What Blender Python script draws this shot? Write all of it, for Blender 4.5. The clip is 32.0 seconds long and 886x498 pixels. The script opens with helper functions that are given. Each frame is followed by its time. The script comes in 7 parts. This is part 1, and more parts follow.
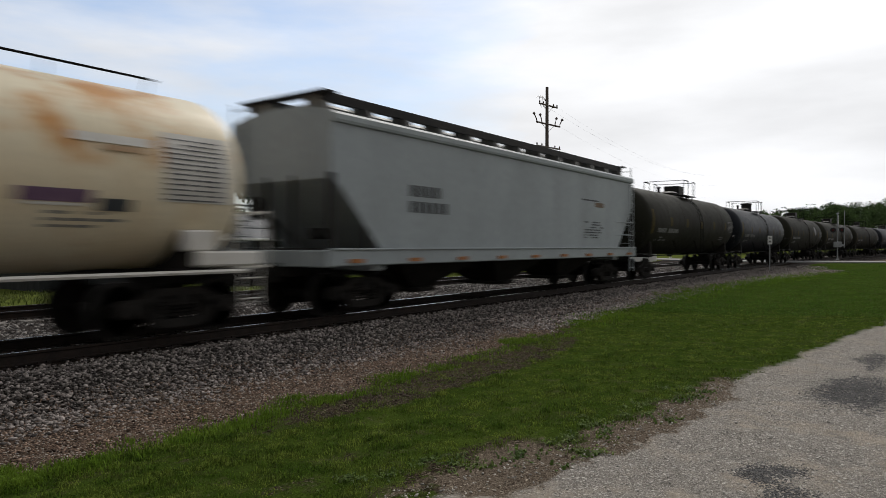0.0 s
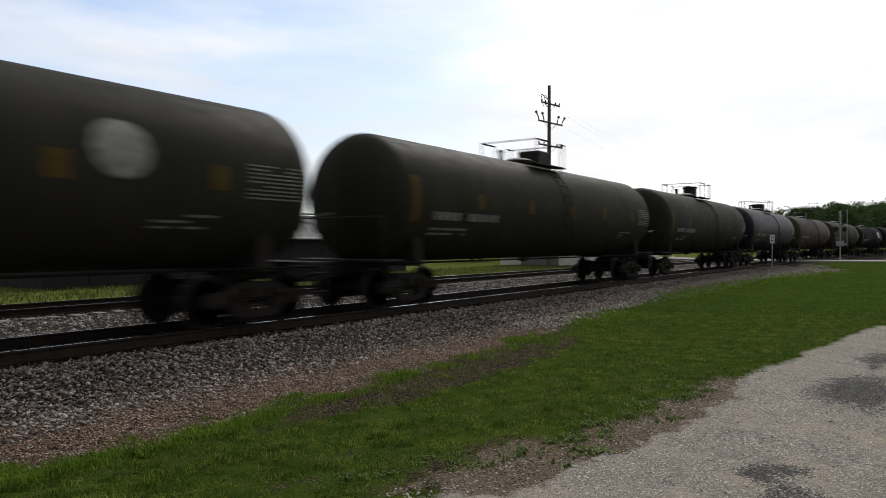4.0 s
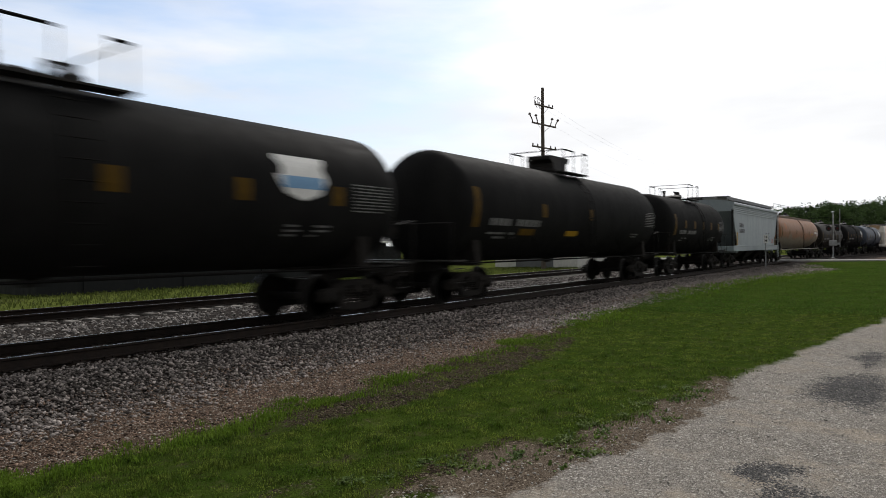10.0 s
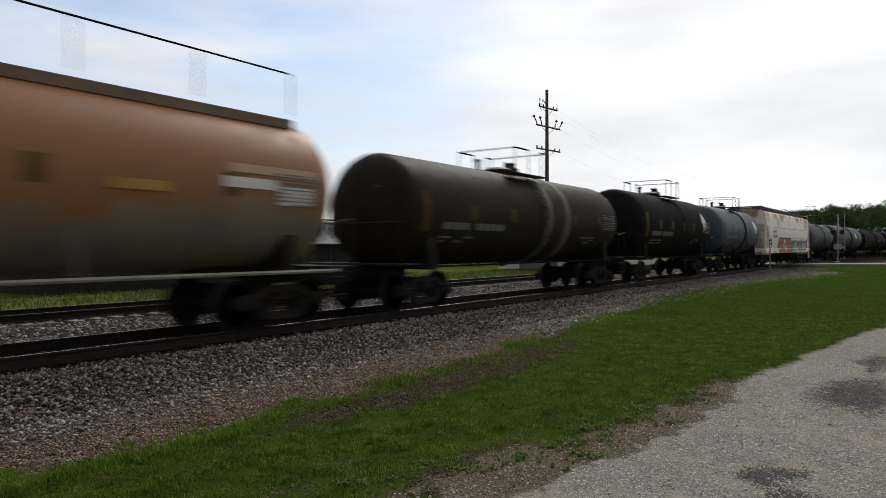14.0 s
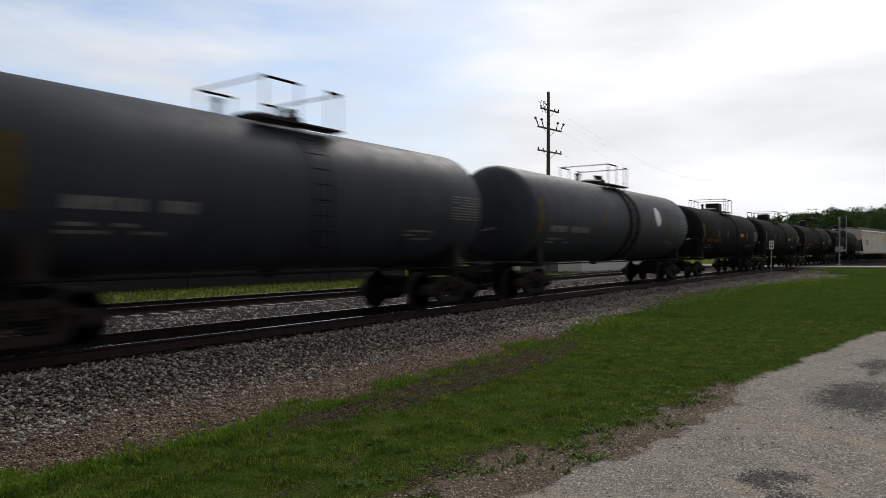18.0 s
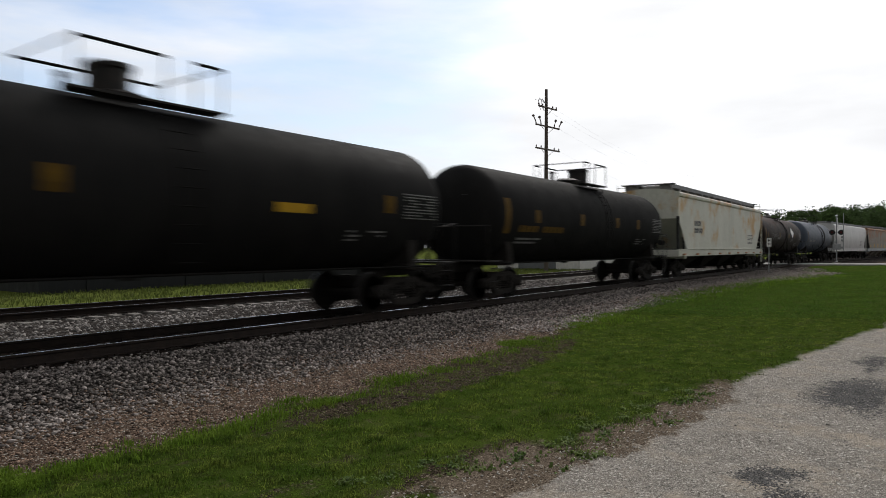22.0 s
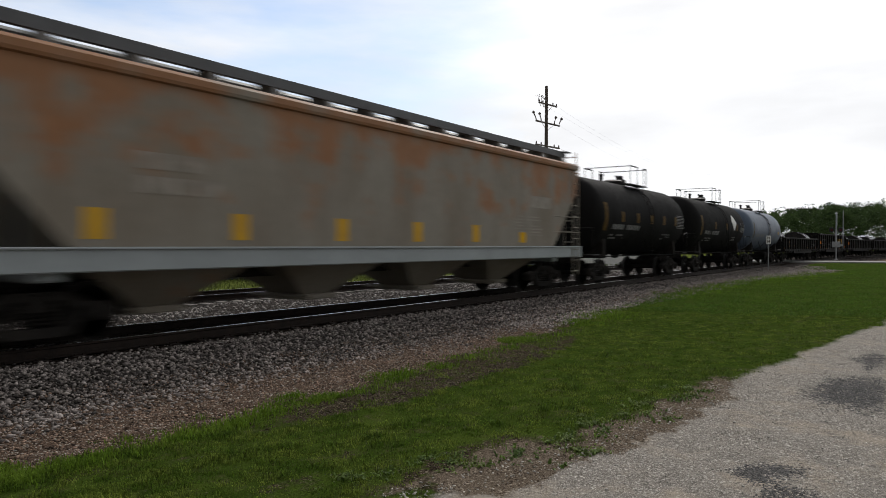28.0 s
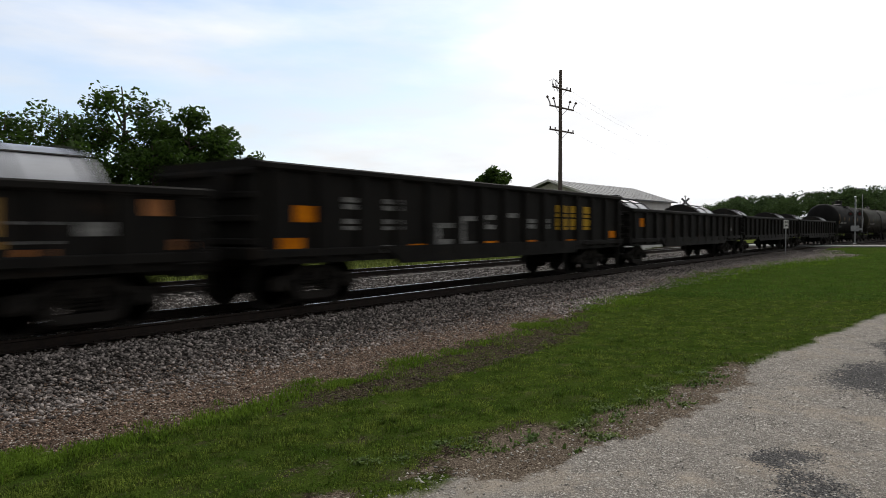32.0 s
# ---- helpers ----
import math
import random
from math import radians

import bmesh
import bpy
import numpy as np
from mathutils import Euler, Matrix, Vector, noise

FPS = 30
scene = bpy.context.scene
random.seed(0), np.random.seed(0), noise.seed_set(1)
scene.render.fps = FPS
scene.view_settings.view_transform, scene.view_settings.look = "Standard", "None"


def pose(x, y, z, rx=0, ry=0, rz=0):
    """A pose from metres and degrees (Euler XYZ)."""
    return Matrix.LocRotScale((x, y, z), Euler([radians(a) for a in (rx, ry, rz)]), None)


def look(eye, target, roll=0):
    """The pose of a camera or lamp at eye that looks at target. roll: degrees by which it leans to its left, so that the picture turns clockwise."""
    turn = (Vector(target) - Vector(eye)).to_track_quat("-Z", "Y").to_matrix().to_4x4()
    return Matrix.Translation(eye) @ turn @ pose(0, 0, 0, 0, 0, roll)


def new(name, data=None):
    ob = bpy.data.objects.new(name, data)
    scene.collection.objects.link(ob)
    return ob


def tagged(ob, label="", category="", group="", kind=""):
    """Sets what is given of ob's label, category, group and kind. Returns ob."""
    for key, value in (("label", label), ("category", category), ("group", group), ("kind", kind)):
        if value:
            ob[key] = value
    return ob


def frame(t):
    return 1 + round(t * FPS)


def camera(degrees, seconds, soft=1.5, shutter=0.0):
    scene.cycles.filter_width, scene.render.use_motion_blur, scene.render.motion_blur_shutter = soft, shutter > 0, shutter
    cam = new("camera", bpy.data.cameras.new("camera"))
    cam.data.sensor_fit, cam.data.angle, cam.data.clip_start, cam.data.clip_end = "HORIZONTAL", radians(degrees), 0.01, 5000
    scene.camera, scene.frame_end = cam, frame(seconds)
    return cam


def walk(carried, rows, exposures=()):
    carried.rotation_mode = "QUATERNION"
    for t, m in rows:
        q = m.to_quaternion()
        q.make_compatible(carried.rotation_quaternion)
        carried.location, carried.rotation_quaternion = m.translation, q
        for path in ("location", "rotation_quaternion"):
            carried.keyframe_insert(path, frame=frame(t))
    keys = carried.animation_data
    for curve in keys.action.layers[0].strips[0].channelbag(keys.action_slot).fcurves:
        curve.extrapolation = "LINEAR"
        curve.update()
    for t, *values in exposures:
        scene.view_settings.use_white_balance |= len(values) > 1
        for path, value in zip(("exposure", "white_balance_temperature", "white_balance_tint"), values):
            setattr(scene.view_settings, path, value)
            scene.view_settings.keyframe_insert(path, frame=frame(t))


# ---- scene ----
# World: x along the railway, y from the camera towards it, z up with 0 at the rail head.
EYE = (0.0, 0.0, 1.5)
TC = 11.1            # the main line's centre
TC2 = 6.5            # the siding lies this much further off
BEND, RADIUS, STRAIGHT = 50.0, 580.0, 210.0   # the line bends away to the right past this
SPEED = 17.8

cam = camera(66.3, 32.0, soft=0.8, shutter=0.6)
PATH = [
    (0, 89.69, -0.02, -54.55), (0.5, 89.73, 0.08, -54.51), (1, 89.75, 0.16, -54.46), (1.5, 89.78, 0.14, -54.40), (2, 89.82, 0.07, -54.35),
    (2.5, 89.82, 0.07, -54.32), (3, 89.76, 0.06, -54.33), (3.5, 89.64, -0.00, -54.35), (5.5, 89.55, -0.32, -54.50), (6, 89.56, -0.05, -54.56),
    (6.5, 89.57, 0.08, -54.62), (7, 89.57, 0.05, -54.66), (7.5, 89.59, -0.04, -54.70), (8, 89.63, 0.02, -54.73), (8.5, 89.67, 0.22, -54.77),
    (9, 89.70, 0.37, -54.81), (9.5, 89.75, 0.39, -54.84), (10, 89.79, 0.39, -54.83), (10.5, 89.82, 0.44, -54.78), (11, 89.84, 0.44, -54.73),
    (11.5, 89.86, 0.38, -54.67), (12, 89.88, 0.32, -54.61), (12.5, 89.92, 0.28, -54.57), (13, 89.94, 0.20, -54.54), (13.5, 89.95, 0.14, -54.53),
    (14, 89.93, 0.09, -54.53), (14.5, 89.92, -0.05, -54.51), (16.5, 90.01, 0.00, -54.48), (17, 90.05, -0.01, -54.45), (17.5, 90.07, -0.06, -54.43),
    (18, 90.06, -0.10, -54.44), (18.5, 90.03, -0.07, -54.46), (19, 89.98, -0.04, -54.48), (19.5, 89.96, -0.06, -54.49), (20, 89.95, -0.04, -54.50),
    (20.5, 89.96, -0.03, -54.52), (21, 89.94, -0.04, -54.55), (21.5, 89.90, -0.03, -54.58), (22, 89.87, -0.05, -54.61), (22.5, 89.85, -0.10, -54.62),
    (23, 89.83, -0.08, -54.63), (23.5, 89.81, -0.06, -54.65), (24, 89.78, -0.12, -54.65), (24.5, 89.75, -0.20, -54.65), (25, 89.73, -0.25, -54.65),
    (25.5, 89.72, -0.27, -54.65), (27.5, 89.62, -0.25, -54.64), (28, 89.57, -0.22, -54.64), (28.5, 89.46, -0.12, -54.60), (29, 89.28, -0.02, -54.47),
    (29.5, 89.09, 0.01, -54.29), (30, 88.95, -0.02, -54.11), (30.5, 88.82, -0.01, -53.96), (31, 88.66, 0.05, -53.79), (31.5, 88.52, 0.09, -53.62),
    (32, 88.40, 0.09, -53.47),
]
# the picture darkens a little behind pale cars and brightens behind dark ones
STOPS = [(0, 0.04), (1, 0.04), (2, 0.19), (3, 0.2), (6, 0.22), (8, 0.22), (10, 0.2), (11, 0.24), (12, 0.3), (13, 0.12), (14, 0.07), (17, 0.1), (18, 0.02), (19, 0.06),
         (20, 0.1), (21, 0.15), (22, 0.18), (23, 0.18), (24, 0.04), (25, 0.1), (28, 0.17), (29, 0.16), (30, 0.28), (31, 0.27), (32, 0.25)]
walk(cam, [(t, pose(*EYE, rx, ry, rz)) for t, rx, ry, rz in PATH], STOPS)

# ---- sky and sun ----
SUN_ELEV, SUN_AZ = radians(40), radians(16)   # azimuth from +x towards +y: beyond the train
world = bpy.data.worlds.new("overcast_sky")
scene.world = world
world.use_nodes = True
wn, wl = world.node_tree.nodes, world.node_tree.links
wn.clear()
w_out = wn.new("ShaderNodeOutputWorld")
w_bg = wn.new("ShaderNodeBackground")
w_sky = wn.new("ShaderNodeTexSky")
w_sky.sky_type, w_sky.sun_disc = "NISHITA", False
w_sky.sun_elevation, w_sky.sun_rotation = SUN_ELEV, radians(90) - SUN_AZ
w_sky.air_density, w_sky.dust_density, w_sky.ozone_density = 1.0, 0.4, 2.5
w_co = wn.new("ShaderNodeTexCoord")
w_map = wn.new("ShaderNodeMapping")
w_map.inputs["Scale"].default_value = (1.0, 1.0, 4.2)
w_noise = wn.new("ShaderNodeTexNoise")
w_noise.inputs["Scale"].default_value, w_noise.inputs["Detail"].default_value = 3.0, 7.0
w_noise.inputs["Roughness"].default_value = 0.5
w_ramp = wn.new("ShaderNodeValToRGB")
w_ramp.color_ramp.elements[0].position, w_ramp.color_ramp.elements[1].position = 0.40, 0.70
w_ramp.color_ramp.elements[0].color = (0.12, 0.12, 0.12, 1)
# thin cloud glows more towards the hidden sun
w_dot = wn.new("ShaderNodeVectorMath")
w_dot.operation = "DOT_PRODUCT"
w_dot.inputs[1].default_value = (math.cos(SUN_AZ) * math.cos(SUN_ELEV), math.sin(SUN_AZ) * math.cos(SUN_ELEV), math.sin(SUN_ELEV))
w_glow = wn.new("ShaderNodeMapRange")
w_glow.inputs["From Min"].default_value, w_glow.inputs["From Max"].default_value = 0.05, 0.9
w_glow.inputs["To Min"].default_value, w_glow.inputs["To Max"].default_value = 0.34, 1.05
w_cloud = wn.new("ShaderNodeVectorMath")
w_cloud.operation = "SCALE"
w_cloud.inputs[0].default_value = (0.97, 0.978, 1.0)
# cloud everywhere, but for a thin bluish gap beyond the pole's far side
w_gap = wn.new("ShaderNodeVectorMath")
w_gap.operation = "DOT_PRODUCT"
w_gap.inputs[1].default_value = (math.cos(radians(62)) * math.cos(radians(24)), math.sin(radians(62)) * math.cos(radians(24)), math.sin(radians(24)))
w_hole = wn.new("ShaderNodeMapRange")
w_hole.interpolation_type = "SMOOTHSTEP"
w_hole.inputs["From Min"].default_value, w_hole.inputs["From Max"].default_value = 0.76, 0.985
w_hole.inputs["To Min"].default_value, w_hole.inputs["To Max"].default_value = 1.0, 0.1
w_amount = wn.new("ShaderNodeMath")
w_amount.operation = "MULTIPLY_ADD"
w_amount.use_clamp = True
w_scale = wn.new("ShaderNodeVectorMath")
w_scale.operation = "SCALE"
w_scale.inputs["Scale"].default_value = 0.13
w_mix = wn.new("ShaderNodeMix")
w_mix.data_type = "RGBA"
wl.new(w_co.outputs["Generated"], w_map.inputs["Vector"])
wl.new(w_map.outputs["Vector"], w_noise.inputs["Vector"])
wl.new(w_noise.outputs["Fac"], w_ramp.inputs["Fac"])
wl.new(w_co.outputs["Generated"], w_dot.inputs[0])
wl.new(w_dot.outputs["Value"], w_glow.inputs["Value"])
w_soft = wn.new("ShaderNodeTexNoise")
w_soft.inputs["Scale"].default_value, w_soft.inputs["Detail"].default_value = 2.3, 7.0
w_folds = wn.new("ShaderNodeMapRange")
w_folds.inputs["From Min"].default_value, w_folds.inputs["From Max"].default_value = 0.35, 0.65
w_folds.inputs["To Min"].default_value, w_folds.inputs["To Max"].default_value = 0.80, 1.04
w_bright = wn.new("ShaderNodeMath")
w_bright.operation = "MULTIPLY"
wl.new(w_map.outputs["Vector"], w_soft.inputs["Vector"])
wl.new(w_soft.outputs["Fac"], w_folds.inputs["Value"])
wl.new(w_glow.outputs["Result"], w_bright.inputs[0])
wl.new(w_folds.outputs["Result"], w_bright.inputs[1])
wl.new(w_bright.outputs["Value"], w_cloud.inputs["Scale"])
wl.new(w_co.outputs["Generated"], w_gap.inputs[0])
wl.new(w_gap.outputs["Value"], w_hole.inputs["Value"])
wl.new(w_ramp.outputs["Color"], w_amount.inputs[0])
w_amount.inputs[1].default_value = 0.75
wl.new(w_hole.outputs["Result"], w_amount.inputs[2])
wl.new(w_sky.outputs["Color"], w_scale.inputs[0])
wl.new(w_amount.outputs["Value"], w_mix.inputs["Factor"])
wl.new(w_scale.outputs["Vector"], w_mix.inputs["A"])
wl.new(w_cloud.outputs["Vector"], w_mix.inputs["B"])
wl.new(w_mix.outputs["Result"], w_bg.inputs["Color"])
w_bg.inputs["Strength"].default_value = 1.0
wl.new(w_bg.outputs["Background"], w_out.inputs["Surface"])

sun = new("sun", bpy.data.lights.new("sun", "SUN"))
sun.data.energy, sun.data.angle, sun.data.color = 1.7, radians(22), (1.0, 0.96, 0.9)
sun.matrix_world = look((0, 0, 60), (-math.cos(SUN_AZ) * math.cos(SUN_ELEV), -math.sin(SUN_AZ) * math.cos(SUN_ELEV), 60 - math.sin(SUN_ELEV)))

# ---- materials ----
def material(name, base, other=None, rough=0.6, metal=0.0, scale=3.0, stretch=(1, 1, 1), low=0.4, high=0.7, bump=0.0, bump_scale=40.0,
             rust=None, rust_scale=1.0, rust_at=0.6, random_tone=0.0, island_tone=0.0, spec=0.2, grain=0.15, rust_top=None):
    """A node material: base and other mixed by a broad noise, fine grain over both, optional patches of rust, bump."""
    m = bpy.data.materials.new(name)
    m.use_nodes = True
    n, l = m.node_tree.nodes, m.node_tree.links
    b = n["Principled BSDF"]
    b.inputs["Roughness"].default_value, b.inputs["Metallic"].default_value = rough, metal
    b.inputs["Specular IOR Level"].default_value = spec
    co = n.new("ShaderNodeTexCoord")
    mp = n.new("ShaderNodeMapping")
    mp.inputs["Scale"].default_value = stretch
    info = n.new("ShaderNodeObjectInfo")
    off = n.new("ShaderNodeVectorMath")
    off.operation = "MULTIPLY_ADD"
    off.inputs[1].default_value = (37.0, 11.0, 23.0)
    l.new(info.outputs["Random"], off.inputs[0])
    l.new(co.outputs["Object"], off.inputs[2])
    l.new(off.outputs["Vector"], mp.inputs["Vector"])

    def noise_node(s, detail=6.0, plain=False):
        t = n.new("ShaderNodeTexNoise")
        t.inputs["Scale"].default_value, t.inputs["Detail"].default_value = s, detail
        t.inputs["Roughness"].default_value = 0.62
        l.new((off if plain else mp).outputs["Vector"], t.inputs["Vector"])
        return t

    def span(socket, a, c, lo=0.0, hi=1.0):
        r = n.new("ShaderNodeMapRange")
        r.inputs["From Min"].default_value, r.inputs["From Max"].default_value = a, c
        r.inputs["To Min"].default_value, r.inputs["To Max"].default_value = lo, hi
        l.new(socket, r.inputs["Value"])
        return r.outputs["Result"]

    def mix(fac, a, c, kind="MIX"):
        x = n.new("ShaderNodeMix")
        x.data_type, x.blend_type = "RGBA", kind
        for key, v in (("Factor", fac), ("A", a), ("B", c)):
            if hasattr(v, "is_linked"):
                l.new(v, x.inputs[key])
            else:
                x.inputs[key].default_value = v if key == "Factor" else (*v, 1)
        return x.outputs["Result"]

    colour = mix(span(noise_node(scale).outputs["Fac"], low, high), base, other or tuple(c * 0.8 for c in base))
    if rust:
        spread = noise_node(rust_scale, 5.0, True).outputs["Fac"]
        if rust_top:
            # rust runs down from the roof's edge, in streaks
            sep = n.new("ShaderNodeSeparateXYZ")
            l.new(co.outputs["Object"], sep.inputs["Vector"])
            add = n.new("ShaderNodeMath")
            add.operation = "ADD"
            l.new(spread, add.inputs[0])
            l.new(span(sep.outputs["Z"], rust_top[0], rust_top[1], 0.0, rust_top[2]), add.inputs[1])
            runs = n.new("ShaderNodeMath")
            runs.operation = "MULTIPLY_ADD"
            runs.inputs[1].default_value = 0.3
            streaks = n.new("ShaderNodeMapping")
            streaks.inputs["Scale"].default_value = (3.0, 3.0, 0.25)
            l.new(off.outputs["Vector"], streaks.inputs["Vector"])
            run_noise = noise_node(1.0, 5.0, True)
            l.new(streaks.outputs["Vector"], run_noise.inputs["Vector"])
            l.new(run_noise.outputs["Fac"], runs.inputs[0])
            l.new(add.outputs["Value"], runs.inputs[2])
            spread = runs.outputs["Value"]
        colour = mix(span(spread, rust_at, rust_at + 0.14), colour, rust)
    if grain:
        g = span(noise_node(scale * 22, 3.0).outputs["Fac"], 0.25, 0.75, 1 - grain, 1 + grain)
        gm = n.new("ShaderNodeVectorMath")
        gm.operation = "SCALE"
        l.new(colour, gm.inputs[0])
        l.new(g, gm.inputs["Scale"])
        colour = gm.outputs["Vector"]
    for amount, socket in ((random_tone, info.outputs["Random"]), (island_tone, None)):
        if amount:
            if socket is None:
                socket = n.new("ShaderNodeNewGeometry").outputs["Random Per Island"]
            gm = n.new("ShaderNodeVectorMath")
            gm.operation = "SCALE"
            l.new(colour, gm.inputs[0])
            l.new(span(socket, 0, 1, 1 - amount, 1 + amount), gm.inputs["Scale"])
            colour = gm.outputs["Vector"]
    l.new(colour, b.inputs["Base Color"])
    rr = span(noise_node(scale * 5, 3.0).outputs["Fac"], 0.3, 0.7, max(rough - 0.1, 0.02), min(rough + 0.1, 1))
    l.new(rr, b.inputs["Roughness"])
    if bump:
        bp = n.new("ShaderNodeBump")
        bp.inputs["Strength"].default_value, bp.inputs["Distance"].default_value = bump, 0.02
        l.new(noise_node(bump_scale, 4.0).outputs["Fac"], bp.inputs["Height"])
        l.new(bp.outputs["Normal"], b.inputs["Normal"])
    return m


def foliage(*args, **kw):
    """A leaf material: as much light goes through the blade as is thrown back."""
    m = material(*args, **kw)
    n, l = m.node_tree.nodes, m.node_tree.links
    b, out = n["Principled BSDF"], n["Material Output"]
    t, x = n.new("ShaderNodeBsdfTranslucent"), n.new("ShaderNodeMixShader")
    l.new(b.inputs["Base Color"].links[0].from_socket, t.inputs["Color"])
    x.inputs["Fac"].default_value = 0.45
    l.new(b.outputs["BSDF"], x.inputs[1])
    l.new(t.outputs["BSDF"], x.inputs[2])
    l.new(x.outputs["Shader"], out.inputs["Surface"])
    return m


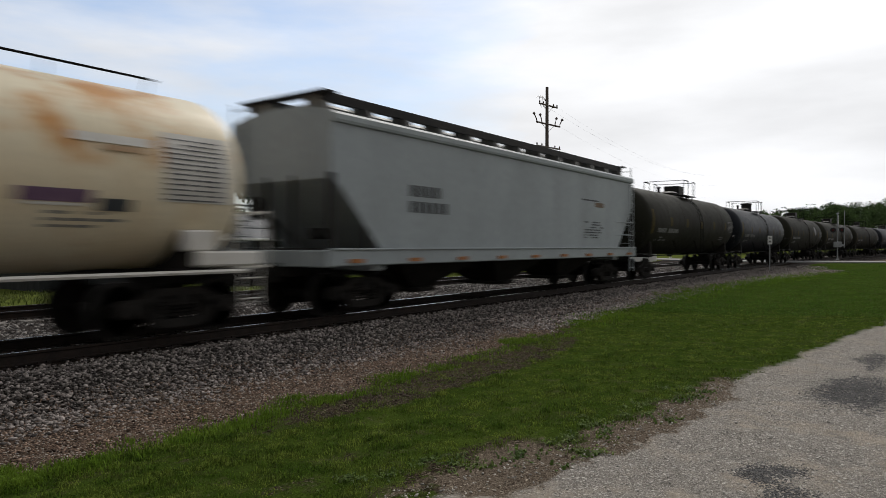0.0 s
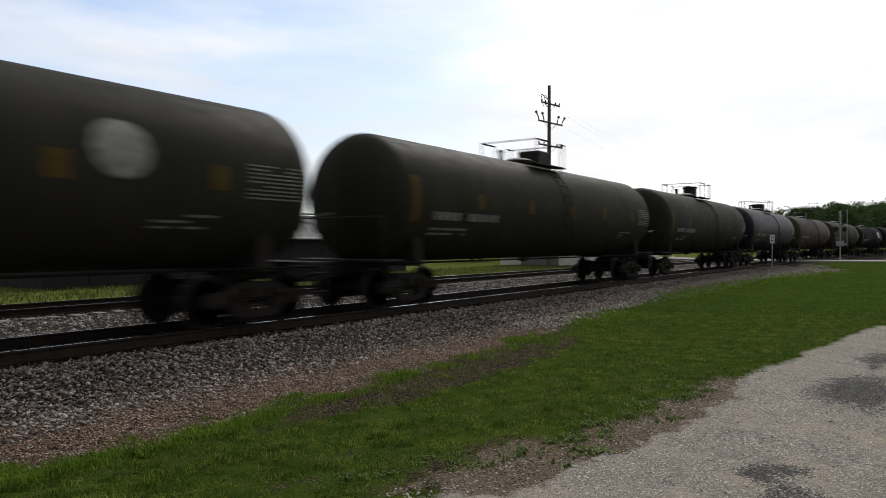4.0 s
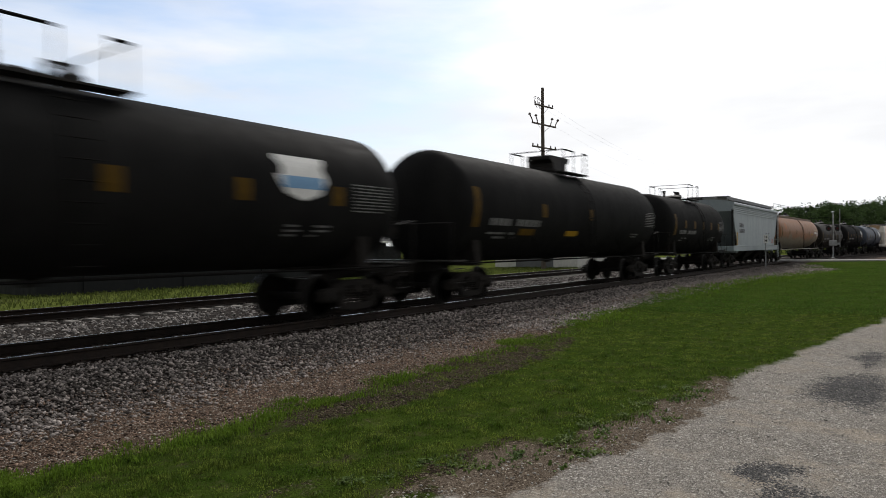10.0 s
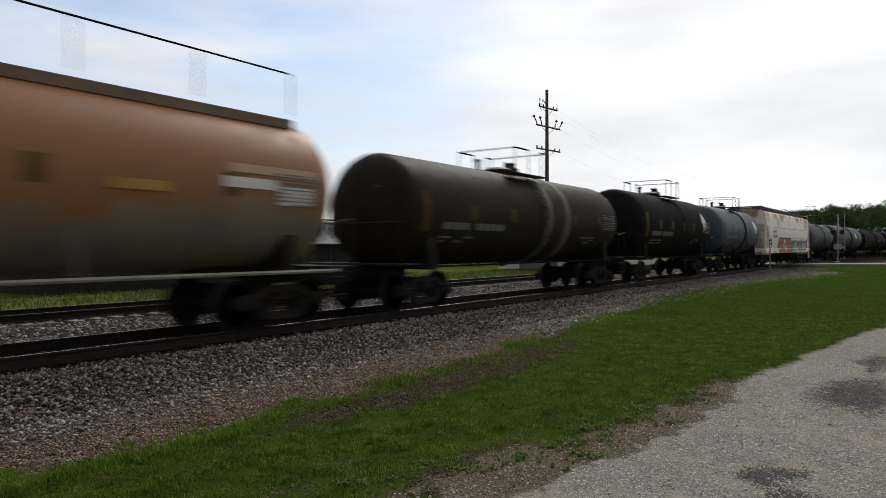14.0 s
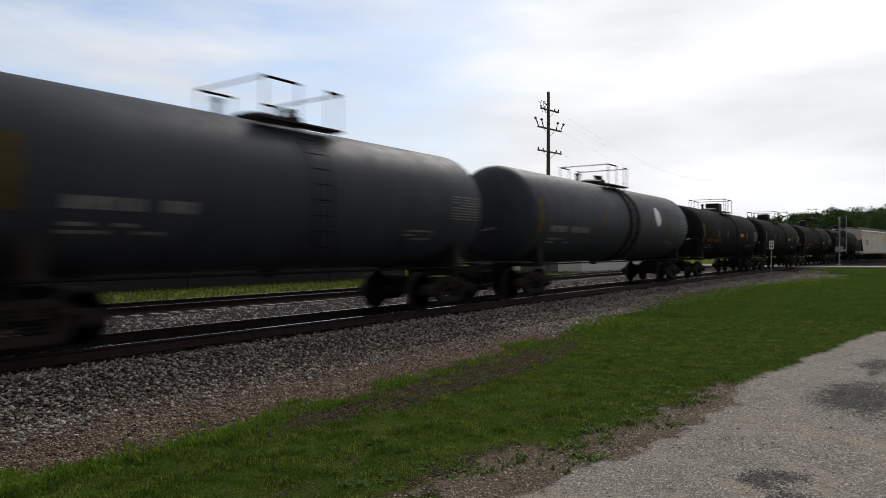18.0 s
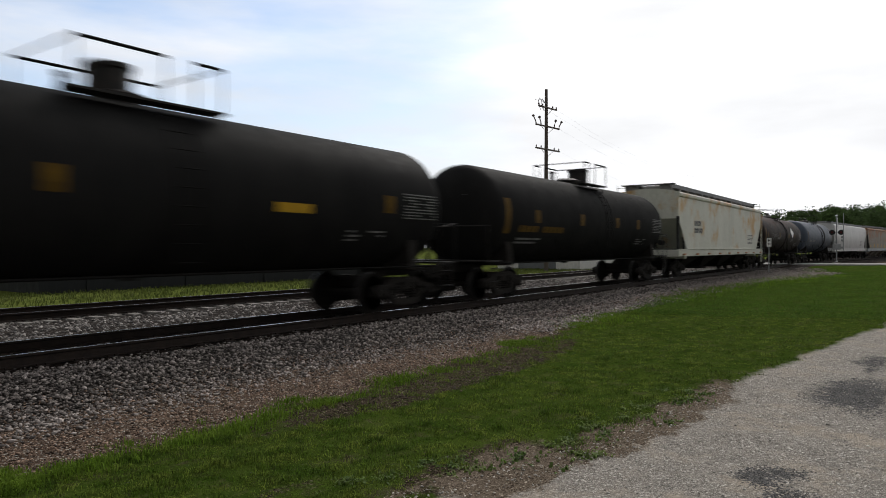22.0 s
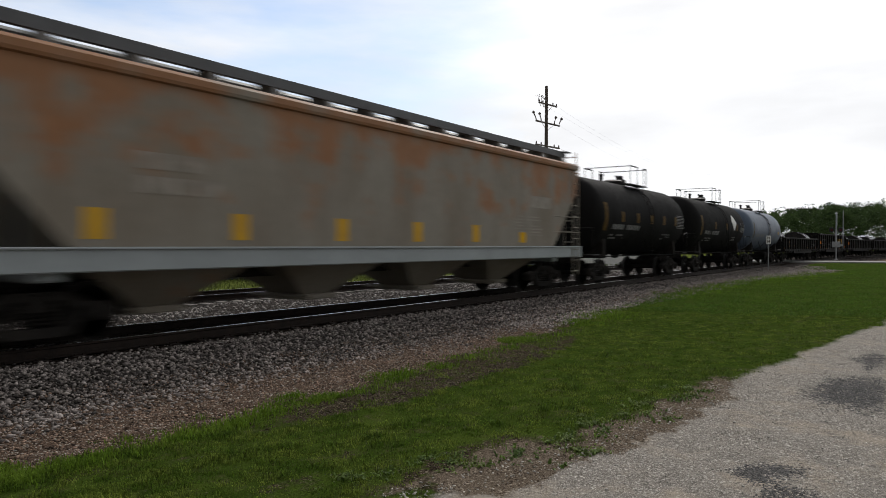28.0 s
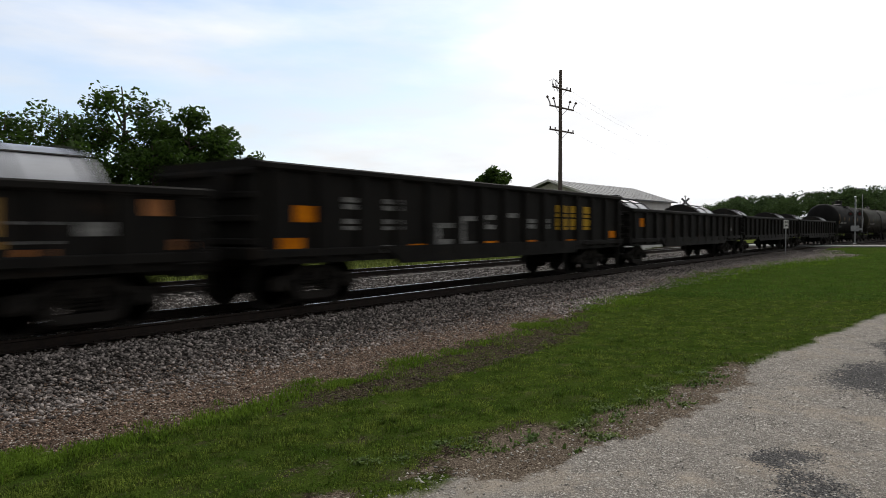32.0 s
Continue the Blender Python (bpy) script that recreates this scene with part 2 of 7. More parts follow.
STREAK = (1.2, 1.2, 0.35)
M = {
    "black_tank": material("black_tank_paint", (0.0112, 0.0112, 0.0112), (0.0168, 0.0166, 0.0162), 0.7, scale=1.1, stretch=STREAK, spec=0.02),
    "blue_black_tank": material("blue_black_tank_paint", (0.009, 0.0105, 0.014), (0.016, 0.0185, 0.0235), 0.5, scale=1.1, stretch=STREAK, spec=0.1),
    "olive_tank": material("faded_olive_black_paint", (0.019, 0.0185, 0.0135), (0.028, 0.027, 0.02), 0.65, scale=1.0, stretch=STREAK, spec=0.05),
    "brown_tank": material("brown_black_dirty_paint", (0.031, 0.0255, 0.0165), (0.043, 0.036, 0.025), 0.6, scale=1.0, stretch=STREAK, spec=0.06),
    "sooty_brown_tank": material("sooty_brown_paint", (0.0185, 0.016, 0.0135), (0.029, 0.0245, 0.02), 0.6, scale=1.0, stretch=STREAK, spec=0.05),
    "rust_black_tank": material("rusty_black_paint", (0.014, 0.0105, 0.0092), (0.022, 0.014, 0.011), 0.6, rust=(0.036, 0.018, 0.012), rust_at=0.76, rust_top=(2.4, 4.0, 0.28), scale=1.3, stretch=STREAK, spec=0.06),
    "grey_blue_tank": material("grey_blue_paint", (0.052, 0.063, 0.083), (0.07, 0.082, 0.105), 0.5, scale=1.0, stretch=STREAK, spec=0.1),
    "slate_tank": material("dark_slate_paint", (0.03, 0.034, 0.043), (0.042, 0.047, 0.058), 0.55, scale=1.0, stretch=STREAK, spec=0.1),
    "light_blue_tank": material("light_blue_grey_paint", (0.076, 0.1, 0.14), (0.105, 0.132, 0.175), 0.5, scale=1.0, stretch=STREAK),
    "cream_tank": material("cream_paint_rusting", (0.66, 0.585, 0.43), (0.6, 0.49, 0.32), 0.5, scale=0.9, stretch=STREAK, rust=(0.48, 0.24, 0.08), rust_scale=0.9, rust_at=0.78, rust_top=(2.4, 4.1, 0.24)),
    "orange_tank": material("faded_orange_brown_paint", (0.17, 0.14, 0.1), (0.22, 0.18, 0.13), 0.55, scale=0.8, stretch=STREAK, rust=(0.24, 0.11, 0.05), rust_scale=0.8, rust_at=0.78, rust_top=(1.7, 2.6, 0.4)),
    "grey_hopper": material("grey_hopper_paint", (0.3, 0.33, 0.34), (0.25, 0.275, 0.28), 0.55, scale=0.7, stretch=STREAK, rust=(0.3, 0.25, 0.18), rust_scale=0.7, rust_at=0.72),
    "blue_grey_hopper": material("blue_grey_hopper_paint", (0.29, 0.335, 0.35), (0.24, 0.275, 0.29), 0.5, scale=0.7, stretch=STREAK),
    "cream_hopper": material("cream_hopper_paint", (0.84, 0.81, 0.755), (0.74, 0.69, 0.6), 0.55, scale=0.7, stretch=STREAK, rust=(0.38, 0.25, 0.14), rust_scale=0.8, rust_at=0.82, rust_top=(2.6, 4.1, 0.26)),
    "white_hopper": material("white_hopper_paint", (0.5, 0.5, 0.435), (0.41, 0.415, 0.355), 0.55, scale=0.7, stretch=STREAK, rust=(0.43, 0.27, 0.11), rust_scale=0.55, rust_at=0.725, rust_top=(1.8, 3.4, 0.08)),
    "silver_hopper": material("silver_hopper_paint", (0.46, 0.46, 0.45), (0.38, 0.38, 0.37), 0.45, scale=0.7, stretch=STREAK),
    "rust_hopper": material("rust_stained_hopper_paint", (0.225, 0.205, 0.17), (0.17, 0.14, 0.105), 0.6, scale=0.7, stretch=STREAK, rust=(0.25, 0.125, 0.062), rust_scale=0.9, rust_at=0.78, rust_top=(1.7, 4.1, 0.26)),
    "gondola": material("weathered_black_gondola_paint", (0.011, 0.0105, 0.01), (0.018, 0.0165, 0.0148), 0.65, scale=1.2, stretch=STREAK, rust=(0.025, 0.0185, 0.014), rust_scale=1.2, rust_at=0.6, spec=0.03),
    "coil_cover": material("galvanised_cover", (0.33, 0.34, 0.36), (0.2, 0.2, 0.205), 0.38, 0.7, scale=1.2, stretch=STREAK),
    "running_gear": material("grimy_cast_steel", (0.019, 0.0178, 0.0165), (0.03, 0.0265, 0.0235), 0.85, scale=3.0, bump=0.2, spec=0.04),
    "wheel": material("wheel_steel", (0.015, 0.014, 0.013), (0.022, 0.0195, 0.017), 0.75, 0.0, scale=4.0, spec=0.04),
    "tread": material("worn_wheel_tread", (0.03, 0.029, 0.028), (0.02, 0.019, 0.018), 0.5, 0.0, scale=6.0),
    "grating": material("galvanised_grating", (0.1, 0.105, 0.11), (0.07, 0.072, 0.075), 0.55, 0.4, scale=5.0),
    "dark_grating": material("dark_grating", (0.02, 0.02, 0.02), (0.035, 0.03, 0.026), 0.6, 0.2, scale=5.0, spec=0.1),
    "handrail": material("dark_painted_pipe", (0.006, 0.006, 0.006), (0.01, 0.009, 0.008), 0.8, scale=5.0, spec=0.03),
    "steel_rail_grey": material("grey_painted_pipe", (0.25, 0.25, 0.24), (0.2, 0.19, 0.17), 0.5, scale=5.0),
    "yellow": material("yellow_reflective_sheet", (0.115, 0.066, 0.008), (0.07, 0.04, 0.008), 0.6, scale=5.0, spec=0.05),
    # shade of the recessed hopper ends put into the colour; also used for seams
    "end_shade_and_seam": material("shaded_end_and_seam", (0.034, 0.034, 0.033), (0.02, 0.019, 0.018), 0.8, scale=2.0, spec=0.1),
    "faint_mark": material("worn_stencil", (0.2, 0.18, 0.15), (0.32, 0.29, 0.25), 0.6, scale=5.0),
    "white_panel": material("off_white_panel", (0.6, 0.58, 0.54), (0.5, 0.47, 0.42), 0.6, scale=2.0),
    "cream_stain": material("tan_stain", (0.42, 0.3, 0.19), (0.34, 0.22, 0.13), 0.7, scale=2.0),
    "rusty_walk": material("rusty_walkway_steel", (0.17, 0.12, 0.08), (0.11, 0.078, 0.054), 0.7, scale=3.0),
    "grey_band": material("dusty_grey_band", (0.1, 0.093, 0.08), (0.07, 0.064, 0.055), 0.7, scale=2.0),
    "faded_yellow": material("faded_yellow_sheet", (0.085, 0.06, 0.012), (0.05, 0.035, 0.01), 0.7, scale=5.0, spec=0.05),
    "logo_rust": material("dull_orange_emblem", (0.36, 0.14, 0.06), (0.28, 0.1, 0.045), 0.7, scale=3.0),
    "tan_gold": material("worn_gold_paint", (0.4, 0.235, 0.07), (0.27, 0.16, 0.05), 0.6, scale=3.0, spec=0.05),
    "gold": material("gold_lettering", (0.42, 0.25, 0.02), (0.3, 0.18, 0.02), 0.6, scale=5.0, spec=0.05),
    "purple_mark": material("faded_purple_lettering", (0.12, 0.07, 0.12), (0.2, 0.13, 0.17), 0.6, scale=4.0),
    "bright_yellow": material("bright_yellow_sheet", (0.62, 0.35, 0.01), (0.5, 0.27, 0.01), 0.6, scale=4.0, spec=0.03),
    "bright_orange": material("bright_orange_sheet", (0.58, 0.18, 0.004), (0.3, 0.085, 0.004), 0.6, scale=3.0, spec=0.03),
    "dim_stencil": material("faint_grey_stencil", (0.26, 0.26, 0.25), (0.09, 0.09, 0.088), 0.7, scale=7.0, low=0.35, high=0.6),
    "orange": material("orange_paint", (0.6, 0.17, 0.03), (0.5, 0.12, 0.02), 0.5, scale=3.0),
    "worn_orange": material("worn_orange_sheet", (0.36, 0.14, 0.04), (0.2, 0.09, 0.04), 0.6, scale=3.0),
    "stencil": material("white_stencil", (0.2, 0.2, 0.195), (0.09, 0.09, 0.088), 0.6, scale=6.0),
    "white_mark": material("white_paint_mark", (0.7, 0.7, 0.68), (0.55, 0.55, 0.53), 0.6, scale=4.0),
    "dark_mark": material("dark_stencil", (0.04, 0.045, 0.05), (0.08, 0.08, 0.08), 0.6, scale=4.0),
    "blue_mark": material("blue_mark", (0.16, 0.3, 0.48), (0.2, 0.36, 0.52), 0.6, scale=4.0),
    "red_mark": material("red_mark", (0.45, 0.05, 0.04), (0.35, 0.04, 0.03), 0.6, scale=4.0),
    "teal": material("teal_spray_paint", (0.05, 0.24, 0.27), (0.09, 0.32, 0.34), 0.5, scale=3.0),
    "spray_red": material("red_spray_paint", (0.48, 0.1, 0.05), (0.4, 0.06, 0.04), 0.5, scale=3.0),
    "spray_black": material("black_spray_paint", (0.06, 0.06, 0.065), (0.1, 0.1, 0.1), 0.5, scale=3.0),
    "rail_side": material("rusty_rail_steel", (0.016, 0.0115, 0.0095), (0.026, 0.0175, 0.013), 0.8, 0.0, scale=5.0),
    "rail_head": material("polished_rail_head", (0.5, 0.5, 0.5), (0.42, 0.42, 0.42), 0.22, 1.0, scale=6.0),
    "tie": material("creosoted_tie", (0.014, 0.0115, 0.01), (0.026, 0.021, 0.017), 0.85, scale=3.0, stretch=(4, 1, 1), bump=0.4, random_tone=0.3),
    "tie_pale": material("weathered_pale_tie", (0.2, 0.185, 0.168), (0.12, 0.11, 0.1), 0.9, scale=3.0, stretch=(4, 1, 1), bump=0.4, random_tone=0.3),
    "ballast_stone": material("grey_pink_ballast", (0.24, 0.212, 0.196), (0.15, 0.128, 0.116), 0.85, scale=6.0, island_tone=0.8, bump=0.5, grain=0.3),
    # dirty stones; the dark second tone also holds the train's shade
    "dirty_shaded_ballast": material("grimy_shaded_ballast", (0.24, 0.22, 0.205), (0.06, 0.054, 0.05), 0.9, scale=5.0, island_tone=0.85),
    "pebble": material("brown_pebble", (0.205, 0.142, 0.106), (0.1, 0.068, 0.05), 0.9, scale=6.0, island_tone=0.85),
    "clod": material("dark_soil_clod", (0.075, 0.056, 0.04), (0.04, 0.03, 0.022), 0.95, scale=6.0, island_tone=0.6),
    "pale_pebble": material("limestone_pebble", (0.42, 0.395, 0.355), (0.26, 0.243, 0.22), 0.9, scale=6.0, island_tone=0.3),
    "grass": foliage("lawn_grass", (0.05, 0.09, 0.01), (0.145, 0.185, 0.032), 0.7, scale=3.2, low=0.42, high=0.62, island_tone=0.75, spec=0.04, rust=(0.115, 0.108, 0.045), rust_scale=9.0, rust_at=0.6),
    "grass_far": foliage("distant_lawn_grass", (0.052, 0.105, 0.014), (0.09, 0.152, 0.025), 0.7, scale=0.6, island_tone=0.4, spec=0.04),
    "tuft": foliage("bright_tuft_grass", (0.085, 0.15, 0.014), (0.13, 0.2, 0.025), 0.7, scale=1.2, island_tone=0.45, spec=0.04),
    "meadow": foliage("meadow_grass", (0.075, 0.098, 0.022), (0.115, 0.13, 0.04), 0.7, scale=0.4, island_tone=0.35, spec=0.05),
    "weed": foliage("broad_leaf_weed", (0.065, 0.11, 0.02), (0.13, 0.17, 0.045), 0.8, scale=2.0, island_tone=0.35, spec=0.3),
    "leaf": foliage("tree_leaf", (0.035, 0.07, 0.012), (0.06, 0.1, 0.018), 0.6, scale=0.4, island_tone=0.45, spec=0.1),
    "leaf_far": foliage("far_tree_leaf", (0.036, 0.06, 0.021), (0.056, 0.088, 0.029), 0.7, scale=0.12, island_tone=0.3, spec=0.03),
    "bark": material("bark", (0.06, 0.047, 0.037), (0.1, 0.08, 0.062), 0.9, scale=6.0, stretch=(3, 3, 0.5), bump=0.6),
    "pole_wood": material("weathered_pole", (0.09, 0.075, 0.062), (0.13, 0.11, 0.095), 0.9, scale=5.0, stretch=(4, 4, 0.4), bump=0.4),
    "insulator": material("glazed_insulator", (0.1, 0.07, 0.06), (0.06, 0.045, 0.04), 0.25, scale=4.0),
    "wire": material("cable", (0.5, 0.5, 0.52), None, 0.5, scale=4.0, grain=0),
    "asphalt": material("pale_worn_asphalt", (0.26, 0.25, 0.24), (0.2, 0.195, 0.19), 0.9, scale=0.7, bump=0.3),
    "galvanised": material("galvanised_steel", (0.3, 0.31, 0.315), (0.22, 0.225, 0.23), 0.45, 0.6, scale=4.0),
    "sign_white": material("white_sign_sheet", (0.75, 0.75, 0.73), (0.65, 0.65, 0.62), 0.5, scale=4.0),
    # blade backs seen against the sky, their backlit shade put into the grey
    "sign_backlit": material("backlit_blade_back", (0.11, 0.11, 0.11), (0.07, 0.07, 0.07), 0.6, scale=4.0),
    "sign_black": material("black_sign_paint", (0.02, 0.02, 0.02), None, 0.5, scale=4.0),
    "lens_red": material("unlit_red_lens", (0.07, 0.008, 0.008), (0.05, 0.008, 0.008), 0.3, scale=4.0),
    "wall_metal": material("pale_metal_siding", (0.62, 0.61, 0.58), (0.54, 0.53, 0.5), 0.5, scale=0.4, stretch=STREAK),
    "roof_metal": material("grey_metal_roofing", (0.15, 0.155, 0.16), (0.12, 0.125, 0.13), 0.7, 0.0, scale=0.4),
    "shed_roof": material("dull_light_roofing", (0.17, 0.172, 0.175), (0.13, 0.132, 0.135), 0.8, 0.0, scale=0.4),
    "shed_wall": material("grey_blue_siding", (0.014, 0.0155, 0.016), (0.011, 0.012, 0.0125), 0.6, scale=0.4, stretch=STREAK),
}


def ground_material():
    """Soil, lawn, brown gravel, ballast and pale lot gravel, told apart by masks on the sheet, their edges broken by noise."""
    m = bpy.data.materials.new("ground_cover")
    m.use_nodes = True
    n, l = m.node_tree.nodes, m.node_tree.links
    b = n["Principled BSDF"]
    b.inputs["Roughness"].default_value, b.inputs["Specular IOR Level"].default_value = 1.0, 0.0
    co = n.new("ShaderNodeTexCoord")

    def noise_node(s, detail=6.0, r=0.6):
        t = n.new("ShaderNodeTexNoise")
        t.inputs["Scale"].default_value, t.inputs["Detail"].default_value, t.inputs["Roughness"].default_value = s, detail, r
        l.new(co.outputs["Object"], t.inputs["Vector"])
        return t.outputs["Fac"]

    def math_node(op, a, c):
        t = n.new("ShaderNodeMath")
        t.operation = op
        for k, v in ((0, a), (1, c)):
            if hasattr(v, "is_linked"):
                l.new(v, t.inputs[k])
            else:
                t.inputs[k].default_value = v
        return t.outputs["Value"]

    def span(socket, a, c):
        r = n.new("ShaderNodeMapRange")
        r.inputs["From Min"].default_value, r.inputs["From Max"].default_value = a, c
        l.new(socket, r.inputs["Value"])
        return r.outputs["Result"]

    def mix(fac, a, c):
        x = n.new("ShaderNodeMix")
        x.data_type = "RGBA"
        for key, v in (("Factor", fac), ("A", a), ("B", c)):
            if hasattr(v, "is_linked"):
                l.new(v, x.inputs[key])
            else:
                x.inputs[key].default_value = v if key == "Factor" else (*v, 1)
        return x.outputs["Result"]

    def mask(name, amount=0.9, size=2.6):
        a = n.new("ShaderNodeAttribute")
        a.attribute_name = name
        broken = math_node("ADD", a.outputs["Fac"], math_node("MULTIPLY", math_node("SUBTRACT", noise_node(size, 10.0, 0.78), 0.5), amount))
        return span(broken, 0.36, 0.64)

    fine, mid, broad = noise_node(55, 4.0, 0.7), noise_node(9, 5.0), noise_node(0.55, 5.0)
    stones = n.new("ShaderNodeTexVoronoi")
    stones.inputs["Scale"].default_value = 26.0
    l.new(co.outputs["Object"], stones.inputs["Vector"])
    pebbles = n.new("ShaderNodeTexVoronoi")
    pebbles.inputs["Scale"].default_value = 90.0
    l.new(co.outputs["Object"], pebbles.inputs["Vector"])
    sep = n.new("ShaderNodeSeparateColor")
    l.new(stones.outputs["Color"], sep.inputs["Color"])
    sep2 = n.new("ShaderNodeSeparateColor")
    l.new(pebbles.outputs["Color"], sep2.inputs["Color"])
    def crevice(voronoi, lo, hi):
        return span(voronoi.outputs["Distance"], hi, lo)

    def grit(a, c, e, cells, sep_socket):
        """Chips of two tones with dark gaps between them."""
        return mix(crevice(cells, 0.25, 0.62), e, mix(sep_socket, a, c))

    chips = n.new("ShaderNodeTexVoronoi")
    chips.inputs["Scale"].default_value = 64.0
    l.new(co.outputs["Object"], chips.inputs["Vector"])
    sep3 = n.new("ShaderNodeSeparateColor")
    l.new(chips.outputs["Color"], sep3.inputs["Color"])

    def specked(colour, pale, dark, pale_at=0.86, dark_at=0.16):
        """A few odd pale and dark chips lying among the rest."""
        colour = mix(span(sep3.outputs["Green"], pale_at, pale_at + 0.04), colour, pale)
        return mix(span(sep3.outputs["Blue"], dark_at, dark_at - 0.04), colour, dark)

    soil = mix(span(mid, 0.35, 0.65), (0.045, 0.033, 0.024), (0.088, 0.064, 0.046))
    soil = specked(mix(span(fine, 0.4, 0.6), (0.022, 0.017, 0.013), soil), (0.17, 0.14, 0.11), (0.015, 0.012, 0.009), 0.86, 0.25)
    soil = mix(span(noise_node(14.0, 8.0, 0.8), 0.52, 0.6), soil, (0.05, 0.072, 0.014))
    lawn = mix(span(noise_node(1.6, 6.0, 0.7), 0.35, 0.65), (0.036, 0.074, 0.009), (0.085, 0.128, 0.02))
    lawn = mix(span(fine, 0.3, 0.75), (0.02, 0.028, 0.006), lawn)
    lawn = mix(span(noise_node(2.2, 9.0, 0.78), 0.53, 0.66), lawn, (0.07, 0.068, 0.03))
    brown = grit((0.1, 0.07, 0.053), (0.245, 0.18, 0.138), (0.042, 0.029, 0.022), pebbles, sep2.outputs["Red"])
    brown = mix(span(mid, 0.42, 0.62), brown, (0.1, 0.07, 0.052))
    brown = mix(span(noise_node(2.4, 6.0), 0.5, 0.68), brown, (0.155, 0.108, 0.082))
    brown = specked(brown, (0.36, 0.33, 0.29), (0.03, 0.024, 0.02), 0.88, 0.2)
    ballast = grit((0.05, 0.044, 0.041), (0.16, 0.144, 0.134), (0.022, 0.019, 0.0175), stones, sep.outputs["Red"])
    lot = grit((0.31, 0.282, 0.248), (0.52, 0.478, 0.426), (0.165, 0.149, 0.132), pebbles, sep2.outputs["Green"])
    lot = mix(span(mid, 0.5, 0.68), lot, (0.31, 0.285, 0.25))
    lot = specked(lot, (0.5, 0.47, 0.425), (0.16, 0.146, 0.13), 0.86, 0.16)
    lot = mix(span(noise_node(26.0, 6.0, 0.8), 0.5, 0.66), lot, (0.24, 0.223, 0.195))
    dirt = specked(grit((0.16, 0.128, 0.096), (0.27, 0.222, 0.172), (0.09, 0.07, 0.053), pebbles, sep2.outputs["Blue"]), (0.34, 0.29, 0.23), (0.05, 0.037, 0.027), 0.94, 0.16)
    lot = mix(span(broad, 0.6, 0.72), lot, (0.25, 0.238, 0.215))
    lot = mix(span(noise_node(1.1, 8.0, 0.7), 0.52, 0.74), lot, (0.36, 0.305, 0.24))
    lot = mix(span(noise_node(4.0, 9.0, 0.8), 0.56, 0.62), lot, (0.2, 0.184, 0.165))
    colour = mix(mask("lawn", 2.0, 5.0), soil, lawn)
    colour = mix(mask("brown"), colour, brown)
    colour = mix(mask("ballast"), colour, ballast)
    # oil staining, with the train's shade over the track bed painted into this tone
    colour = mix(mask("oil_shade"), colour, mix(span(fine, 0.3, 0.7), (0.01, 0.008, 0.007), (0.038, 0.03, 0.025)))
    colour = mix(mask("meadow"), colour, mix(span(mid, 0.35, 0.65), (0.066, 0.086, 0.018), (0.1, 0.115, 0.03)))
    colour = mix(mask("lot"), colour, lot)
    colour = mix(mask("dirt", 2.2, 5.0), colour, dirt)
    patch = n.new("ShaderNodeAttribute")
    patch.attribute_name = "patch"
    gaps = math_node("MULTIPLY", math_node("SUBTRACT", sep3.outputs["Red"], 0.5), 0.75)
    blur = math_node("MULTIPLY", math_node("SUBTRACT", noise_node(7.0, 10.0, 0.8), 0.5), 1.9)
    worn = span(math_node("ADD", patch.outputs["Fac"], math_node("ADD", gaps, blur)), 0.5, 0.56)
    colour = mix(worn, colour, mix(sep2.outputs["Blue"], (0.03, 0.03, 0.031), (0.15, 0.145, 0.14)))
    l.new(colour, b.inputs["Base Color"])
    bp = n.new("ShaderNodeBump")
    bp.inputs["Strength"].default_value, bp.inputs["Distance"].default_value = 0.9, 0.025
    l.new(math_node("ADD", fine, math_node("MULTIPLY", stones.outputs["Distance"], 0.4)), bp.inputs["Height"])
    l.new(bp.outputs["Normal"], b.inputs["Normal"])
    return m


GROUND = ground_material()

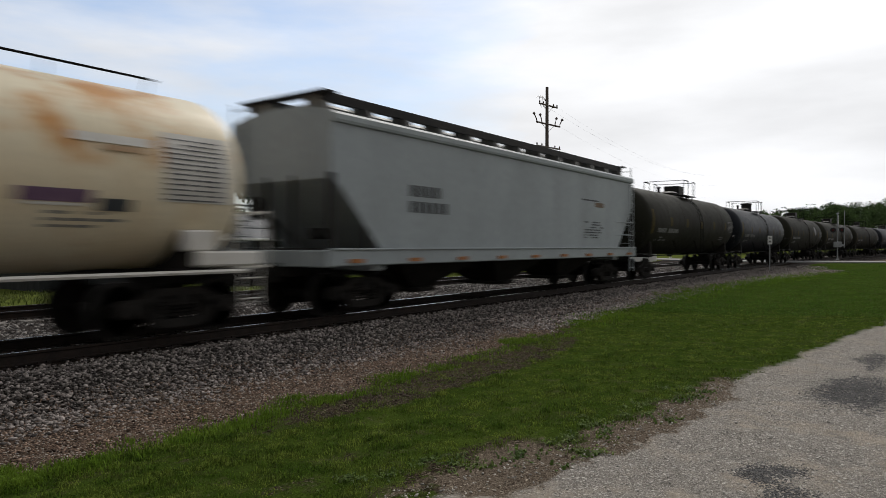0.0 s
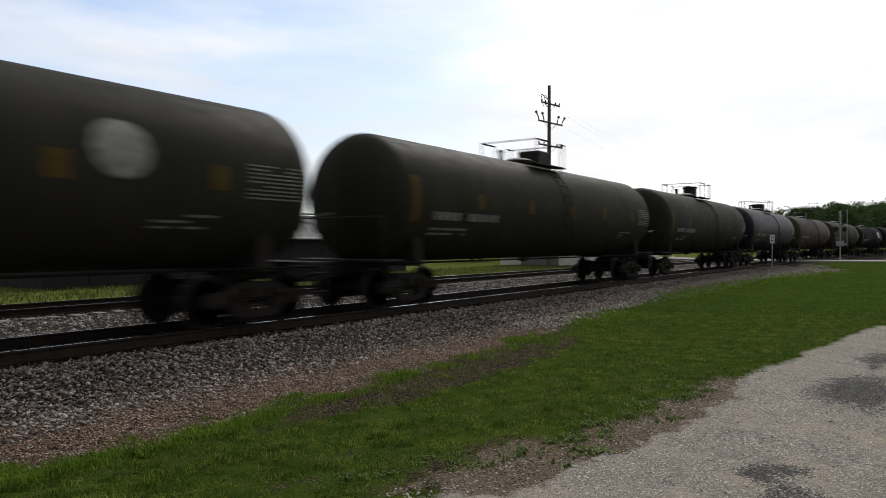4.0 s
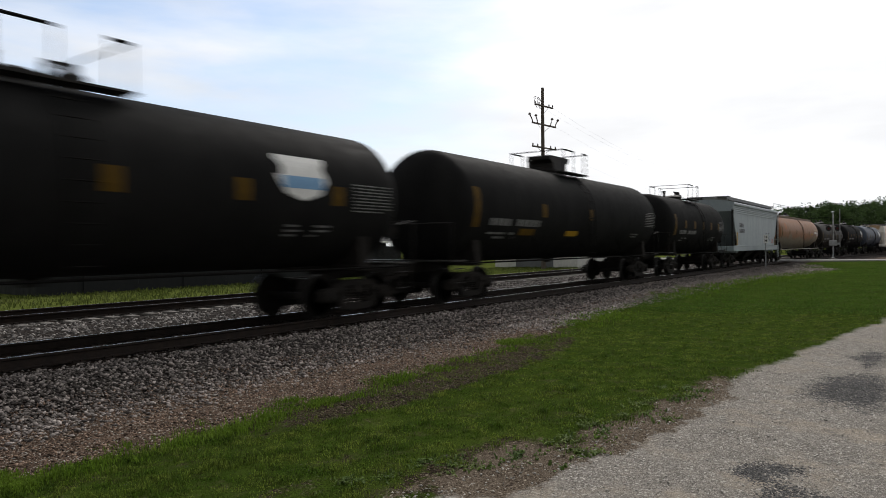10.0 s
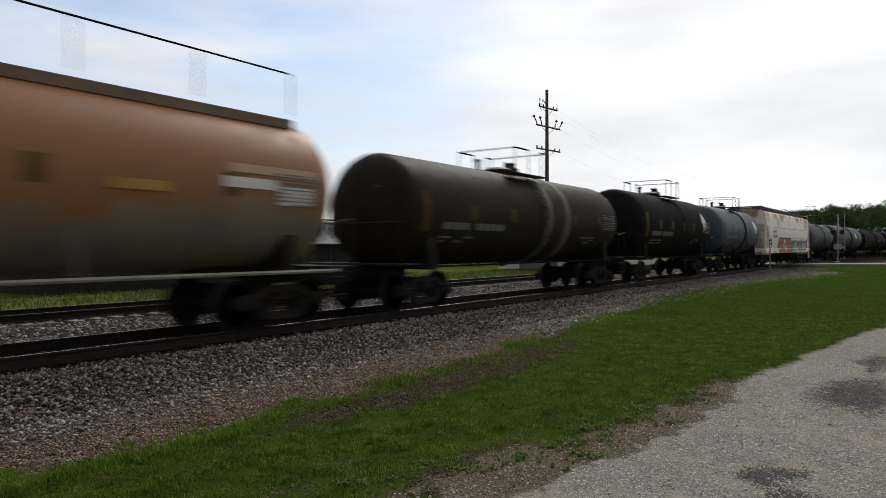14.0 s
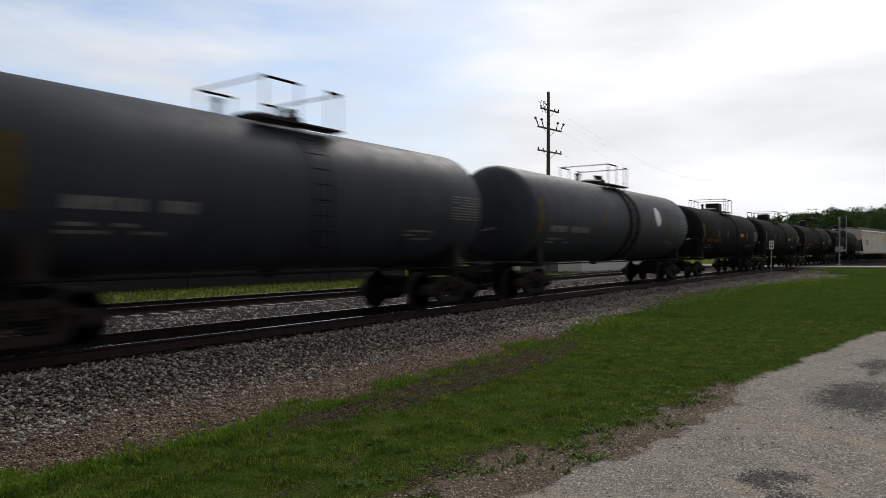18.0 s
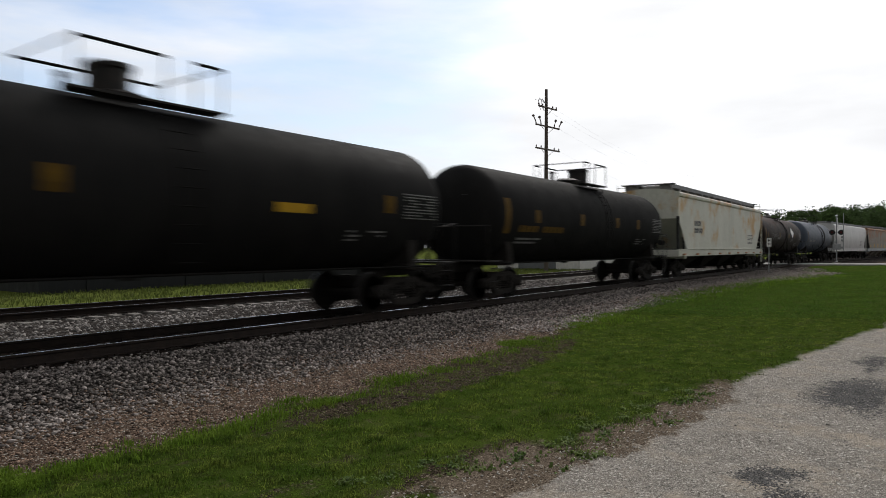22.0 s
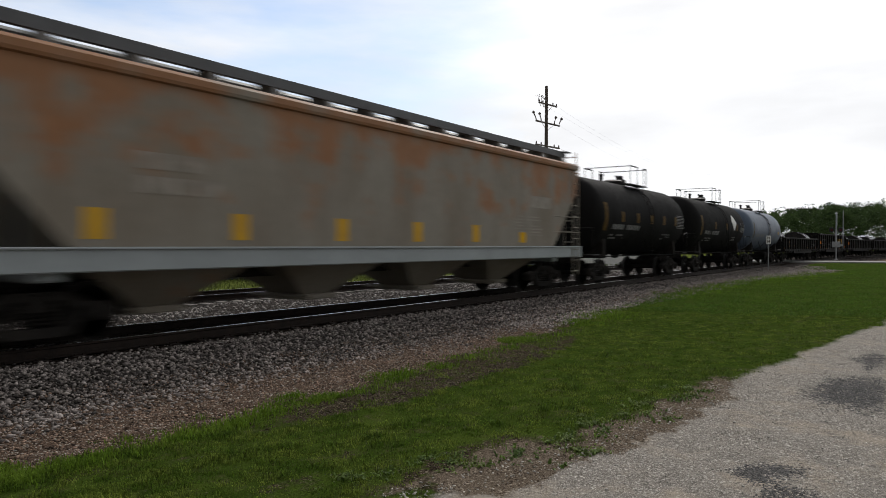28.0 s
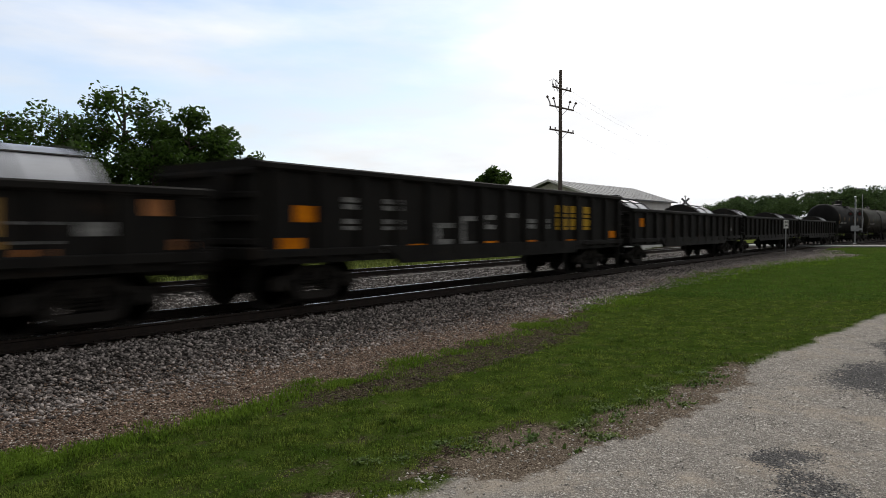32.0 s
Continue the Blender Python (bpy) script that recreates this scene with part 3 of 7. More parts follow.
# ---- mesh building ----
class Solid:
    """Gathers vertices and faces of one mesh."""

    def __init__(self):
        self.v, self.f, self.k = [], [], []
        self.slot = 0

    def add(self, verts, faces):
        o = len(self.v)
        self.v += [tuple(p) for p in verts]
        self.f += [tuple(o + i for i in f) for f in faces]
        self.k += [self.slot] * len(faces)
        return self

    def box(self, x0, x1, y0, y1, z0, z1, c=0.0):
        """A box, its edges chamfered by c."""
        if c <= 0:
            p = [(x, y, z) for x in (x0, x1) for y in (y0, y1) for z in (z0, z1)]
            return self.add(p, [(0, 1, 3, 2), (4, 6, 7, 5), (0, 4, 5, 1), (2, 3, 7, 6), (0, 2, 6, 4), (1, 5, 7, 3)])
        c = min(c, (x1 - x0) / 2.01, (y1 - y0) / 2.01, (z1 - z0) / 2.01)
        p, key = [], {}
        for i, x in enumerate((x0, x1)):
            for j, y in enumerate((y0, y1)):
                for k, z in enumerate((z0, z1)):
                    sx, sy, sz = (1, -1)[i], (1, -1)[j], (1, -1)[k]
                    key[i, j, k] = len(p)
                    p += [(x, y + sy * c, z + sz * c), (x + sx * c, y, z + sz * c), (x + sx * c, y + sy * c, z)]
        q = lambda i, j, k, a: key[i, j, k] + a
        f = []
        for i in (0, 1):
            r = [q(i, 0, 0, 0), q(i, 0, 1, 0), q(i, 1, 1, 0), q(i, 1, 0, 0)]
            f.append(tuple(r if i == 0 else r[::-1]))
            r = [q(0, i, 0, 1), q(1, i, 0, 1), q(1, i, 1, 1), q(0, i, 1, 1)]
            f.append(tuple(r if i == 0 else r[::-1]))
            r = [q(0, 0, i, 2), q(0, 1, i, 2), q(1, 1, i, 2), q(1, 0, i, 2)]
            f.append(tuple(r if i == 0 else r[::-1]))
        for a in (0, 1):
            for b in (0, 1):
                f.append((q(0, a, b, 1), q(0, a, b, 2), q(1, a, b, 2), q(1, a, b, 1)))
                f.append((q(a, 0, b, 0), q(a, 0, b, 2), q(a, 1, b, 2), q(a, 1, b, 0)))
                f.append((q(a, b, 0, 0), q(a, b, 0, 1), q(a, b, 1, 1), q(a, b, 1, 0)))
        for i in (0, 1):
            for j in (0, 1):
                for k in (0, 1):
                    f.append((q(i, j, k, 0), q(i, j, k, 1), q(i, j, k, 2)))
        return self.add(p, f)

    def prism(self, outline, a0, a1, axis="y"):
        """An outline of (u, w) points pushed from a0 to a1 along an axis; u is the next horizontal axis, w is z."""
        n = len(outline)
        put = {"y": lambda u, w, a: (u, a, w), "x": lambda u, w, a: (a, u, w), "z": lambda u, w, a: (u, w, a)}[axis]
        p = [put(u, w, a0) for u, w in outline] + [put(u, w, a1) for u, w in outline]
        return self.add(p, [tuple(range(n)), tuple(range(2 * n - 1, n - 1, -1))] + [(i, i + n, (i + 1) % n + n, (i + 1) % n) for i in range(n)])

    def tube(self, points, r, n=6, r_end=None):
        """A pipe through points, with closed ends."""
        pts = [Vector(p) for p in points]
        rings = []
        for i, p in enumerate(pts):
            d = (pts[min(i + 1, len(pts) - 1)] - pts[max(i - 1, 0)]).normalized()
            side = d.cross(Vector((0, 0, 1)) if abs(d.z) < 0.9 else Vector((1, 0, 0))).normalized()
            up = side.cross(d)
            rad = r if r_end is None else r + (r_end - r) * i / (len(pts) - 1)
            rings.append([p + rad * (math.cos(2 * math.pi * k / n) * side + math.sin(2 * math.pi * k / n) * up) for k in range(n)])
        v = [q for ring in rings for q in ring]
        f = [(i * n + k, i * n + (k + 1) % n, (i + 1) * n + (k + 1) % n, (i + 1) * n + k) for i in range(len(pts) - 1) for k in range(n)]
        return self.add(v, f + [tuple(range(n))[::-1], tuple((len(pts) - 1) * n + k for k in range(n))])

    def lathe(self, profile, n=32, axis="x", at=(0, 0, 0)):
        """A profile of (along, radius) turned round an axis through at."""
        v, f = [], []
        for a, r in profile:
            for k in range(n):
                c, s = r * math.cos(2 * math.pi * k / n), r * math.sin(2 * math.pi * k / n)
                v.append({"x": (at[0] + a, at[1] + c, at[2] + s), "y": (at[0] + s, at[1] + a, at[2] + c), "z": (at[0] + c, at[1] + s, at[2] + a)}[axis])
        for i in range(len(profile) - 1):
            for k in range(n):
                f.append((i * n + k, i * n + (k + 1) % n, (i + 1) * n + (k + 1) % n, (i + 1) * n + k))
        if profile[0][1] > 1e-4:
            f.append(tuple(range(n))[::-1])
        if profile[-1][1] > 1e-4:
            f.append(tuple((len(profile) - 1) * n + k for k in range(n)))
        return self.add(v, f)

    def mesh(self, name, *mats, smooth=False, angle=40):
        me = bpy.data.meshes.new(name)
        me.from_pydata(self.v, [], self.f)
        for m in mats:
            me.materials.append(M[m] if isinstance(m, str) else m)
        if len(mats) > 1:
            me.polygons.foreach_set("material_index", self.k)
        bm = bmesh.new()
        bm.from_mesh(me)
        bmesh.ops.recalc_face_normals(bm, faces=bm.faces)
        bm.to_mesh(me)
        bm.free()
        if smooth:
            me.polygons.foreach_set("use_smooth", [True] * len(me.polygons))
            me.set_sharp_from_angle(angle=radians(angle))
        me.update()
        return me


MESHES = {}


def shared(key, make):
    """A mesh that alike parts share, made at its first use."""
    if key not in MESHES:
        MESHES[key] = make()
    return MESHES[key]


def part(name, data, parent, label="", m=None):
    """Links a mesh as one part under a thing or under a part."""
    ob = new(name, data)
    ob.parent = parent
    if m is not None:
        ob.matrix_basis = m
    return tagged(ob, label, kind="stuff" if name in ("lettering", "small_print", "data_panel", "end_lettering") else "")


def line_at(s, side=0.0):
    """Place and heading on the main line (or so far beside it, away from the camera) at s metres along."""
    if s <= BEND:
        return s, TC + side, 0.0
    a = (min(s, STRAIGHT) - BEND) / RADIUS
    rest = max(s - STRAIGHT, 0.0)
    x, y = BEND + (RADIUS + side) * math.sin(a), TC - RADIUS + (RADIUS + side) * math.cos(a)
    return x + rest * math.cos(a), y - rest * math.sin(a), -a


# ---- ground ----
def line_y(x):
    if x <= BEND:
        return np.float64(TC)
    a = math.asin(min((x - BEND) / RADIUS, 0.9))
    return TC - RADIUS * (1 - math.cos(a))


LOT_EDGE = ((-60, 7.0), (-3, 6.0), (2.2, 3.6), (3.6, 3.0), (5.9, 2.25), (8.0, 2.05), (10.9, 1.8), (14, 1.35), (19, 0.7), (30, -0.8), (60, -4), (90, -8), (400, -60))
LAWN_EDGE = ((-60, 6.2), (0, 6.2), (7.6, 6.35), (11, 6.6), (15.4, 7.1), (22, 7.9), (30, 8.5), (38, 8.2), (44, 7.0), (52, 5.6), (60, 5.2), (66, 7.0), (80, 8.0), (400, -200))


ROAD = ((-200, 240.0), (-60, 122.0), (-10, 86.0), (4, 76.0), (11, 71.5), (18, 72.5), (26, 79.0), (40, 90.0), (60, 106.0))


def road_x(y):
    return np.interp(y, *zip(*ROAD))


def height(x, y):
    """The ground's height: the lot, the lawn's shallow dip, the ballasted bed, the meadow beyond."""
    u = line_y(x) - y
    base = np.interp(u, (-400, -60, -26, -18.5, -13.6, -10.0, -8.8, 0.7, 0.9, 1.6, 2.9, 4.8, 7.0, 9.2, 14, 400),
                     (-0.6, -0.6, -0.5, -0.5, -0.47, -0.4, -0.24, -0.24, -0.19, -0.182, -0.43, -0.47, -0.42, -0.3, -0.25, -0.3))
    near_road = np.clip(1.25 - abs(x - road_x(y)) / 9.0, 0, 1) if -70 < y < 70 else 0.0
    base = base + (np.maximum(base, -0.07) - base) * near_road
    if 4.2 < u < 12 and x < 30:
        base = base + 0.022 * noise.noise((x * 2.1, y * 2.6, 11.0)) + 0.012 * noise.noise((x * 5.0, y * 5.0, 12.0))
    return base + 0.03 * noise.noise((x * 0.35, y * 0.5, 0.0)) + 0.012 * noise.noise((x * 1.7, y * 1.7, 3.0))


def ragged(x, seed, amount):
    """An edge's wander, at the scale of tussocks and of handfuls."""
    return amount * (noise.noise((x * 0.55, seed, 1.0)) + 0.6 * noise.noise((x * 1.7, seed, 5.0)) + 0.4 * noise.noise((x * 4.5, seed, 8.0)))


def lot_edge(x):
    return np.interp(x, *zip(*LOT_EDGE)) + ragged(x, 3.3, 0.2)


def lawn_edge(x):
    return np.interp(x, *zip(*LAWN_EDGE)) + ragged(x, 9.1, 0.22 + 0.012 * min(max(x, 0), 40))


def masks(x, y):
    """lawn, brown gravel, ballast, pale lot, dark worn patch, oily track bed with painted shade, meadow, tan dirt"""
    u = line_y(x) - y
    lot = np.clip(0.5 + (lot_edge(x) - y) / 0.55, 0, 1)
    edge = lawn_edge(x)
    ballast = np.clip(0.5 + (3.1 + ragged(x, 21.0, 0.35) - u) / 1.1, 0, 1) * np.clip(0.5 + (u + 12.6) / 0.7, 0, 1)
    brown = np.clip(0.5 + (y - edge) / 0.5, 0, 1) * (u > 0)
    lawn = np.clip(0.5 + (edge - y) / 0.5, 0, 1)
    rough = noise.noise((x * 0.7, y * 0.7, 4.0)) + 0.5 * noise.noise((x * 2.1, y * 2.1, 6.0))
    fine = noise.noise((x * 2.6, y * 3.4, 16.0)) + 0.6 * noise.noise((x * 6.0, y * 7.0, 2.0))
    # a strip of bare dark soil between the edge's tufts and the lawn
    middle = np.interp(x, (3, 5.2, 7.2, 9.5, 12, 15), (6.0, 5.75, 5.6, 5.62, 5.85, 6.5)) + ragged(x, 14.0, 0.15)
    wide = np.interp(x, (3.5, 5.0, 6.5, 10.0, 12.5, 15.5), (0.12, 0.28, 0.42, 0.44, 0.3, 0.1))
    strip = np.clip(0.5 + (y - middle + wide) / 0.22, 0, 1) * np.clip(1.0 - 1.1 * max(0.0, rough + 0.3 * fine - 0.25), 0, 1)
    bare = 0.95 * strip * np.clip((x - 4.2) / 1.4, 0.0, 1) * np.clip((16.0 - x) / 4.0, 0, 1) * np.clip(0.95 + 0.3 * fine, 0, 1)
    # thin worn turf towards the near end
    bare += 0.55 * np.clip((8.5 - x) / 4, 0, 1) * np.clip(0.25 + 0.8 * fine + 0.5 * rough, 0, 1)
    bare += 0.3 * np.clip(0.7 * rough + 0.5 * fine, 0, 1) * np.clip((24 - x) / 10, 0, 1)
    off_lot = y - lot_edge(x)
    dirt = math.exp(-((off_lot - 0.1) / 0.35) ** 2) * np.clip((13 - x) / 5, 0, 1) * np.clip(0.5 + 1.0 * rough + 0.7 * fine, 0, 1)
    dirt += 0.95 * math.exp(-((x - 5.3) / 0.55) ** 2 - ((y - 3.05) / 0.3) ** 2) + 0.85 * math.exp(-((x - 4.6) / 0.6) ** 2 - ((y - 2.75) / 0.3) ** 2)
    dirt += 0.7 * math.exp(-((x - 6.6) / 0.7) ** 2 - ((off_lot - 0.15) / 0.3) ** 2)
    bare += dirt
    lawn = lawn - bare
    ballast = max(ballast, brown * np.clip((x - 14) / 16, 0, 0.6) * np.clip(0.75 + 0.8 * rough, 0, 1))
    verge = np.clip(1.4 - abs(x - road_x(y) + 7.5) / 4.5 + 0.5 * rough, 0, 1) * (u > 2.6)
    lawn, brown, ballast = lawn + verge, brown * (1 - verge), ballast * (1 - verge)
    meadow = 0.0
    if u < -10:
        lawn, brown, meadow = 0.0, 0.0, np.clip((-u - 12.3) / 0.8, 0, 1)
    # oily bed, plus shade painted between the rails and across to the siding
    oil_shade = max(np.clip(0.5 + (1.35 + ragged(x, 2.0, 0.2) - abs(u - 0.1)) / 0.4, 0, 1), 0.75 * np.clip(0.5 + (0.75 - abs(u + TC2)) / 0.5, 0, 1))
    oil_shade = max(oil_shade, 0.4 * np.clip((u + 13.0) / 1.0, 0, 1) * (u < 1.5))
    wx, wy = x + 0.3 * fine + 0.5 * rough, y + 0.16 * noise.noise((x * 2.2, y * 3.0, 30.0)) + 0.1 * fine
    spot = max(math.exp(-(((wx - 5.75) / 0.5) ** 2 + ((wy - 0.95) / 0.22) ** 2) ** 2), 0.95 * math.exp(-(((wx - 9.5) / 1.3) ** 2 + ((wy - 0.7) / 0.5) ** 2) ** 2),
               0.85 * math.exp(-(((wx - 12.4) / 1.2) ** 2 + ((wy - 0.62) / 0.22) ** 2) ** 2), 0.8 * math.exp(-(((wx - 5.2) / 0.2) ** 2 + ((wy - 0.75) / 0.3) ** 2) ** 2))
    return lawn, brown, ballast, lot, spot, oil_shade, meadow, dirt


def build_ground():
    xs = np.concatenate([[-3000, -1200, -400, -150], np.arange(-60, -2, 4), np.arange(-2, 2, 0.25), np.arange(2, 14, 0.13), np.arange(14, 24, 0.25), np.arange(24, 60, 0.6), np.arange(60, 140, 2), np.arange(140, 400, 13), [500, 800, 1500, 3000]])
    ys = np.concatenate([[-3000, -1200, -400, -150], np.arange(-60, -4, 4), np.arange(-4, 0, 0.25), np.arange(0, 7, 0.13), np.arange(7, 13, 0.2), np.arange(13, 34, 0.7), np.arange(34, 90, 4), [110, 160, 260, 500, 1200, 3000]])
    nx, ny = len(xs), len(ys)
    v, att = [], {k: [] for k in ("lawn", "brown", "ballast", "lot", "patch", "oil_shade", "meadow", "dirt")}
    for x in xs:
        for y in ys:
            v.append((x, y, height(x, y)))
            for k, q in zip(att, masks(x, y)):
                att[k].append(float(q))
    f = [(i * ny + j, (i + 1) * ny + j, (i + 1) * ny + j + 1, i * ny + j + 1) for i in range(nx - 1) for j in range(ny - 1)]
    me = bpy.data.meshes.new("ground")
    me.from_pydata(v, [], f)
    for k, q in att.items():
        me.attributes.new(k, "FLOAT", "POINT").data.foreach_set("value", q)
    me.polygons.foreach_set("use_smooth", [True] * len(me.polygons))
    me.materials.append(GROUND)
    tagged(new("ground", me), "open ground of lawn, bare soil and pale gravel", "ground", kind="structure")


build_ground()


# ---- the two tracks ----
RAIL = [(-0.07, -0.18), (0.07, -0.18), (0.07, -0.165), (0.012, -0.15), (0.01, -0.05), (0.036, -0.035), (0.037, -0.006), (0.03, 0.0), (-0.03, 0.0), (-0.037, -0.006), (-0.036, -0.035), (-0.01, -0.05), (-0.012, -0.15), (-0.07, -0.165)]


def rail_mesh(side):
    """One rail swept along the line; its head is worn bright."""
    stops = list(np.arange(-60, BEND + 1, 10)) + list(np.arange(BEND + 5, 260, 5))
    so = Solid()
    n = len(RAIL)
    for s in stops:
        x, y, a = line_at(s, side)
        so.v += [(x + u * math.sin(-a), y + u * math.cos(a), w) for u, w in RAIL]
    for i in range(len(stops) - 1):
        for k in range(n):
            so.f.append((i * n + k, i * n + (k + 1) % n, (i + 1) * n + (k + 1) % n, (i + 1) * n + k))
            so.k.append(1 if k == 7 else 0)
    return so.mesh("rail", "rail_side", "rail_head")


def build_track(name, label, offset, tie_mat, first, last):
    track = tagged(new(name), label, "railway track", kind="structure")
    for r in (-0.753, 0.753):
        part("rail", rail_mesh(offset + r), track, "steel rail with a bright worn head")
    rng = random.Random(5 if offset else 4)

    def tie():
        so = Solid().box(-0.115, 0.115, -1.3, 1.3, -0.34, -0.185, 0.012)
        for y in (-0.753, 0.753):
            so.slot = 1
            so.box(-0.1, 0.1, y - 0.19, y + 0.19, -0.186, -0.172, 0.004)
            for dx in (-0.06, 0.06):
                for dy in (-0.1, 0.1):
                    so.box(dx - 0.012, dx + 0.012, y + dy - 0.016, y + dy + 0.016, -0.175, -0.145)
        return so.mesh("tie", tie_mat, "rail_side")

    s, rest = first, Solid()
    while s < last:
        x, y, a = line_at(s, offset)
        m = pose(x, y, rng.uniform(-0.015, 0.0), 0, 0, math.degrees(a) + rng.uniform(-1.2, 1.2))
        part("tie", shared(("tie", tie_mat), tie), track, "", m)
        s += 0.53 + rng.uniform(-0.02, 0.02)
    return track


build_track("main_track", "main railway track on dark creosoted ties", 0.0, "tie", -6, 120)
build_track("siding_track", "second railway track on weathered pale ties in ballast", TC2, "tie_pale", -2, 120)

# ---- railway cars: x along the train, the camera's side is -y, z from the rail head ----
def wheelset_mesh():
    so = Solid().lathe([(-1.05, 0.07), (-0.62, 0.08), (0.62, 0.08), (1.05, 0.07)], 12, "y")
    for q in (-1, 1):
        prof = [(q * 0.68, 0.1), (q * 0.685, 0.2), (q * 0.71, 0.36), (q * 0.685, 0.4), (q * 0.683, 0.49), (q * 0.71, 0.487), (q * 0.722, 0.459), (q * 0.815, 0.453), (q * 0.818, 0.4), (q * 0.77, 0.36), (q * 0.76, 0.2), (q * 0.83, 0.13), (q * 0.83, 0.09)]
        so.slot = 0
        so.lathe(prof[:6], 28, "y")
        so.slot = 1
        so.lathe(prof[5:8], 28, "y")
        so.slot = 0
        so.lathe(prof[7:], 28, "y")
        for k in range(3):
            a = 2 * math.pi * k / 3
            so.box(0.2 * math.cos(a) - 0.03, 0.2 * math.cos(a) + 0.03, min(q * 0.77, q * 0.79), max(q * 0.77, q * 0.79), 0.2 * math.sin(a) - 0.03, 0.2 * math.sin(a) + 0.03, 0.008)
    return so.mesh("wheelset", "wheel", "tread", smooth=True, angle=35)


def side_frame_mesh():
    """The cast side frame: arched top, two pedestals, window for the springs."""
    so = Solid()
    pieces = [[(-1.12, 0.4), (-1.12, 0.56), (-0.98, 0.63), (-0.72, 0.64), (-0.7, 0.46), (-0.8, 0.38), (-0.98, 0.36)],
              [(-0.72, 0.64), (-0.4, 0.8), (-0.34, 0.68), (-0.7, 0.5)],
              [(-0.4, 0.8), (0.4, 0.8), (0.34, 0.68), (-0.34, 0.68)],
              [(-0.46, 0.66), (-0.34, 0.68), (-0.34, 0.3), (-0.46, 0.28)],
              [(-0.7, 0.5), (-0.62, 0.52), (-0.4, 0.3), (-0.42, 0.17), (-0.5, 0.2)],
              [(-0.46, 0.3), (0.46, 0.3), (0.4, 0.16), (-0.4, 0.16)]]
    for pc in pieces:
        so.prism(pc, -0.09, 0.09)
        if max(u for u, w in pc) < 0.3:
            so.prism([(-u, w) for u, w in pc][::-1], -0.09, 0.09)
    for sx in (-1, 1):
        so.lathe([(-0.16, 0.06), (-0.14, 0.115), (0.02, 0.115), (0.03, 0.06)], 12, "y", (sx * 0.89, 0, 0.46))
    for dx in (-0.2, 0.0, 0.2):
        for k in range(5):
            so.lathe([(0.33 + 0.06 * k, 0.06), (0.35 + 0.06 * k, 0.075), (0.375 + 0.06 * k, 0.06)], 8, "z", (dx, 0, 0))
    return so.mesh("side_frame", "running_gear")


def truck_mesh():
    so = Solid().box(-0.17, 0.17, -1.12, 1.12, 0.5, 0.78, 0.03)
    so.lathe([(0.76, 0.34), (0.84, 0.34), (0.84, 0.3), (0.95, 0.3)], 16, "z")
    for sx in (-1, 1):
        so.box(sx * 0.36 - 0.05, sx * 0.36 + 0.05, -0.85, 0.85, 0.36, 0.46, 0.015)
        for sy in (-1, 1):
            so.box(sx * 0.4 - 0.05, sx * 0.4 + 0.05, sy * 0.753 - 0.06, sy * 0.753 + 0.06, 0.3, 0.6, 0.02)
    so.tube([(-0.3, 0.1, 0.42), (0.3, 0.1, 0.36)], 0.025)
    return so.mesh("truck", "running_gear")


FRONT_WHEELS, REAR_WHEELS = [], []


def add_trucks(car, half):
    for sx in (-1, 1):
        truck = part("truck", shared("truck", truck_mesh), car, "", pose(sx * half, 0, 0))
        for sy in (-1, 1):
            part("side_frame", shared("side_frame", side_frame_mesh), truck, "", pose(0, sy * 1.0, 0, 0, 0, 0 if sy < 0 else 180))
        for dx, group in ((-0.89, FRONT_WHEELS), (0.89, REAR_WHEELS)):
            group.append(part("wheelset", shared("wheelset", wheelset_mesh), truck, "", pose(dx, 0, 0.459)))


def coupler_mesh():
    so = Solid().box(0.0, 0.62, -0.07, 0.07, 0.72, 0.98, 0.02)
    so.prism([(0.6, -0.13), (0.72, -0.19), (0.86, -0.16), (0.84, -0.06), (0.76, 0.0), (0.84, 0.09), (0.78, 0.17), (0.6, 0.14)], 0.68, 1.02, "z")
    so.tube([(0.5, 0.05, 0.72), (0.55, 0.2, 0.45), (0.8, 0.25, 0.32), (0.95, 0.2, 0.42)], 0.03)
    so.tube([(0.15, -1.25, 0.95), (0.2, -0.6, 0.8), (0.5, 0.0, 1.04)], 0.018)
    return so.mesh("coupler", "running_gear")


def add_couplers(car, length):
    for sx in (-1, 1):
        part("coupler", shared("coupler", coupler_mesh), car, "", pose(sx * (length / 2 - 0.86), 0, 0, 0, 0, 0 if sx > 0 else 180))


def ladder(so, x, y, z0, z1, wide=0.42, along="x", r=0.016, step=0.36):
    """Two stiles and rungs; along: the way its width runs."""
    d = (wide / 2, 0) if along == "x" else (0, wide / 2)
    for q in (-1, 1):
        so.tube([(x + q * d[0], y + q * d[1], z0), (x + q * d[0], y + q * d[1], z1)], r * 1.2, 5)
    z = z0 + 0.12
    while z < z1:
        so.tube([(x - d[0], y - d[1], z), (x + d[0], y + d[1], z)], r, 5)
        z += step


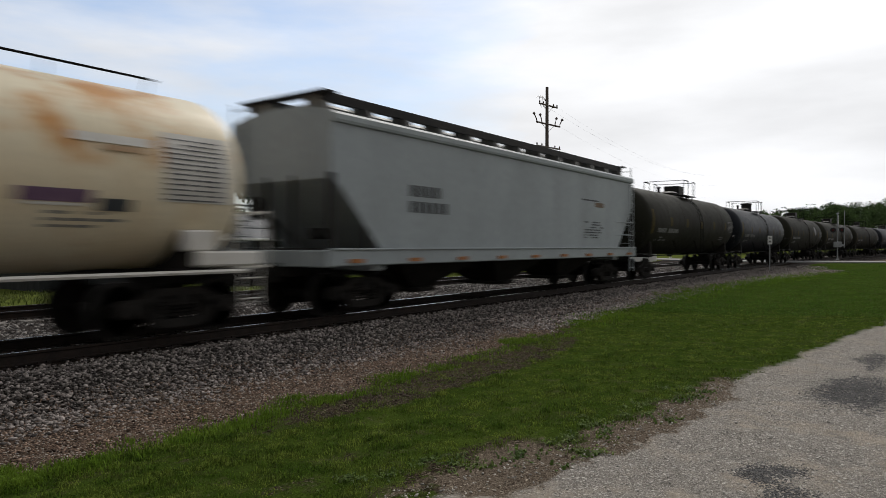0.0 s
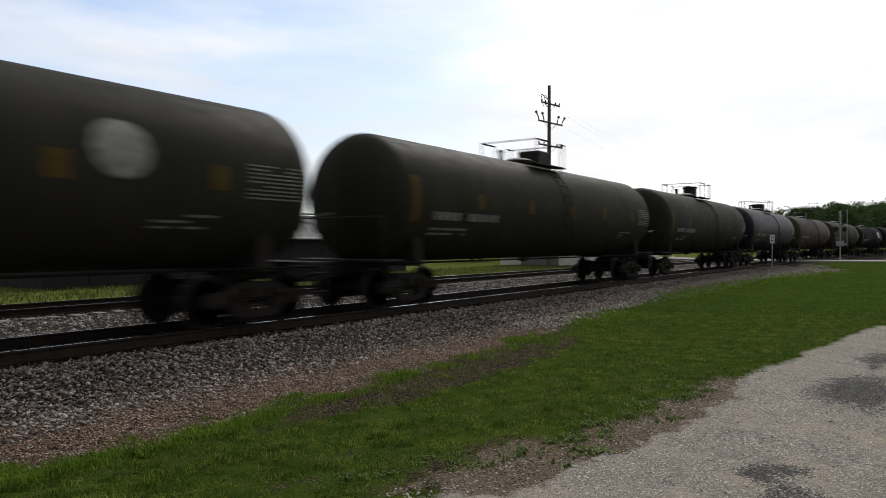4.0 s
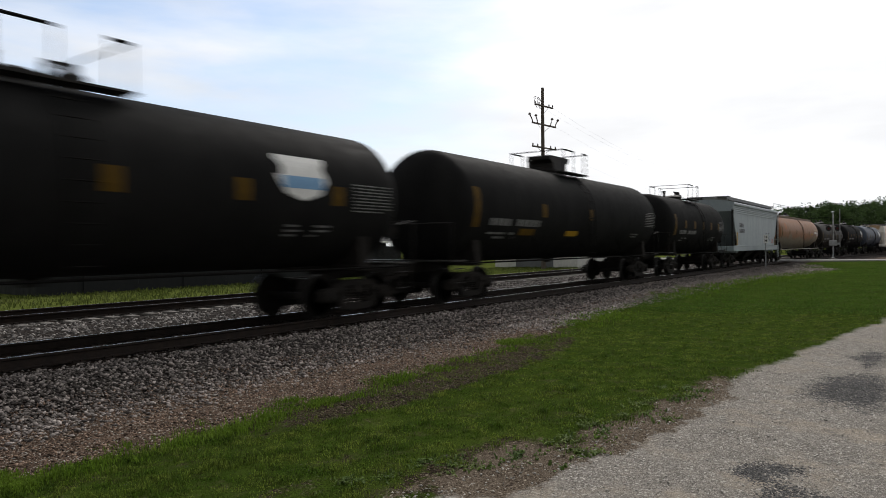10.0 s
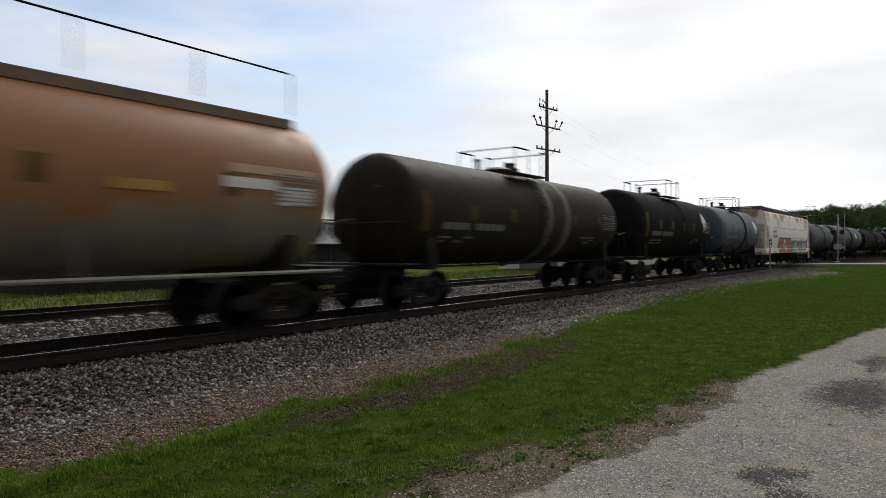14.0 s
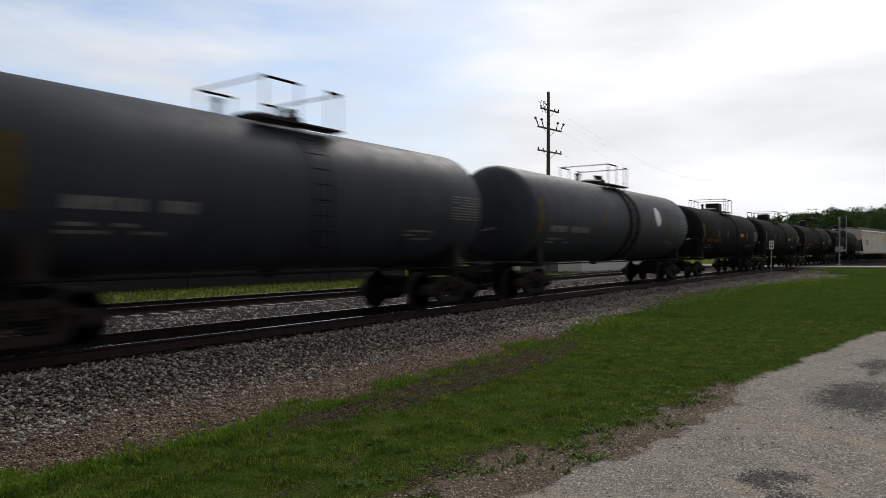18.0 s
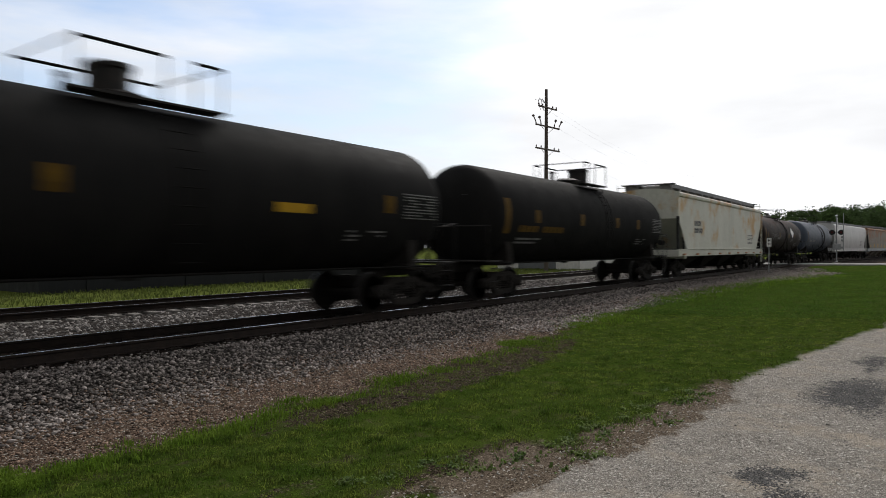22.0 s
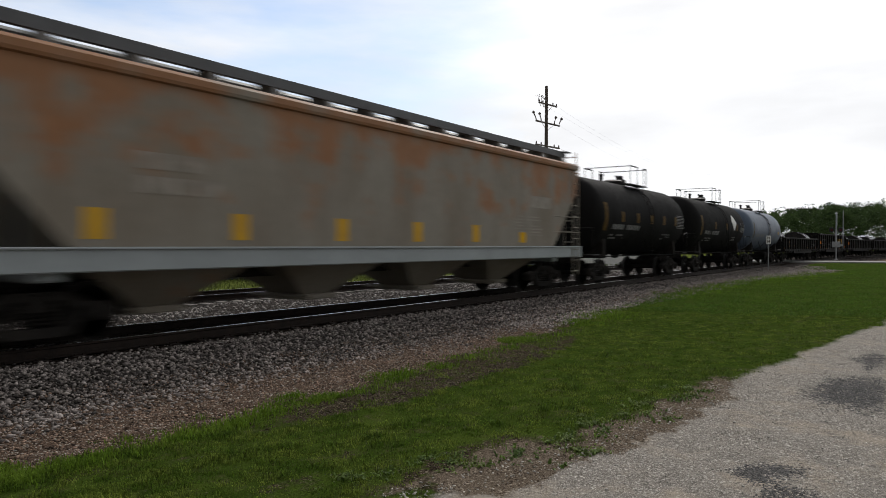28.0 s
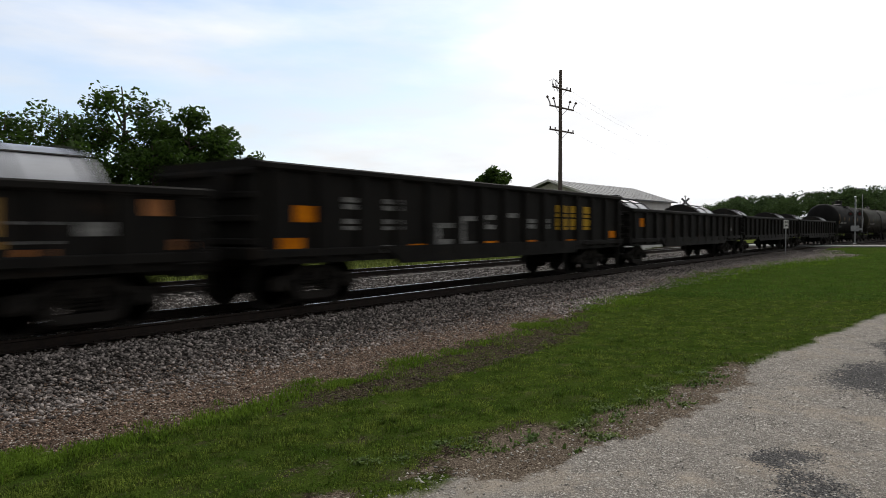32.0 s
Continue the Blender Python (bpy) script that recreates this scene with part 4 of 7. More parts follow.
def on_shell(x0, x1, a0, a1, radius, zc, cells=None, n=5, lift=0.008):
    """A thin sheet bent round the tank's near side. Angles in degrees above the horizontal. cells: (u, v) outline in 0..1 instead of a rectangle."""
    so = Solid()

    def put(u, v, r):
        a = radians(a0 + (a1 - a0) * v)
        return (x0 + (x1 - x0) * u, -r * math.cos(a), zc + r * math.sin(a))

    if cells is None:
        for i in range(n):
            q = [put(0, i / n, radius + lift), put(1, i / n, radius + lift), put(1, (i + 1) / n, radius + lift), put(0, (i + 1) / n, radius + lift)]
            so.add(q, [(0, 1, 2, 3)])
    else:
        c = len(cells)
        mid = (sum(u for u, v in cells) / c, sum(v for u, v in cells) / c)
        rings = [[put(mid[0] + (u - mid[0]) * k / 4, mid[1] + (v - mid[1]) * k / 4, radius + lift) for u, v in cells] for k in range(1, 5)]
        vs = [put(*mid, radius + lift)] + [p for r in rings for p in r]
        fs = [(0, 1 + i, 1 + (i + 1) % c) for i in range(c)]
        for k in range(3):
            fs += [(1 + k * c + i, 1 + (k + 1) * c + i, 1 + (k + 1) * c + (i + 1) % c, 1 + k * c + (i + 1) % c) for i in range(c)]
        so.add(vs, fs)
    return so


def bars(rng, x0, x1, rows, a_top, pitch, radius, zc, thick=0.6, fill=0.75, lift=0.008):
    """Lines of unreadable stencilled writing, as plain bars."""
    so = Solid()
    for i in range(rows):
        a1 = a_top - i * pitch
        x = x0
        while x < x1 - 0.05:
            w = min(rng.uniform(0.12, 0.4), x1 - x)
            if rng.random() < fill:
                q = on_shell(x, x + w, a1 - pitch * thick, a1, radius, zc, n=1, lift=lift)
                so.add(q.v, q.f)
            x += w + rng.uniform(0.04, 0.08)
    if not so.v:
        so.box(x0, x0 + 0.01, -radius, -radius + 0.001, zc, zc + 0.01)
    return so


DIAMOND = [(0.54, 0), (0.78, 0.24), (1, 0.48), (0.7, 0.74), (0.4, 1), (0.2, 0.8), (0, 0.6), (0.26, 0.3)]
SHIELD = [(0, 1), (1, 1), (1, 0.45), (0.85, 0.15), (0.5, 0), (0.15, 0.15), (0, 0.45)]
ROUND = [(0.5 + 0.5 * math.cos(a / 12 * 2 * math.pi), 0.5 + 0.5 * math.sin(a / 12 * 2 * math.pi)) for a in range(12)]


def shell_mesh(half, r, zc, paint, ridge):
    head = 0.72
    prof = [(-half, 0.02)]
    for i in range(1, 9):
        a = math.pi / 2 * i / 8
        prof.append((-half + head * (1 - math.cos(a)), r * math.sin(a) ** 0.85))
    seams = np.linspace(-half + head, half - head, 7)
    for s in seams[1:-1]:
        prof += [(s - 0.06, r), (s - 0.02, r), (s - 0.012, r + 0.004), (s + 0.012, r + 0.004), (s + 0.02, r), (s + 0.06, r)]
    prof += [(-a, b) for a, b in reversed(prof[:9])]
    return Solid().lathe(prof, 56, "x", (0, 0, zc)).mesh("tank", paint, smooth=True, angle=50)


def tank_car(label, length, paint, seed, r=1.55, zc=2.6, housing=0.0, box="round", bands=(), mark=None, long_walk=False, yellow=None, letter="stencil", pale_end=False, words=1.0, rail_mat="handrail", saddle=None, squares=5, plain=False, square_at=None, pipe_mat=None, panel="stencil", box_at=0.0, guard_at=(-0.95, -0.1, 0.7, 1.05)):
    """A tank car: shell, stub sills, running pipe, dome gear, rails, ladders, stencils, trucks and couplers."""
    rng = random.Random(seed)
    car = tagged(new("tank_car"), label, "tank car", group="cars of the freight train")
    half = length / 2 - 0.93
    yellow = yellow or ("yellow" if paint in ("black_tank", "rust_black_tank") else "faded_yellow")
    part("tank", shared(("tank", length, r, zc, paint), lambda: shell_mesh(half, r, zc, paint, False)), car)
    for bx in bands:
        part("band", Solid().lathe([(bx - 0.22, r + 0.004), (bx - 0.2, r + 0.014), (bx + 0.2, r + 0.014), (bx + 0.22, r + 0.004)], 56, "x", (0, 0, zc)).mesh("band", saddle or paint, smooth=True), car)
    th = half - 1.35

    def sill():
        so = Solid().box(-0.2, length / 2 - th - 0.72, -0.26, 0.26, 0.8, 1.12, 0.03)
        so.prism([(-1.3, zc - r + 0.05), (0.6, zc - r + 0.2), (0.6, 1.0), (-1.3, 1.05)], -0.3, 0.3)
        so.box(-0.18, 0.18, -1.3, 1.3, 0.98, 1.12, 0.02)
        # saddle gussets up to the shell
        for q in (-1, 1):
            so.prism([(q * 0.3, 1.05), (q * 1.3, 1.05), (q * 1.22, 1.9), (q * 1.08, 1.62), (q * 0.8, 1.34), (q * 0.3, 1.16)], -0.14, 0.14, "x")
        return so.mesh("stub_sill", "running_gear")

    def end_platform():
        e = length / 2 - th - 0.75
        so = Solid().box(e - 0.75, e, -1.45, 1.45, 1.1, 1.15, 0.01)
        if pale_end:
            so.box(e - 1.5, e - 0.2, -1.5, -1.3, 1.15, 1.4, 0.03).box(e - 1.7, e - 1.1, -1.46, -1.26, 1.4, 1.75, 0.03)
        so.tube([(e - 0.05, -1.45, 1.12), (e - 0.05, -1.45, 2.1), (e - 0.05, 1.45, 2.1), (e - 0.05, 1.45, 1.12)], 0.018)
        so.tube([(e - 0.7, -1.47, 1.12), (e - 0.7, -1.47, 2.0), (e - 0.05, -1.47, 2.1)], 0.018)
        for q in (-1, 1):
            ladder(so, e - 0.4, q * 1.45, 0.45, 1.12, 0.4)
        so.tube([(e - 0.25, -0.7, 1.15), (e - 0.25, -0.7, 1.9)], 0.03)
        so.lathe([(-0.03, 0.24), (0.03, 0.24)], 14, "x", (e - 0.28, -0.7, 1.95))
        return so.mesh("end_platform", "dark_grating" if not pale_end else "white_panel")

    for sx in (-1, 1):
        m = pose(sx * th, 0, 0, 0, 0, 0 if sx > 0 else 180)
        part("stub_sill", shared(("sill", length, r, zc), sill), car, "", m)
        part("end_platform", shared(("endp", length, pale_end), end_platform), car, "", m)

    def pipe():
        so = Solid()
        zb = 1.06
        so.tube([(-half + 0.3, -1.47, zb), (half - 0.3, -1.47, zb)], 0.04 if pipe_mat else 0.022)
        for x in np.linspace(-half + 1.0, half - 1.0, 5):
            so.tube([(x, -1.47, zb), (x, -1.3, zb + 0.7)], 0.014, 4)
        return so.mesh("running_rail", pipe_mat or rail_mat)

    for turn in (0, 180):
        part("running_rail", shared(("pipe", length, rail_mat, pipe_mat), pipe), car, "", pose(0, 0, 0, 0, 0, turn))
    part("brake_pipe", shared(("brake", length), lambda: Solid().tube([(-half + 1, -0.4, 1.02), (half - 1, -0.4, 1.02)], 0.025).mesh("brake_pipe", "running_gear")), car)
    part("outlet", shared(("outlet", zc - r), lambda: Solid().lathe([(0.92, 0.09), (0.94, 0.13), (1.02, 0.15), (1.12, 0.3), (1.25, 0.5)], 14, "z").mesh("outlet", "running_gear")), car)
    top = zc + r

    def manway():
        so = Solid()
        so.lathe([(top - 0.12, 0.46), (top + 0.04, 0.46), (top + 0.04, 0.5), (top + 0.1, 0.5), (top + 0.17, 0.32), (top + 0.18, 0.02)], 20, "z", (-0.3, 0, 0))
        return so.mesh("manway", "dark_grating")

    def valve_box():
        so = Solid()
        if box == "round":
            so.lathe([(top - 0.1, 0.36), (top + 0.5, 0.36), (top + 0.52, 0.4), (top + 0.6, 0.4), (top + 0.64, 0.02)], 16, "z", (0.75, 0, 0))
        elif box == "square":
            so.box(0.35, 1.2, -0.4, 0.4, top - 0.1, top + 0.52, 0.04)
        elif box == "wide":
            so.prism([(-0.55, top - 0.1), (0.5, top - 0.1), (0.5, top + 0.3), (0.75, top + 0.42), (0.75, top + 0.55), (-0.8, top + 0.55), (-0.8, top + 0.42), (-0.55, top + 0.3)], -0.45, 0.45)
        else:
            so.lathe([(top - 0.1, 0.25), (top + 0.22, 0.25), (top + 0.3, 0.12), (top + 0.42, 0.12), (top + 0.44, 0.02)], 12, "z", (0.6, 0, 0))
            so.tube([(0.25, 0.0, top), (0.25, 0.0, top + 0.35), (0.4, 0.1, top + 0.4)], 0.06)
        return so.mesh("valve_box", "dark_grating")

    part("manway", shared(("manway", top), manway), car, "", pose(housing, 0, 0))
    part("valve_box", shared(("dome", top, box), valve_box), car, "", pose(housing + box_at, 0, 0))
    part("vent_pipe", shared(("vent", top), lambda: Solid().lathe([(top - 0.05, 0.07), (top + 0.3, 0.07), (top + 0.31, 0.1), (top + 0.38, 0.1), (top + 0.4, 0.02)], 10, "z", (-1.1, 0.2, 0)).mesh("vent_pipe", "dark_grating")), car, "", pose(housing, 0, 0))

    def deck(sy):
        so = Solid()
        so.box(guard_at[0] - 0.1, guard_at[3] + 0.08, -1.05, -0.66, top - 0.1, top - 0.065)
        for x in (guard_at[0], 0.05, guard_at[3]):
            so.tube([(x, -0.9, top - 0.1), (x, -0.85, top - 0.4)], 0.025)
        so.v = [(x, y * sy, z) for x, y, z in so.v]
        return so.mesh("top_deck", "dark_grating")

    def guard():
        """Four short rails round the deck, open at the ladders."""
        so = Solid()
        zt = top + 0.68
        for q in (-1, 1):
            for a, c in (guard_at[:2], guard_at[2:]):
                so.tube([(a - 0.02, q * 1.02, zt), (c + 0.02, q * 1.02, zt)], 0.027)
                for x in (a, c):
                    so.tube([(x, q * 1.02, top - 0.14), (x, q * 1.02, zt)], 0.015)
        for x in (guard_at[0], guard_at[3]):
            so.tube([(x, -1.02, zt), (x, 1.02, zt)], 0.018)
        for q in (-1, 1):
            so.tube([(guard_at[0], q * 1.02, top - 0.1), (guard_at[3], q * 1.02, top - 0.1)], 0.02)
        return so.mesh("guard_rail", rail_mat)

    if long_walk == "low":
        so = Solid()
        so.tube([(-half + 1.0, -0.7, top + 0.1), (half - 1.6, -0.7, top + 0.1)], 0.02)
        for x in np.linspace(-half + 1.1, half - 1.7, 9):
            so.tube([(x, -0.7, top + 0.1), (x, -0.6, top - 0.2)], 0.014, 4)
        part("grab_rail", so.mesh("grab_rail", rail_mat), car)
    elif long_walk:
        so = Solid()
        for q in (-1, 1):
            so.box(-half + 0.9, half - 0.9, q * 0.55 - 0.28, q * 0.55 + 0.28, top - 0.1, top - 0.06)
        for x in np.linspace(-half + 1, half - 1, 14):
            so.box(x - 0.03, x + 0.03, -0.8, 0.8, top - 0.25, top - 0.1)
        for q in (-1, 1):
            so.box(-half + 0.9, half - 0.9, q * 0.83 - 0.02, q * 0.83 + 0.02, top - 0.24, top - 0.06)
        part("top_walkway", so.mesh("top_walkway", "rusty_walk"), car)
        so = Solid()
        for a, b in ((-half + 0.95, -0.6), (0.4, half - 0.95)):
            so.tube([(a, -0.83, top + 0.85), (b, -0.83, top + 0.85)], 0.018)
            for x in np.linspace(a, b, 5):
                so.tube([(x, -0.83, top + 0.05), (x, -0.83, top + 0.85)], 0.013)
        part("guard_rail", so.mesh("guard_rail", rail_mat), car)
    else:
        for sy in (1, -1):
            part("top_deck", shared(("deck", top, guard_at, sy), lambda: deck(sy)), car, "", pose(housing, 0, 0))
        part("guard_rail", shared(("guard", top, rail_mat, guard_at), guard), car, "", pose(housing, 0, 0))

    def steps():
        so = Solid()
        so_x = 0.0
        for q in (-1,):
            for k in range(11):
                z = 1.25 + 0.3 * k
                a = math.asin(max(-1, min(1, (z - zc) / r)))
                y = max(r * math.cos(a) + 0.16, 0.95)
                y = r + 0.14 if z < zc else y
                if z < top - 0.1:
                    so.tube([(so_x - 0.21, q * y, z), (so_x + 0.21, q * y, z)], 0.014, 5)
            for d in (-0.21, 0.21):
                so.tube([(so_x + d, q * (r + 0.14), 1.1), (so_x + d, q * (r + 0.14), zc)] + [(so_x + d, q * max(r * math.cos(a) + 0.14, 0.95), zc + r * math.sin(a)) for a in (0.3, 0.6, 0.85)], 0.016, 5)
        return so.mesh("ladder", rail_mat)

    for turn in (0, 180):
        part("ladder", shared(("ladder", r, zc, rail_mat), steps), car, "", pose(housing, 0, 0, 0, 0, turn))
    # reflective stripes and stencils on the near side
    tall = lambda: on_shell(-0.12, 0.12, -22, 18, r, zc, n=8).mesh("reflector", yellow)
    short = lambda: on_shell(-0.13, 0.13, -8, 7, r, zc, n=3).mesh("reflector", yellow)
    if not plain:
        part("reflector", shared(("tall", r, zc, yellow), tall), car, "tall yellow reflective stripe", pose(-half + 0.95, 0, 0))
    spots = square_at or [-half + 0.95 + (2 * half - 1.9) * (k + 1) / 5.6 for k in range(0 if plain else squares)]
    for x in spots:
        part("reflector", shared(("short", r, zc, yellow), short), car, "small yellow reflective patch", pose(x, 0, 0))
    so = Solid()
    for k in range(int(10 * words)):
        if k != 4:
            q = on_shell(-half + 1.7 + 0.3 * k, -half + 1.9 + 0.3 * k, -19.5, -12, r, zc, n=2)
            so.add(q.v, q.f)
    if so.v:
        part("lettering", so.mesh("lettering", letter), car, "stencilled lettering, unreadable")
    part("small_print", bars(rng, -half + 1.7, -half + 3.2, 2, -27, 5, r, zc, 0.5, 0.6).mesh("small_print", "stencil"), car, "small white stencils, unreadable")
    part("data_panel", bars(rng, half - (1.9 if plain else 1.9), half - (0.85 if plain else 0.75), 13 if plain else 9, 22 if plain else 10, 3.0 if plain else 2.6, r, zc, 0.3 if plain else 0.4, 0.95, 0.03).mesh("data_panel", panel), car, "panel of white stencilled lines, unreadable")
    part("small_print", bars(rng, half - 3.6, half - 2.5, 3, -24, 4, r, zc, 0.45, 0.6).mesh("small_print", "stencil"), car, "small white stencils, unreadable")
    so = Solid()
    for i, z in enumerate((0.45, 0.28, 0.1, -0.5)):
        so.box(-half - 0.02, -half - 0.005, -0.55 + 0.1 * i, 0.35, zc + z, zc + z + 0.09)
    prof_x = lambda z: 0.72 * (1 - math.sqrt(max(0, 1 - (abs(z) / r) ** 2)))
    so.v = [(x + 0.05 + prof_x(max(abs(z - zc), abs(y))), y, z) for x, y, z in so.v]
    part("end_lettering", so.mesh("end_lettering", "stencil"), car, "white stencils on the tank end, unreadable")
    for i, mk in enumerate(mark or ()):
        kind, x, wide, a0, a1, mat_name = mk
        cells = {"diamond": DIAMOND, "shield": SHIELD, "round": ROUND, "block": None, "scribble": None}[kind]
        if kind == "scribble":
            part("lettering", bars(rng, x, x + wide, 7, a1, (a1 - a0) / 7, r, zc, 0.35, 0.6).mesh("lettering", mat_name), car, "smeared pale marks, unreadable")
            continue
        part("emblem", on_shell(x, x + wide, a0, a1, r, zc, cells, n=6, lift=0.012 + 0.004 * i).mesh("emblem", mat_name), car, "plain painted emblem")
    add_trucks(car, th)
    add_couplers(car, length)
    return car


def hopper_section(style):
    """Half cross-section (y, z) from the sill up to the roof's crown."""
    if style == "round":
        pts = [(1.45, 1.35), (1.5, 1.5)]
        pts += [(1.5 + 0.12 * math.sin(math.pi * k / 8), 1.5 + 2.5 * k / 8) for k in range(1, 8)]
        return pts + [(1.52, 4.05), (1.45, 4.16), (1.2, 4.26), (0.6, 4.36), (0.0, 4.38)]
    return [(1.52, 1.35), (1.52, 3.95), (1.58, 3.97), (1.6, 4.02), (1.6, 4.12), (1.54, 4.18), (1.2, 4.27), (0.6, 4.36), (0.0, 4.38)]


def hopper_car(label, length, paint, seed, style="flat", bays=3, ribs=0, lines=0, frame=None, patches=(), graffiti=False, marks="dark_mark", walk_mat="dark_grating", sill=None, slope_in=2.1, mark_in=0.9, walk_z=4.6, slope_top=3.25, gusset=0.0, strips=True):
    """A covered hopper: body with sloped ends, side sills, hopper bays, roof hatches and walks, end frames, ladders."""
    rng = random.Random(seed)
    car = tagged(new("hopper_car"), label, "hopper car", group="cars of the freight train")
    hl = length / 2 - 0.75
    sec = hopper_section(style)
    ring = [(-y, z) for y, z in sec] + [(y, z) for y, z in sec[::-1][1:]]

    def body():
        so = Solid()
        n = len(ring)
        # sections along the car; the lower part is drawn in at the sloped ends
        xs = [-hl, -hl + slope_in * 0.5, -hl + slope_in, 0, hl - slope_in, hl - slope_in * 0.5, hl]
        half_way = (slope_top + 1.35) / 2
        cut = {0: slope_top, 1: half_way, 2: 1.35, 3: 1.35, 4: 1.35, 5: half_way, 6: slope_top}
        for i, x in enumerate(xs):
            so.v += [(x, y, max(z, cut[i])) for y, z in ring]
        for i in range(len(xs) - 1):
            so.f += [(i * n + k, i * n + k + 1, (i + 1) * n + k + 1, (i + 1) * n + k) for k in range(n - 1)]
            so.f.append((i * n + n - 1, i * n, (i + 1) * n, (i + 1) * n + n - 1))
        so.f += [tuple(range(n)), tuple(range((len(xs) - 1) * n, len(xs) * n))[::-1]]
        so.k = [0] * len(so.f)
        return so.mesh("body", paint, smooth=style == "round", angle=30)

    part("body", body(), car)
    if gusset:
        # side sheets that hang over the sloped ends
        for sx in (-1, 1):
            for sy in (-1, 1):
                so = Solid().prism([(sx * (hl - gusset), 1.4), (sx * (hl - slope_in - 0.05), 1.4), (sx * (hl - 0.02), slope_top + 0.05)], min(sy * 1.49, sy * 1.515), max(sy * 1.49, sy * 1.515))
                part("gusset", so.mesh("gusset", paint), car)
    s_mat = sill or paint

    side = lambda: Solid().box(-hl - 0.1, hl + 0.1, -1.62, -1.5, 1.08, 1.42, 0.02).box(-hl - 0.1, hl + 0.1, -1.66, -1.6, 1.4, 1.44, 0.01).mesh("side_sill", s_mat)
    end = lambda: Solid().box(0.02, 0.2, -1.62, 1.62, 1.06, 1.4, 0.02).box(-1.7, -1.3, -1.45, 1.45, 0.95, 1.25, 0.03).mesh("end_sill", s_mat)
    for turn in (0, 180):
        part("side_sill", shared(("sills", length, s_mat), side), car, "", pose(0, 0, 0, 0, 0, turn))
        part("end_sill", shared(("endsill", s_mat), end), car, "", pose(hl if turn == 0 else -hl, 0, 0, 0, 0, turn))
    part("centre_sill", shared(("csill", length), lambda: Solid().box(-hl - 0.2, hl + 0.2, -0.32, 0.32, 0.84, 1.16, 0.02).mesh("centre_sill", "running_gear")), car)
    for k in range(lines):
        so = Solid()
        z = 3.5 + 0.12 * k
        so.box(-hl, hl, -1.56, -1.51, z, z + 0.045, 0.01)
        rib = so.mesh("side_rib", paint)
        for turn in (0, 180):
            part("side_rib", rib, car, "", pose(0, 0, 0, 0, 0, turn))
    for k in range(ribs):
        x = -hl + slope_in + (2 * hl - 2 * slope_in) * (k + 0.5) / ribs
        so = Solid()
        for q in (-1, 1):
            so.box(x - 0.05, x + 0.05, min(q * 1.5, q * 1.58), max(q * 1.5, q * 1.58), 1.4, 3.95, 0.015)
        part("side_post", so.mesh("side_post", paint), car)

    def bay():
        w = (2 * hl - 2 * slope_in - 0.4) / bays / 2
        so = Solid()
        p = [(-w, -1.35, 1.3), (w, -1.35, 1.3), (w, 1.35, 1.3), (-w, 1.35, 1.3), (-0.35, -0.5, 0.42), (0.35, -0.5, 0.42), (0.35, 0.5, 0.42), (-0.35, 0.5, 0.42)]
        so.add(p, [(0, 1, 2, 3), (4, 7, 6, 5), (0, 4, 5, 1), (1, 5, 6, 2), (2, 6, 7, 3), (3, 7, 4, 0)])
        so.box(-0.5, 0.5, -0.62, 0.62, 0.32, 0.44, 0.02)
        so.tube([(-0.55, -0.9, 0.4), (-0.55, 0.9, 0.4)], 0.035)
        return so.mesh("hopper_bay", "running_gear" if paint != "rust_hopper" else "rust_hopper")

    for k in range(bays):
        x = -hl + slope_in + (2 * hl - 2 * slope_in) * (k + 0.5) / bays
        part("hopper_bay", shared(("bay", length, bays, paint == "rust_hopper"), bay), car, "", pose(x, 0, 0))

    def walks():
        so = Solid()
        so.box(-hl + 0.1, hl - 0.1, -1.12, -0.52, walk_z, walk_z + 0.04)
        so.box(-hl + 0.1, hl - 0.1, -1.14, -1.1, walk_z - 0.15, walk_z + 0.04)
        n = int(length / 1.5)
        for k in range(n + 1):
            x = -hl + 0.3 + (2 * hl - 0.6) * k / n
            so.slot = 1
            so.prism([(-0.55, 4.34), (-1.15, 4.28), (-1.1, walk_z), (-0.55, walk_z)], x - 0.07, x + 0.07, "x")
        return so.mesh("roof_walk", walk_mat, "steel_rail_grey")

    for turn in (0, 180):
        part("roof_walk", shared(("walks", length, walk_mat, walk_z), walks), car, "dark roof walk of steel grating", pose(0, 0, 0, 0, 0, turn))
        part("end_walk", shared(("endwalk", walk_mat, walk_z), lambda: Solid().box(-0.4, 0.0, -1.3, 1.3, walk_z, walk_z + 0.04).mesh("end_walk", walk_mat)), car, "", pose(hl if turn == 0 else -hl, 0, 0.004, 0, 0, turn))
    part("roof_hatch", shared(("hatch", length), lambda: Solid().box(-hl + 0.6, hl - 0.6, -0.46, 0.46, 4.34, 4.58, 0.06).mesh("roof_hatch", "steel_rail_grey")), car)

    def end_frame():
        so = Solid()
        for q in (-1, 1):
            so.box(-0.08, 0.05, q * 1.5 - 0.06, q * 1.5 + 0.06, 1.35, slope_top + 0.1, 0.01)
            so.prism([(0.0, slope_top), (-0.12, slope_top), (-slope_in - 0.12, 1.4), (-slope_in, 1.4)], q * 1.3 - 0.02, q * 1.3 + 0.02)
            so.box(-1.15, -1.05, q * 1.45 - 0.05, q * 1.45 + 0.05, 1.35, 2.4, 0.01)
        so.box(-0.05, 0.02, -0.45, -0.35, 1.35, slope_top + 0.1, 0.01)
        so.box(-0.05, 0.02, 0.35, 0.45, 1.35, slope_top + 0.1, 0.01)
